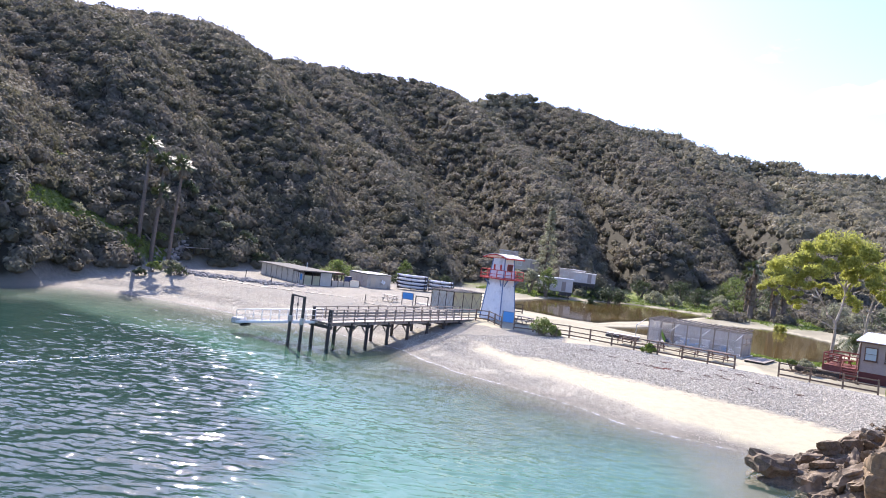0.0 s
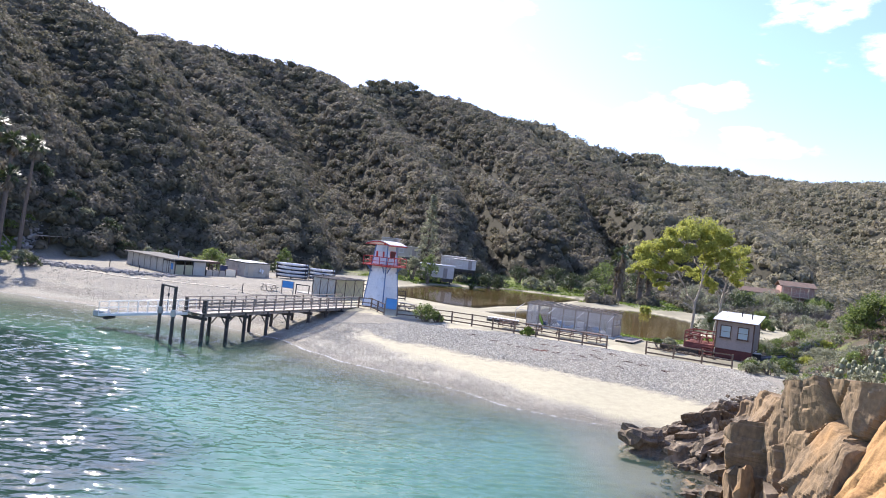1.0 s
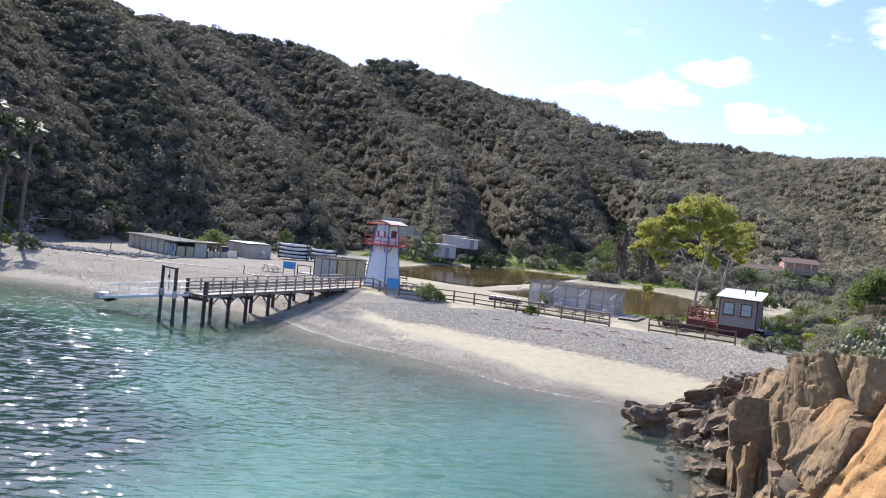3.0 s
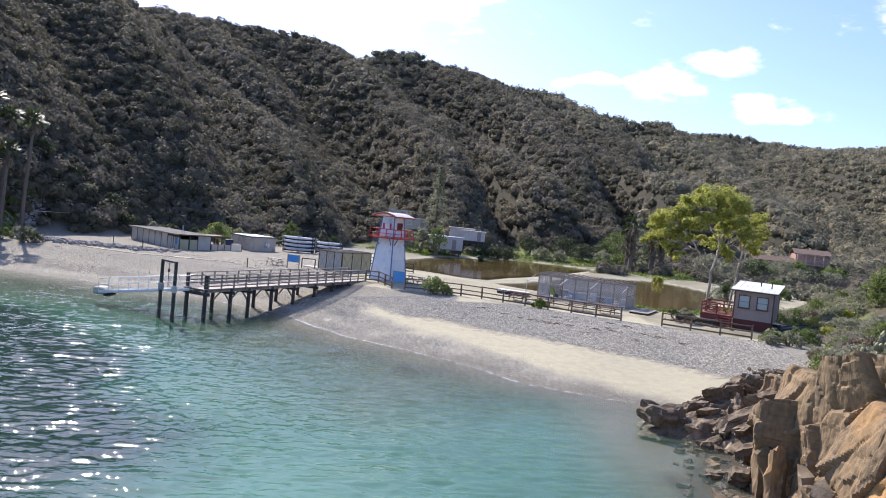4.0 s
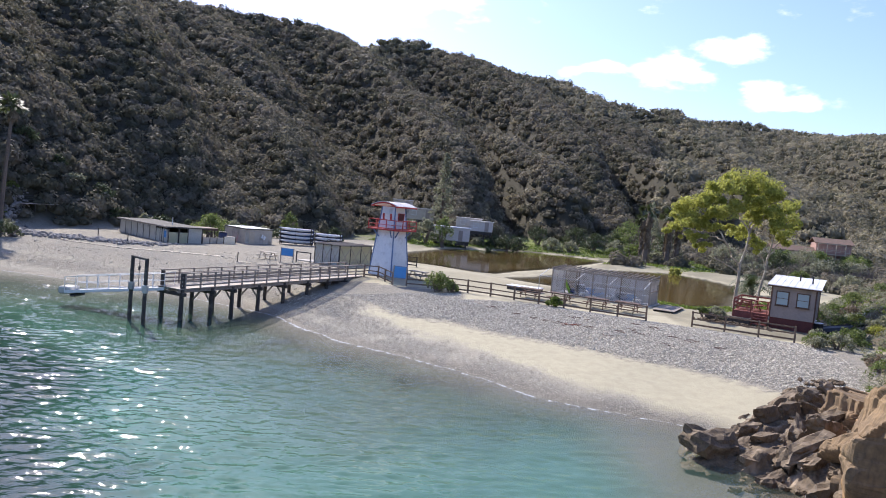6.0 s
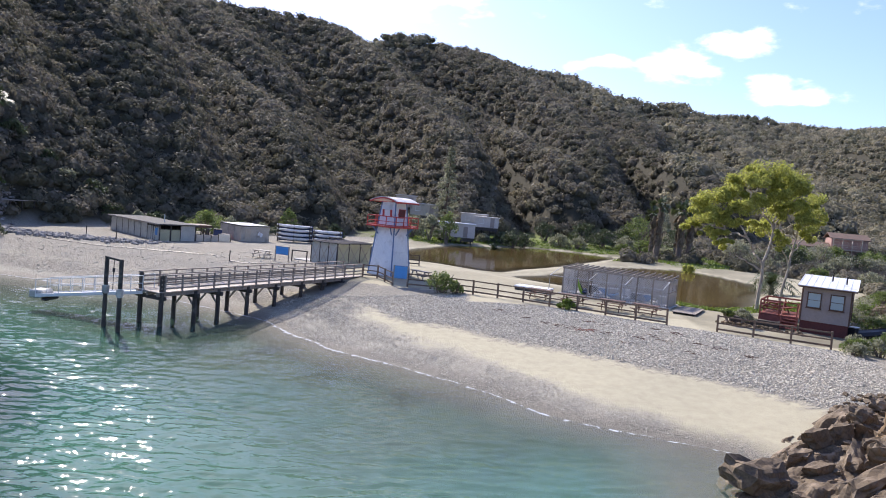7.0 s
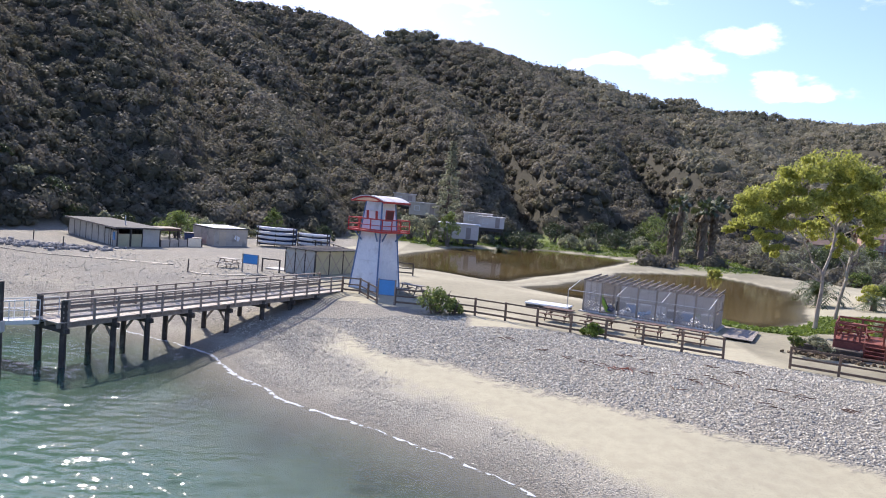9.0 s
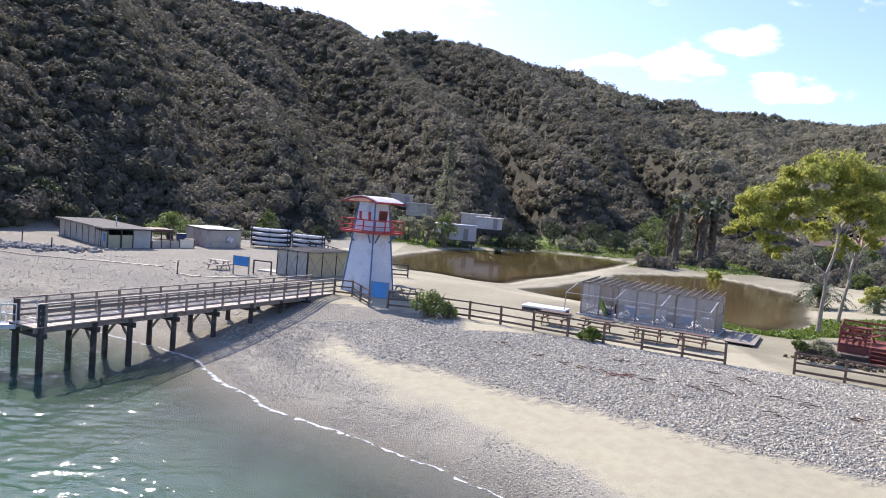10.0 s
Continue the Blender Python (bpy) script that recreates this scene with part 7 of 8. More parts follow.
for i, (x, y, r, h) in enumerate(((29.4, 58.4, 0.9, 0.9), (30.6, 60.6, 1.0, 0.9), (29.2, 63.2, 1.1, 1.2), (31.4, 65.0, 1.0, 1.0), (28.8, 66.8, 1.0, 1.1), (30.4, 69.2, 1.2, 1.3), (33.0, 62.6, 1.0, 0.9), (27.9, 70.4, 1.1, 1.2), (32.6, 71.6, 1.2, 1.4))):
    yellow = i in (0, 3, 6)
    shrub(x, y, r, h, leaf_euc if yellow else leaf_grey if i % 2 else leaf_green, 470 + i, "yellow-green flowering shrub on the earth slope by the cabin" if yellow else ("grey-green" if i % 2 else "mid-green") + " shrub on the earth slope by the cabin", 44, 0.075, group="shrubs behind the cabin", stems=5)
for i in range(11):
    x, y = 35.0 + 0.5 * i + (0.8 if i % 2 else 0), 61.5 - 0.8 * i + (1.0 if i % 3 else 0)
    shrub(x, y, 1.7 + 0.3 * (i % 3), 3.0 + 0.6 * (i % 2), leaf_green, 440 + i, "large fresh green bush in a row on the slope", 64, 0.12, name="bush", group="green bushes on the slope", cat="bush")


def prickly_pear(x, y, size, seed, dz=0.0):
    t = thing("prickly_pear", Matrix.Translation(gxyz(x, y, dz)), "grey-green prickly pear cactus clump above the cliff", "cactus", "cactus clumps")
    g = random.Random(seed)
    pad_v, pad_f = ICO0
    heads = [Vector((g.uniform(-.5, .5) * size, g.uniform(-.5, .5) * size, 0.0)) for _ in range(5)]
    for i in range(22):
        base = g.choice(heads)
        L = 0.15 * g.uniform(0.7, 1.3)
        d = Vector((g.uniform(-.6, .6), g.uniform(-.6, .6), 1)).normalized()
        c = base + d * L
        rot = (d.to_track_quat('Z', 'Y').to_matrix() @ Matrix.Rotation(g.uniform(0, 3.14), 3, 'Z'))
        v = [tuple(rot @ Vector((p[0] * L * 0.72, p[1] * 0.02, p[2] * L)) + c) for p in pad_v]
        ob = new("pad", np_mesh("pad", v, pad_f, cactus_mat, True))
        ob.parent = t
        if c.z < size * 1.2:
            heads.append(base + d * L * 1.85)
    return t


for i, (x, y) in enumerate(((15.0, 26.4), (15.6, 27.6), (16.4, 28.4), (16.0, 29.6), (17.0, 30.4), (15.8, 25.2), (17.4, 29.2), (16.8, 31.8), (17.6, 33.0), (18.2, 31.6), (17.2, 26.8), (18.6, 34.6), (16.4, 26.0), (15.2, 25.8), (15.0, 27.2), (15.4, 28.8), (16.0, 30.8), (16.6, 24.6), (15.6, 24.2), (17.8, 27.8), (14.8, 28.2), (16.2, 32.6), (32.4, 63.4), (33.6, 61.8), (31.6, 64.6))):
    prickly_pear(x, y, 0.6 + 0.2 * (i % 3), 50 + i)


# low sage, grass and dry stalks that cover the slope above the cliff
for nm, mt, n_t, seed_t, rr_t, lab in (("slope_sage", leaf_grey, 5600, 71, 0.36, "low grey-green sage cover on the slope above the cliff"),
                                       ("slope_grass", grass_mat, 2600, 72, 0.24, "fresh green grass tufts on the slope above the cliff"),
                                       ("slope_stalks", leaf_dry, 1300, 73, 0.26, "dry brown stalks on the slope above the cliff")):
    sx, sy = slope_points(n_t * 4, seed_t, 12, 58, 20, 96, 1.0, 17.0)
    sx, sy = sx[:n_t], sy[:n_t]
    thin = fbm(sx * 0.3 + seed_t, sy * 0.3, 3) > (-0.06 if seed_t == 71 else 0.0)
    sx, sy = sx[thin], sy[thin]
    v, f = clumps(np.stack([sx, sy, ground_height(sx, sy)[0] + 0.10], -1), rr_t * (0.6 + 0.9 * np.random.default_rng(seed_t).random(len(sx))), 26, 0.085, seed_t, 0.75)
    tagged(new(nm, np_mesh(nm, v, f, mt)), lab, "shrubs" if seed_t == 71 else "grass", kind="stuff")


# ======== cliff, rocks and stones ========
def block_mesh(name, size, seed, mat, cuts=5, rough=0.02, fine=2):
    """An angular block: a skewed box with its corners and edges split off by flat breaks."""
    g = random.Random(seed)
    bm = fresh()
    bmesh.ops.create_cube(bm, size=1.0)
    for v in bm.verts:
        v.co = Vector((v.co.x * size[0] * g.uniform(0.8, 1.1), v.co.y * size[1] * g.uniform(0.75, 1.1), v.co.z * size[2] * g.uniform(0.88, 1.08)))
    for k in range(cuts):
        n = Vector((g.gauss(0, 1), g.gauss(0, 1), g.gauss(0, 0.7) + 0.35)).normalized()
        reach = max(v.co.dot(n) for v in bm.verts)
        low = min(v.co.dot(n) for v in bm.verts)
        co = n * (reach - (reach - low) * g.uniform(0.06, 0.24))
        bmesh.ops.bisect_plane(bm, geom=bm.verts[:] + bm.edges[:] + bm.faces[:], plane_co=co, plane_no=n, clear_outer=True)
        open_edges = [e for e in bm.edges if e.is_boundary]
        if open_edges:
            bmesh.ops.holes_fill(bm, edges=open_edges, sides=0)
    bmesh.ops.triangulate(bm, faces=bm.faces[:])
    for k in range(fine):
        bmesh.ops.subdivide_edges(bm, edges=[e for e in bm.edges if e.calc_length() > max(size) * 0.22], cuts=1, use_grid_fill=True)
        bmesh.ops.triangulate(bm, faces=[f for f in bm.faces if len(f.verts) > 3])
    bm.normal_update()
    k = max(size) * rough
    q = 2.2 / max(size)
    for v in bm.verts:
        p = v.co * q
        v.co += v.normal * (noise.noise(p * 2.0 + Vector((seed % 97, 0, 0))) * k * 2.0 + noise.noise(p * 5.5 + Vector((0, 3, seed % 89))) * k)
    bmesh.ops.recalc_face_normals(bm, faces=bm.faces[:])
    me = bpy.data.meshes.new(name)
    bm.to_mesh(me)
    bm.free()
    me.materials.append(mat)
    return me


def along(pts, s):
    for (ax, ay), (bx, by) in zip(pts, pts[1:]):
        d = math.hypot(bx - ax, by - ay)
        if s <= d:
            return ax + (bx - ax) * s / d, ay + (by - ay) * s / d, math.atan2(by - ay, bx - ax)
        s -= d
    return ax, ay, 0.0


cliff = tagged(new("cliff"), "jointed brown and orange rock cliff above the sea", "cliff", kind="structure")
g_c = random.Random(21)
FOOT = [(12.6, 14), (12.3, 20), (12.1, 24.2), (12.5, 26.5), (13.5, 29), (15.1, 32.5), (16.5, 36), (18.3, 40), (19.8, 43)]


def plates(s, z, cw, ch, depth, tilt, crack, seed):
    """Relief of jointed rock: each joint block has a depth and a slant of its own, with a groove between."""
    i0, j0 = np.floor(s / cw).astype(int), np.floor(z / ch).astype(int)
    f1, f2 = np.full(s.shape, 1e9), np.full(s.shape, 1e9)
    out = np.zeros(s.shape)
    for di in (-1, 0, 1):
        for dj in (-1, 0, 1):
            i, j = i0 + di, j0 + dj
            pick = lambda k: LATTICE[(i * 7 + seed * 13 + k * 31) % 256, (j * 11 + seed * 5 + k * 17) % 256]
            u, w = (s - (i + 1.1 * pick(1)) * cw) / cw, (z - (j + 1.1 * pick(2)) * ch) / ch
            d = np.hypot(u + 0.3 * w, w)
            val = depth * (pick(3) - 0.5) * 2 + tilt * ((pick(4) - 0.5) * u * cw + (pick(5) - 0.5) * w * ch) * 2
            near = d < f1
            f2 = np.where(near, f1, np.minimum(f2, d))
            out = np.where(near, val, out)
            f1 = np.where(near, d, f1)
    return out - crack * np.exp(-((f2 - f1) * cw / 0.055) ** 2)


def rock_wall(name, s0, s1, lean, mat, big, small, seed, label, step=0.07):
    """A stretch of the cliff face between two lengths along its foot, with a rounded lip on top."""
    ss = np.arange(s0, s1 + step / 2, step)
    line = np.array([along(FOOT, v) for v in ss])
    turn = np.convolve(np.pad(np.unwrap(line[:, 2]), 12, mode="edge"), np.ones(25) / 25, mode="valid")
    top = np.interp(line[:, 1], (14, 20, 22, 24, 26, 30, 33, 36, 40, 43), (6.8, 6.3, 6.0, 5.4, 4.8, 4.0, 3.0, 2.4, 1.8, 1.4)) + 0.5 * fbm(ss * 0.6 + seed, ss * 0, 4)
    us = np.concatenate([np.linspace(0, 1, 84), 1 + np.linspace(0.05, 1, 16)])
    S, U = np.meshgrid(ss, us)
    T = np.broadcast_to(top, S.shape)
    wall = np.clip(U, 0, 1)
    z = -0.5 + wall * (T + 0.5)
    shear = S + 0.22 * z
    if lean < 0.3:
        lean = lean + 0.34 * np.clip(1 - (S - 4.8) / 2.4, 0, 1)
        fan = 0.0
    else:
        fan = -1.2 + 1.3 * np.clip((S - 6.0) / 2.8, 0, 2)
    inward = lean * np.clip(z, 0, 9) - 0.55 * (1 - wall) ** 2 + np.clip(U - 1, 0, 1) * 3.2 + fan
    low = np.clip(1.3 - z / 2.2, 0, 1)
    bend = 0.2 * fbm(S * 0.5, z * 0.3, 3)
    rel = big * plates(shear + bend, z * 0.9 + 0.15 * S, 2.3, 5.0, 0.42, 0.42, 0.40, seed)
    rel = rel + small * (0.55 + 0.5 * low) * plates(shear + 0.3 + bend, z - 0.25 * S, 1.15, 2.1, 0.15, 0.34, 0.12, seed + 3)
    rel = rel + small * (0.35 + 1.0 * low) * plates(shear + 0.7, z - 0.4 * S, 0.42, 0.7, 0.05, 0.30, 0.04, seed + 5)
    rel = rel + big * 0.25 * np.clip((z - 0.45 * T) / T, 0, 1) + 0.08 * fbm(S * 0.7, z * 0.6 + seed, 4) + 0.11 * fbm(S * 4, z * 3 + seed, 4)
    ring = np.pad(rel, 1, mode="edge")
    rel = (7 * rel + 0.75 * (ring[:-2, 1:-1] + ring[2:, 1:-1] + ring[1:-1, :-2] + ring[1:-1, 2:])) / 10
    keep = 1 - np.clip((U - 1) * 4, 0, 1)
    off = inward - rel * keep
    z = z + np.clip(U - 1, 0, 1) * 0.15 + np.where(U > 0.9, 0.35 * rel, 0) * keep
    nxx, nyy = np.sin(turn), -np.cos(turn)
    v = np.stack([line[:, 0] + nxx * off, line[:, 1] + nyy * off, z], -1).reshape(-1, 3)
    r, c = S.shape
    ix = np.arange(r * c).reshape(r, c)
    q = np.stack([ix[:-1, :-1], ix[:-1, 1:], ix[1:, 1:], ix[1:, :-1]], -1).reshape(-1, 4)
    ob = new(name, np_mesh(name, v, q, mat, mat == rock_orange))
    ob.parent = cliff
    return tagged(ob, label)


rock_wall("rock_face", 4.6, 32.0, 0.14, rock_brown, 1.0, 1.0, 2, "brown jointed rock face")
rock_wall("dirt_face", 0.0, 9.9, 0.42, rock_orange, 0.18, 0.5, 9, "crumbling orange earth face")
for k in range(20):
    x, y, a = along(FOOT, g_c.uniform(8.0, 17.0))
    h = g_c.uniform(0.9, 2.2) * float(np.interp(y, (24, 30, 43), (1.3, 0.9, 0.6)))
    me = block_mesh("rock_slab", (g_c.uniform(0.4, 0.9), g_c.uniform(0.4, 0.7), h), g_c.randrange(9999), rock_brown if g_c.random() < 0.7 else rock_dark, 8, 0.03, 3)
    out = g_c.uniform(0.1, 0.9)
    shared("rock_slab", me, cliff, Matrix.Translation((x - math.sin(a) * out, y + math.cos(a) * out, h * 0.35 + g_c.uniform(0, 0.5))) @ Matrix.Rotation(a + g_c.uniform(-0.4, 0.4), 4, 'Z')
           @ Matrix.Rotation(g_c.uniform(-0.3, 0.15), 4, 'X') @ Matrix.Rotation(g_c.uniform(-0.3, 0.3), 4, 'Y'))

BEDS = {}


def shore_outcrop():
    """A low outcrop of tilted beds that runs from the cliff foot out into the water: long slabs with open joints."""
    ring = [(8.9, 33.2), (9.6, 35.4), (12.6, 39.0), (15.6, 42.2), (19.3, 45.4), (21.6, 46.6), (21.4, 44.0), (19.4, 40.4), (17.6, 36.2), (16.2, 32.4), (14.6, 28.6), (12.8, 27.4),
            (11.2, 26.2), (10.2, 24.2), (11.0, 23.2), (12.4, 24.4), (13.0, 28.6), (12.7, 30.6), (11.6, 32.2), (10.4, 32.6)]
    step = 0.11
    X, Y = np.meshgrid(np.arange(8.2, 22.4, step), np.arange(22.6, 47.2, step))
    wob_x, wob_y = X + 0.9 * fbm(X * 0.5, Y * 0.5, 4), Y + 0.9 * fbm(X * 0.5 + 7, Y * 0.5 + 3, 4)
    deep = signed(wob_x, wob_y, ring)
    u, w = 0.80 * X + 0.60 * Y, -0.60 * X + 0.80 * Y
    w = w + 0.5 * fbm(u * 0.25, w * 0.25, 3)
    rise = np.interp(X + 0.4 * (Y - 34), (9, 11, 14, 18, 22), (0.34, 0.42, 0.66, 1.05, 1.15))
    base = np.maximum(ground_height(X, Y)[0], -0.35)
    lump = plates(u, w, 2.8, 0.85, 0.38, 0.16, 0.30, 31) + plates(u + 3, w, 1.2, 0.34, 0.13, 0.36, 0.18, 47)
    ring2 = np.pad(lump, 1, mode="edge")
    lump = (5 * lump + 1.25 * (ring2[:-2, 1:-1] + ring2[2:, 1:-1] + ring2[1:-1, :-2] + ring2[1:-1, 2:])) / 10
    lump = np.where(lump > 0.16, 0.16 + 0.45 * (lump - 0.16), lump)
    z = np.minimum(base, 0.9) * 0.4 + rise * np.clip(deep / 1.3, -1, 1) + lump * np.clip(0.35 + deep / 1.2, 0, 1) * 0.8 + 0.16 * fbm(X * 2.2, Y * 2.2, 4)
    BEDS.update(x=8.2, y=22.6, step=step, z=z)
    n_y, n_x = X.shape
    ix = np.arange(n_x * n_y).reshape(n_y, n_x)
    q = np.stack([ix[:-1, :-1], ix[:-1, 1:], ix[1:, 1:], ix[1:, :-1]], -1).reshape(-1, 4)
    q = q[((z - base).ravel()[q].max(1) > -0.2) & (z.ravel()[q].max(1) > -0.12)]
    used, inv = np.unique(q, return_inverse=True)
    v = np.stack([X, Y, z], -1).reshape(-1, 3)[used]
    ob = new("rock_outcrop", np_mesh("rock_outcrop", v, inv.reshape(-1, 4), rock_dark))
    ob.parent = cliff
    return tagged(ob, "brown weathered outcrop of tilted beds at the waterline")


shore_outcrop()


def bed_z(x, y):
    """The top of the outcrop at a place, or far below where there is none."""
    j, i = int((y - BEDS["y"]) / BEDS["step"]), int((x - BEDS["x"]) / BEDS["step"])
    n_y, n_x = BEDS["z"].shape
    return float(BEDS["z"][j, i]) if 0 <= j < n_y and 0 <= i < n_x else -9.0


rock_kinds = [block_mesh("rock", (1.0, 0.85, 0.7), 60 + i, rock_brown if i == 4 else rock_dark, 9, 0.06, 2) for i in range(9)]
hero_kinds = [block_mesh("rock", (1.0, 0.8, 0.65), 80 + i, rock_dark, 9, 0.06, 3) for i in range(4)]


def rock(x, y, size, k, dz=0.0, rz=0.0, sq=(1, 1, 1), big=False, label=""):
    me = hero_kinds[k % 4] if big else rock_kinds[k % 9]
    ob = new("rock", me)
    z = max(ground_z(x, y), -0.3, bed_z(x, y) - 0.08)
    ob.matrix_basis = pose(x, y, z + size * 0.16 * sq[2] + dz, g_c.uniform(-14, 14), g_c.uniform(-14, 14), rz) @ Matrix.Diagonal((size * sq[0], size * sq[1], size * sq[2], 1))
    brown = me.materials[0] == rock_brown
    return tagged(ob, label or (("large " if size > 1.2 else "small ") + ("brown" if brown else "dark wet") + " angular rock at the foot of the cliff"), "rock", "shore rocks")


for i, (x, y, sz, sq, rz) in enumerate(((10.1, 34.0, 2.3, (1.15, 0.85, 0.75), 20), (12.0, 36.0, 1.7, (1.5, 0.7, 0.7), 40), (13.3, 37.3, 1.9, (1.4, 0.7, 0.8), 35), (14.8, 38.2, 1.9, (1.4, 0.8, 0.9), 30),
                                         (16.2, 39.4, 1.9, (1.3, 0.8, 0.9), 35), (13.2, 33.3, 2.9, (1.5, 0.7, 0.6), 30), (14.6, 35.0, 2.6, (1.4, 0.8, 0.8), 35), (13.0, 30.6, 2.2, (1.4, 0.8, 0.8), 25),
                                         (11.7, 32.0, 1.6, (1.4, 0.8, 0.7), 30), (15.6, 36.6, 2.2, (1.2, 0.9, 0.9), 30), (11.2, 27.6, 2.0, (1.3, 0.9, 0.8), 60), (10.2, 24.6, 1.9, (1.2, 0.9, 0.9), 70),
                                         (17.8, 41.2, 1.6, (1.3, 0.8, 0.8), 45), (9.6, 20.5, 1.8, (1.2, 0.9, 0.9), 80), (12.3, 34.8, 1.9, (1.5, 0.8, 0.6), 35))):
    rock(x, y, sz * (0.85 if i == 0 else 0.62), i, dz=0.25 if i == 0 else 0.12, rz=rz, sq=sq, big=True)
    for q in range(2):
        rock(x + g_c.uniform(-1.1, 1.1), y + g_c.uniform(-1.0, 1.0), sz * g_c.uniform(0.28, 0.5), i + q + 1, rz=rz + g_c.uniform(-30, 30), sq=sq, big=True)
n_rock = 0
while n_rock < 260:
    yy = g_c.uniform(21, 44)
    xe = float(np.interp(yy, (15, 20, 24, 30, 36, 43), (11.9, 12.0, 12.0, 13.9, 16.4, 19.6)))
    out = g_c.random() ** 1.2 * float(np.interp(yy, (17, 24, 29, 35, 43), (3.0, 3.4, 4.2, 5.4, 2.6)))
    sz = g_c.uniform(0.16, 0.38) + (0.6 * g_c.random() ** 3) * (1 - out / 6)
    rock(xe - out, yy, sz, g_c.randrange(9), rz=g_c.uniform(0, 360), sq=(1.2, 0.9, 0.8))
    n_rock += 1
for x, y, sz in ((13.7, 27.0, 0.9), (13.9, 26.0, 1.15), (14.3, 25.0, 1.0), (14.0, 24.1, 0.9), (14.6, 23.2, 0.8), (14.6, 26.6, 0.7)):
    rock(x, y, sz, g_c.randrange(9), dz=0.08, rz=g_c.uniform(0, 360), sq=(1.2, 0.9, 0.9), label="grey angular boulder on the edge of the cliff top")


def stone_field(name, x, y, r, seed, mat, label, ico=None, sink=0.35, jag=0.3, flat=0.7):
    z = ground_height(x, y)[0]
    v, f = blobs(np.stack([x, y, z + r * (0.5 - sink)], -1), r, ico or ICO0, seed, jag, flat)
    return tagged(new(name, np_mesh(name, v, f, mat)), label, "stones", kind="stuff")


OCTA = (np.array([(1, 0, 0), (0, 1, 0), (-1, 0, 0), (0, -1, 0), (0, 0, 1), (0, 0, -1)], float),
        np.array([(0, 1, 4), (1, 2, 4), (2, 3, 4), (3, 0, 4), (1, 0, 5), (2, 1, 5), (3, 2, 5), (0, 3, 5)]))
g = np.random.default_rng(5)
px, py = -14 + 36 * g.random(90000), 41 + 21 * g.random(90000)
pz, pa, pb = ground_height(px, py)
ok = (pa[:, 0] > 0.5 + 0.35 * g.random(len(px))) & (pa[:, 2] < 0.2) & (pb[:, 1] < 0.3)
px, py = px[ok][:34000], py[ok][:34000]
stone_field("beach_pebbles", px, py, 0.036 + 0.05 * g.random(len(px)) ** 2.2, 6, pebble_mat, "loose pale grey beach cobbles", OCTA, 0.35, 0.3, 0.6)
px, py = -14 + 30 * g.random(90000), 36 + 23 * g.random(90000)
d = -signed(px, py, SHORE, closed=False, ring=SHORE)
band = ground_height(px, py)[1][:, 3]
ok = (d > 0.25) & (d < 9) & (band > 0.25 + 0.7 * g.random(len(px))) & (fbm(px * 0.5, py * 0.5, 3) > -0.12)
px, py = px[ok][:30000], py[ok][:30000]
stone_field("shore_pebbles", px, py, 0.014 + 0.034 * g.random(len(px)) ** 2.5, 8, pebble_mat, "small pebbles strewn over the lower beach", OCTA)
px, py = -50 + 36 * g.random(2500), 60 + 24 * g.random(2500)
d = -signed(px, py, SHORE, closed=False, ring=SHORE)
ok = (d > 2) & (d < 20)
stone_field("far_pebbles", px[ok], py[ok], 0.04 + 0.05 * g.random(ok.sum()) ** 2, 9, pebble_mat, "loose grey stones on the far beach")
rip = [(-58.5, 90.5), (-55.5, 82.5), (-49, 80.6), (-44, 80.2), (-38.5, 80.6), (-35.5, 82.0)]
rx, ry = [], []
for i in range(900):
    x, y, a = along(rip, 29 * random.Random(i).random())
    rx.append(x + g.normal() * 0.7)
    ry.append(y + g.normal() * 1.0)
stone_field("riprap_stones", np.array(rx), np.array(ry), 0.10 + 0.20 * g.random(900) ** 1.5, 12, stone_grey, "bank of grey broken stones behind the beach", ICO1, 0.2, 0.2, 0.8)
for i in range(42):
    u = random.Random(i)
    p = CAB @ Vector((u.uniform(-5.0, 0.6), -1.9 + u.uniform(-0.35, 0.35), 0))
    ob = new("border_stone", rock_kinds[i % 9])
    sz = u.uniform(0.18, 0.4)
    ob.matrix_basis = pose(p.x, p.y, ground_z(p.x, p.y) + sz * 0.2, 0, 0, u.uniform(0, 360)) @ Matrix.Diagonal((sz, sz, sz, 1))
    tagged(ob, "rough stone edging the cabin garden", "stone", "garden border stones")


# ======== weed, float line, posts and logs ========
def kelp(x, y, n, spread, seed, mat, label):
    t = thing("kelp", Matrix.Translation(gxyz(x, y, 0.0)), label, "seaweed", "stranded kelp")
    g = random.Random(seed)
    z0 = ground_z(x, y)
    for i in range(n):
        a = -0.45 + g.gauss(0, 0.5)
        bm = fresh()
        p = Vector((g.gauss(0, spread), g.gauss(0, spread * 0.45), 0))
        pts = []
        for k in range(6):
            pts.append(Vector((p.x, p.y, ground_z(x + p.x, y + p.y) - z0 + 0.03 + 0.03 * g.random())))
            a += g.uniform(-0.6, 0.6)
            p += Vector((math.cos(a), math.sin(a), 0)) * 0.13
        tube(bm, pts, [0.01, 0.02, 0.024, 0.02, 0.015, 0.008], 5)
        part("frond", bm, mat, t)
    return t


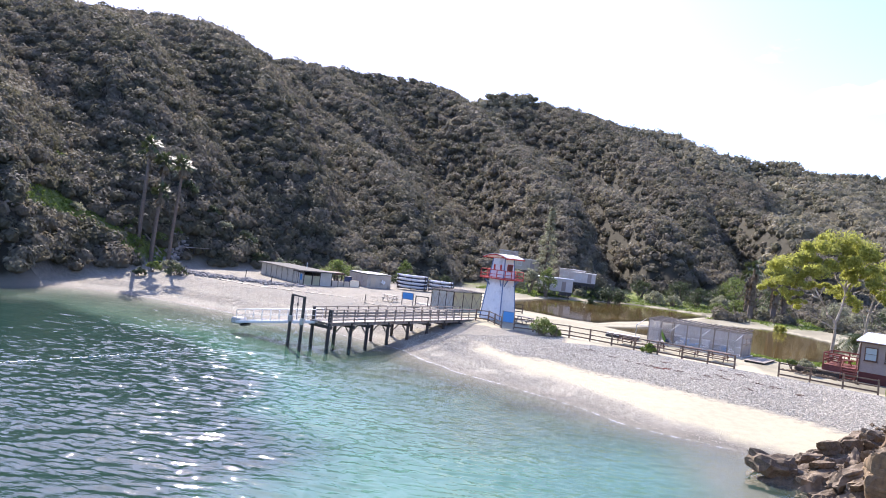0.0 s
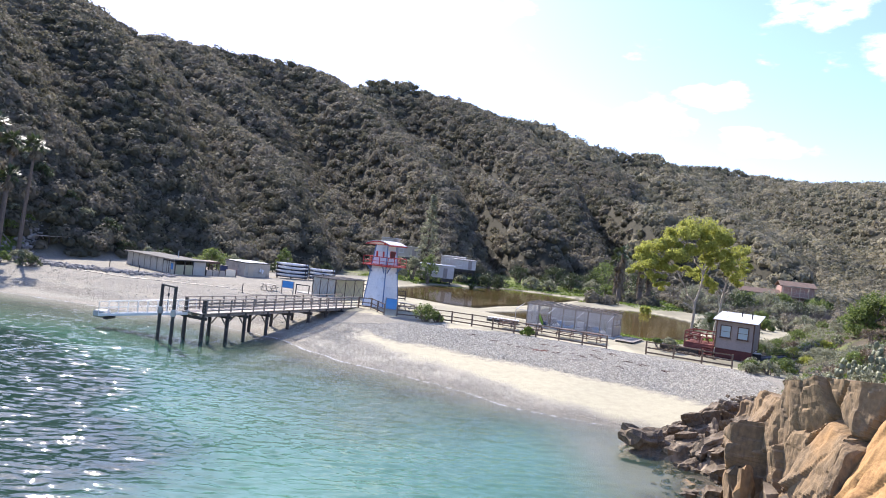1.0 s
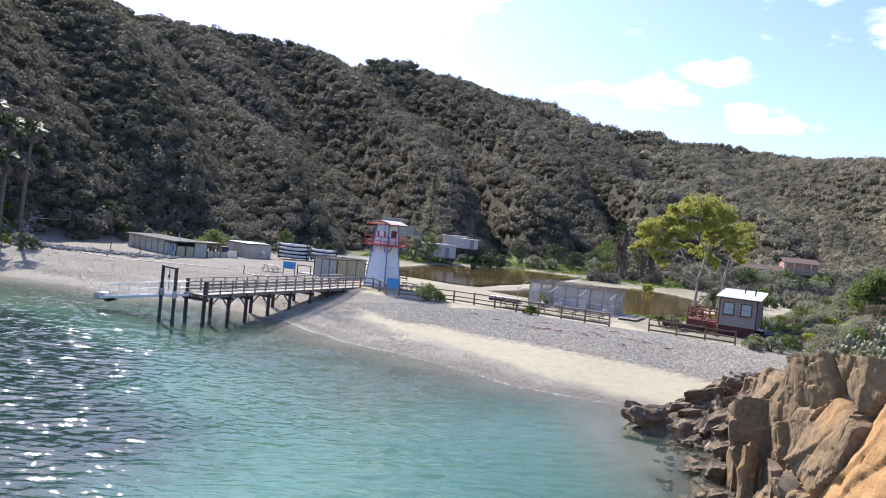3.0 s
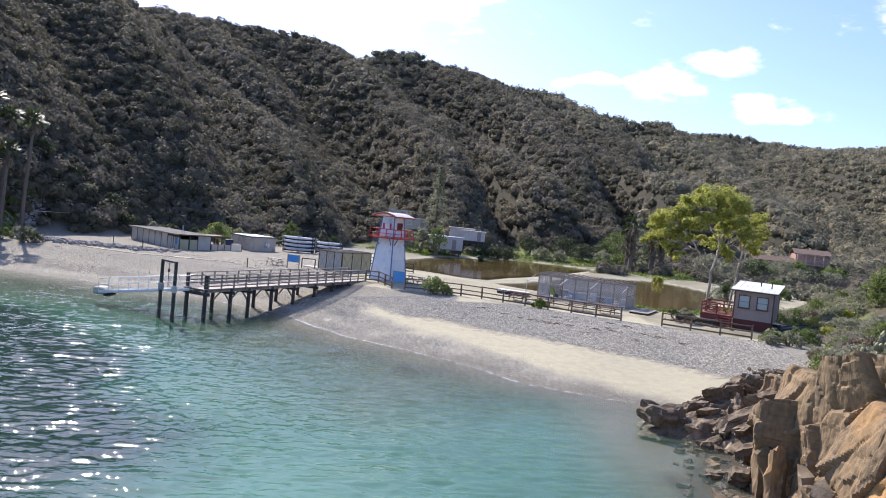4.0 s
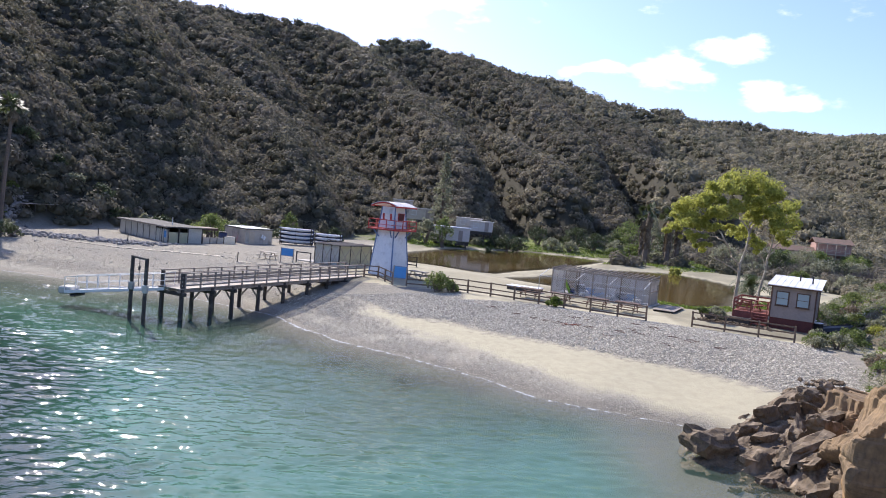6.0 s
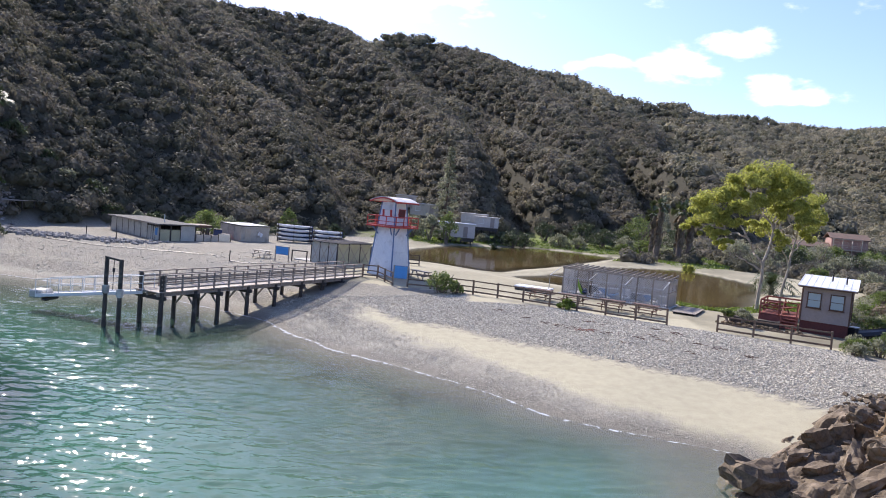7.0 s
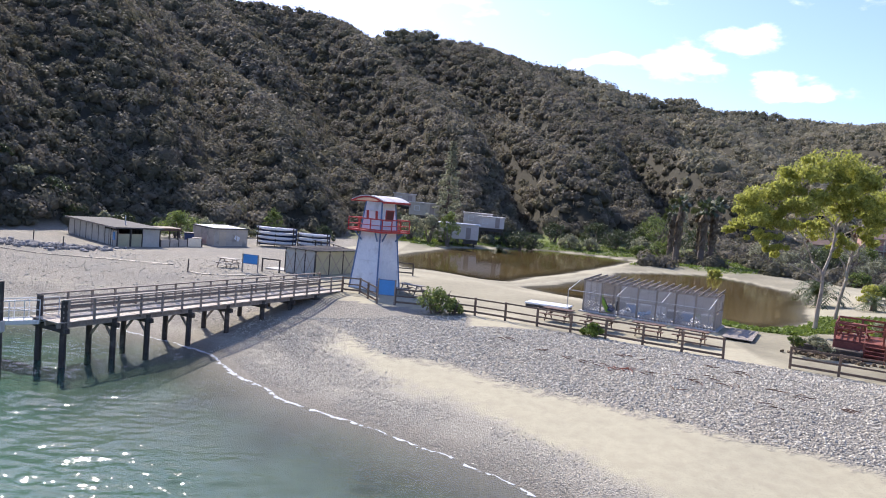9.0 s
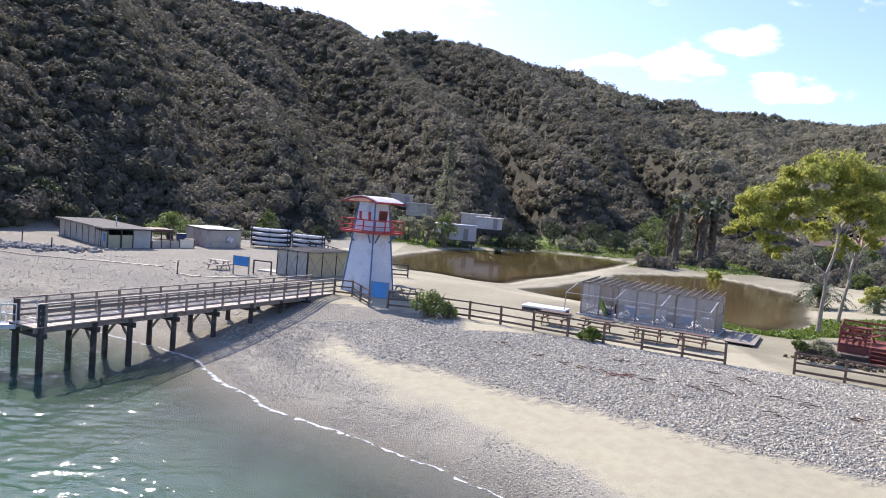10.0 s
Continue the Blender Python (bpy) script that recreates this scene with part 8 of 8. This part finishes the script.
kelp(6.3, 53.1, 9, 0.4, 1, kelp_red, "heap of red-brown kelp stranded on the shingle")
for i, (x, y) in enumerate(((4.2, 54.6), (4.9, 54.2), (5.5, 53.7), (7.6, 52.8), (8.7, 52.6), (9.5, 51.8), (10.3, 52.4), (11.2, 51.4), (12.6, 51.2), (13.8, 50.6), (8.0, 54.6), (6.8, 55.4), (10.9, 54.0), (12.2, 53.4),
                            (9.0, 50.4), (14.9, 49.6), (3.0, 55.6), (1.2, 57.4), (11.9, 49.2))):
    kelp(x, y, 2 + i % 2, 0.2, 10 + i, kelp_mat, "dark dried kelp strands on the shingle")


def float_line():
    t = thing("float_line", Matrix(), "line of small white floats marking the swimming area", "float line")
    pts = [(-30.5, 27.5), (-28.1, 33.2), (-26.3, 37.3), (-24.4, 43.6)]
    bm = fresh()
    tube(bm, [Vector((*p, 0.02)) for p in pts], [0.015] * 4, 5)
    part("rope", bm, pipe_white, t)
    bm = fresh()
    bmesh.ops.create_icosphere(bm, subdivisions=2, radius=0.05)
    bmesh.ops.scale(bm, vec=(1.6, 1, 1), verts=bm.verts[:])
    me = bpy.data.meshes.new("float")
    bm.to_mesh(me)
    bm.free()
    me.materials.append(kayak_white)
    for i in range(30):
        x, y, a = along(pts, 0.56 * i)
        shared("float", me, t, Matrix.Translation((x, y, 0.03)) @ Matrix.Rotation(a, 4, 'Z'))
    return t


float_line()


def stake(x, y, h, label):
    t = thing("stake", Matrix.Translation(gxyz(x, y)), label, "post")
    part("post", beam(fresh(), (0, 0, -0.4), (0.03, 0, h), 0.08, bevel=0.008), wood_dark, t)
    part("cap", box(fresh(), (0.11, 0.11, 0.04), (0.03, 0, h), bevel=0.01), wood_grey, t)
    return t


for x, y, h in ((-23.5, 72.9, 1.0), (-38.5, 80.0, 1.1), (-44.5, 84.5, 1.0)):
    stake(x, y, h, "thin dark stake standing on the shingle")


def cable_run(pts, label):
    t = thing("cable", Matrix(), label, "cable")
    part("line", tube(fresh(), [Vector((x, y, ground_z(x, y) + 0.05)) for x, y in pts], [0.035] * len(pts), 5), plastic_black, t)
    return t


cable_run([(-23.5, 72.9), (-22.0, 72.2), (-20.5, 72.2), (-19.0, 72.4), (-17.0, 72.6)], "dark pipe lying along the shingle")
cable_run([(-50, 80), (-44, 77.5), (-38, 76.0), (-31, 75.8), (-26, 75.5)], "dark hose lying along the back of the beach")


def log_terrace(az, r, length, seed):
    x, y = HX + r * math.sin(radians(az)), HY + r * math.cos(radians(az))
    t = thing("terrace_log", Matrix(), "weathered log holding a grassy terrace on the slope", "log", "terrace logs")
    g = random.Random(seed)
    a = math.pi / 2 - radians(az) - math.pi / 2 + g.uniform(-0.15, 0.15)
    d = Vector((math.cos(a), math.sin(a), 0)) * length / 2
    p, q = Vector((x, y, 0)) - d, Vector((x, y, 0)) + d
    p.z, q.z = ground_z(p.x, p.y) + 0.08, ground_z(q.x, q.y) + 0.08
    part("log", rod(fresh(), p, q, 0.09, 0.08, 8), wood_grey, t)
    for e in (p.lerp(q, 0.15), p.lerp(q, 0.85)):
        part("peg", rod(fresh(), e + Vector((0.05, -0.13, -0.6)), e + Vector((0.05, -0.13, 0.12)), 0.04, sides=6), wood_grey, t)
    return t


for i in range(6):
    log_terrace(-41.5 + 0.8 * i, 93 + 1.3 * (i % 4) + 0.6 * i, 2.6 + 0.4 * (i % 3), i)
for i in range(26):
    u = random.Random(900 + i)
    az_, r_ = u.uniform(-45, -35.5), u.uniform(84, 112)
    x, y = HX + r_ * math.sin(radians(az_)), HY + r_ * math.cos(radians(az_))
    shrub(x, y, u.uniform(0.7, 1.5), u.uniform(0.8, 1.8), (leaf_grey, leaf_dark, leaf_green)[i % 3], 900 + i, ("grey-green", "dark green", "mid-green")[i % 3] + " shrub among the grass of the terraced slope", 40, 0.11, group="shrubs on the terraces", stems=5)


for i in range(18):
    u = random.Random(1200 + i)
    x = -68 + 2.6 * i
    y = float(np.interp(x, (-68, -52, -40, -20), (94, 104, 110.5, 116))) + u.uniform(-1.2, 1.2)
    shrub(x, y, u.uniform(1.5, 2.3), u.uniform(1.6, 2.6), (leaf_dark, leaf_grey, leaf_dark)[i % 3], 1200 + i, ("dark green", "grey-green", "dark green")[i % 3] + " bush at the shaded foot of the hill", 40, 0.15, "bush", "bushes at the foot of the hill", stems=5, cat="bush")


def view_deck():
    t = thing("view_deck", pose(-57.0, 91.2, ground_z(-57, 91.2) + 0.55, rz=80), "low timber deck with bench rails behind the stone bank", "deck")
    for i in range(26):
        part("plank", box(fresh(), (0.2, 2.2, 0.05), (-2.6 + 0.21 * i, 0, 0), bevel=0.006), wood_deck, t)
    for x in (-2.6, -0.9, 0.9, 2.6):
        for y in (-1.0, 1.0):
            part("post", beam(fresh(), (x, y, -0.9), (x, y, 0.95 if y > 0 else 0), 0.1), wood_dark, t)
    for z in (0.5, 0.92):
        part("rail", beam(fresh(), (-2.7, 1.0, z), (2.7, 1.0, z), 0.05, 0.1), wood_dark, t)
    part("bench", box(fresh(), (4.6, 0.4, 0.06), (0, 0.7, 0.42), bevel=0.01), wood_dark, t)
    for x in (-2, 2):
        part("bench_leg", beam(fresh(), (x, 0.7, 0), (x, 0.7, 0.42), 0.08), wood_dark, t)
    return t


view_deck()


# grass tufts round the lagoon and on the bank
g = np.random.default_rng(31)
tx, ty = np.concatenate([-20 + 80 * g.random(9000), 14 + 24 * g.random(2500), -80 + 32 * g.random(9000)]), np.concatenate([118 + 40 * g.random(9000), 68 + 14 * g.random(2500), 62 + 40 * g.random(9000)])
tz, ta, tb = ground_height(tx, ty)
ok = (ta[:, 1] > 0.4) & (tz > POND_Z + 0.05)
tx, ty, tz = tx[ok], ty[ok], tz[ok]
v, f = clumps(np.stack([tx, ty, tz + 0.08], -1), np.full(len(tx), 0.3), 7, 0.16, 32, 0.5)
tagged(new("lagoon_grass", np_mesh("lagoon_grass", v, f, grass_mat)), "fresh green grass tufts on the lagoon bank", "grass", kind="stuff")
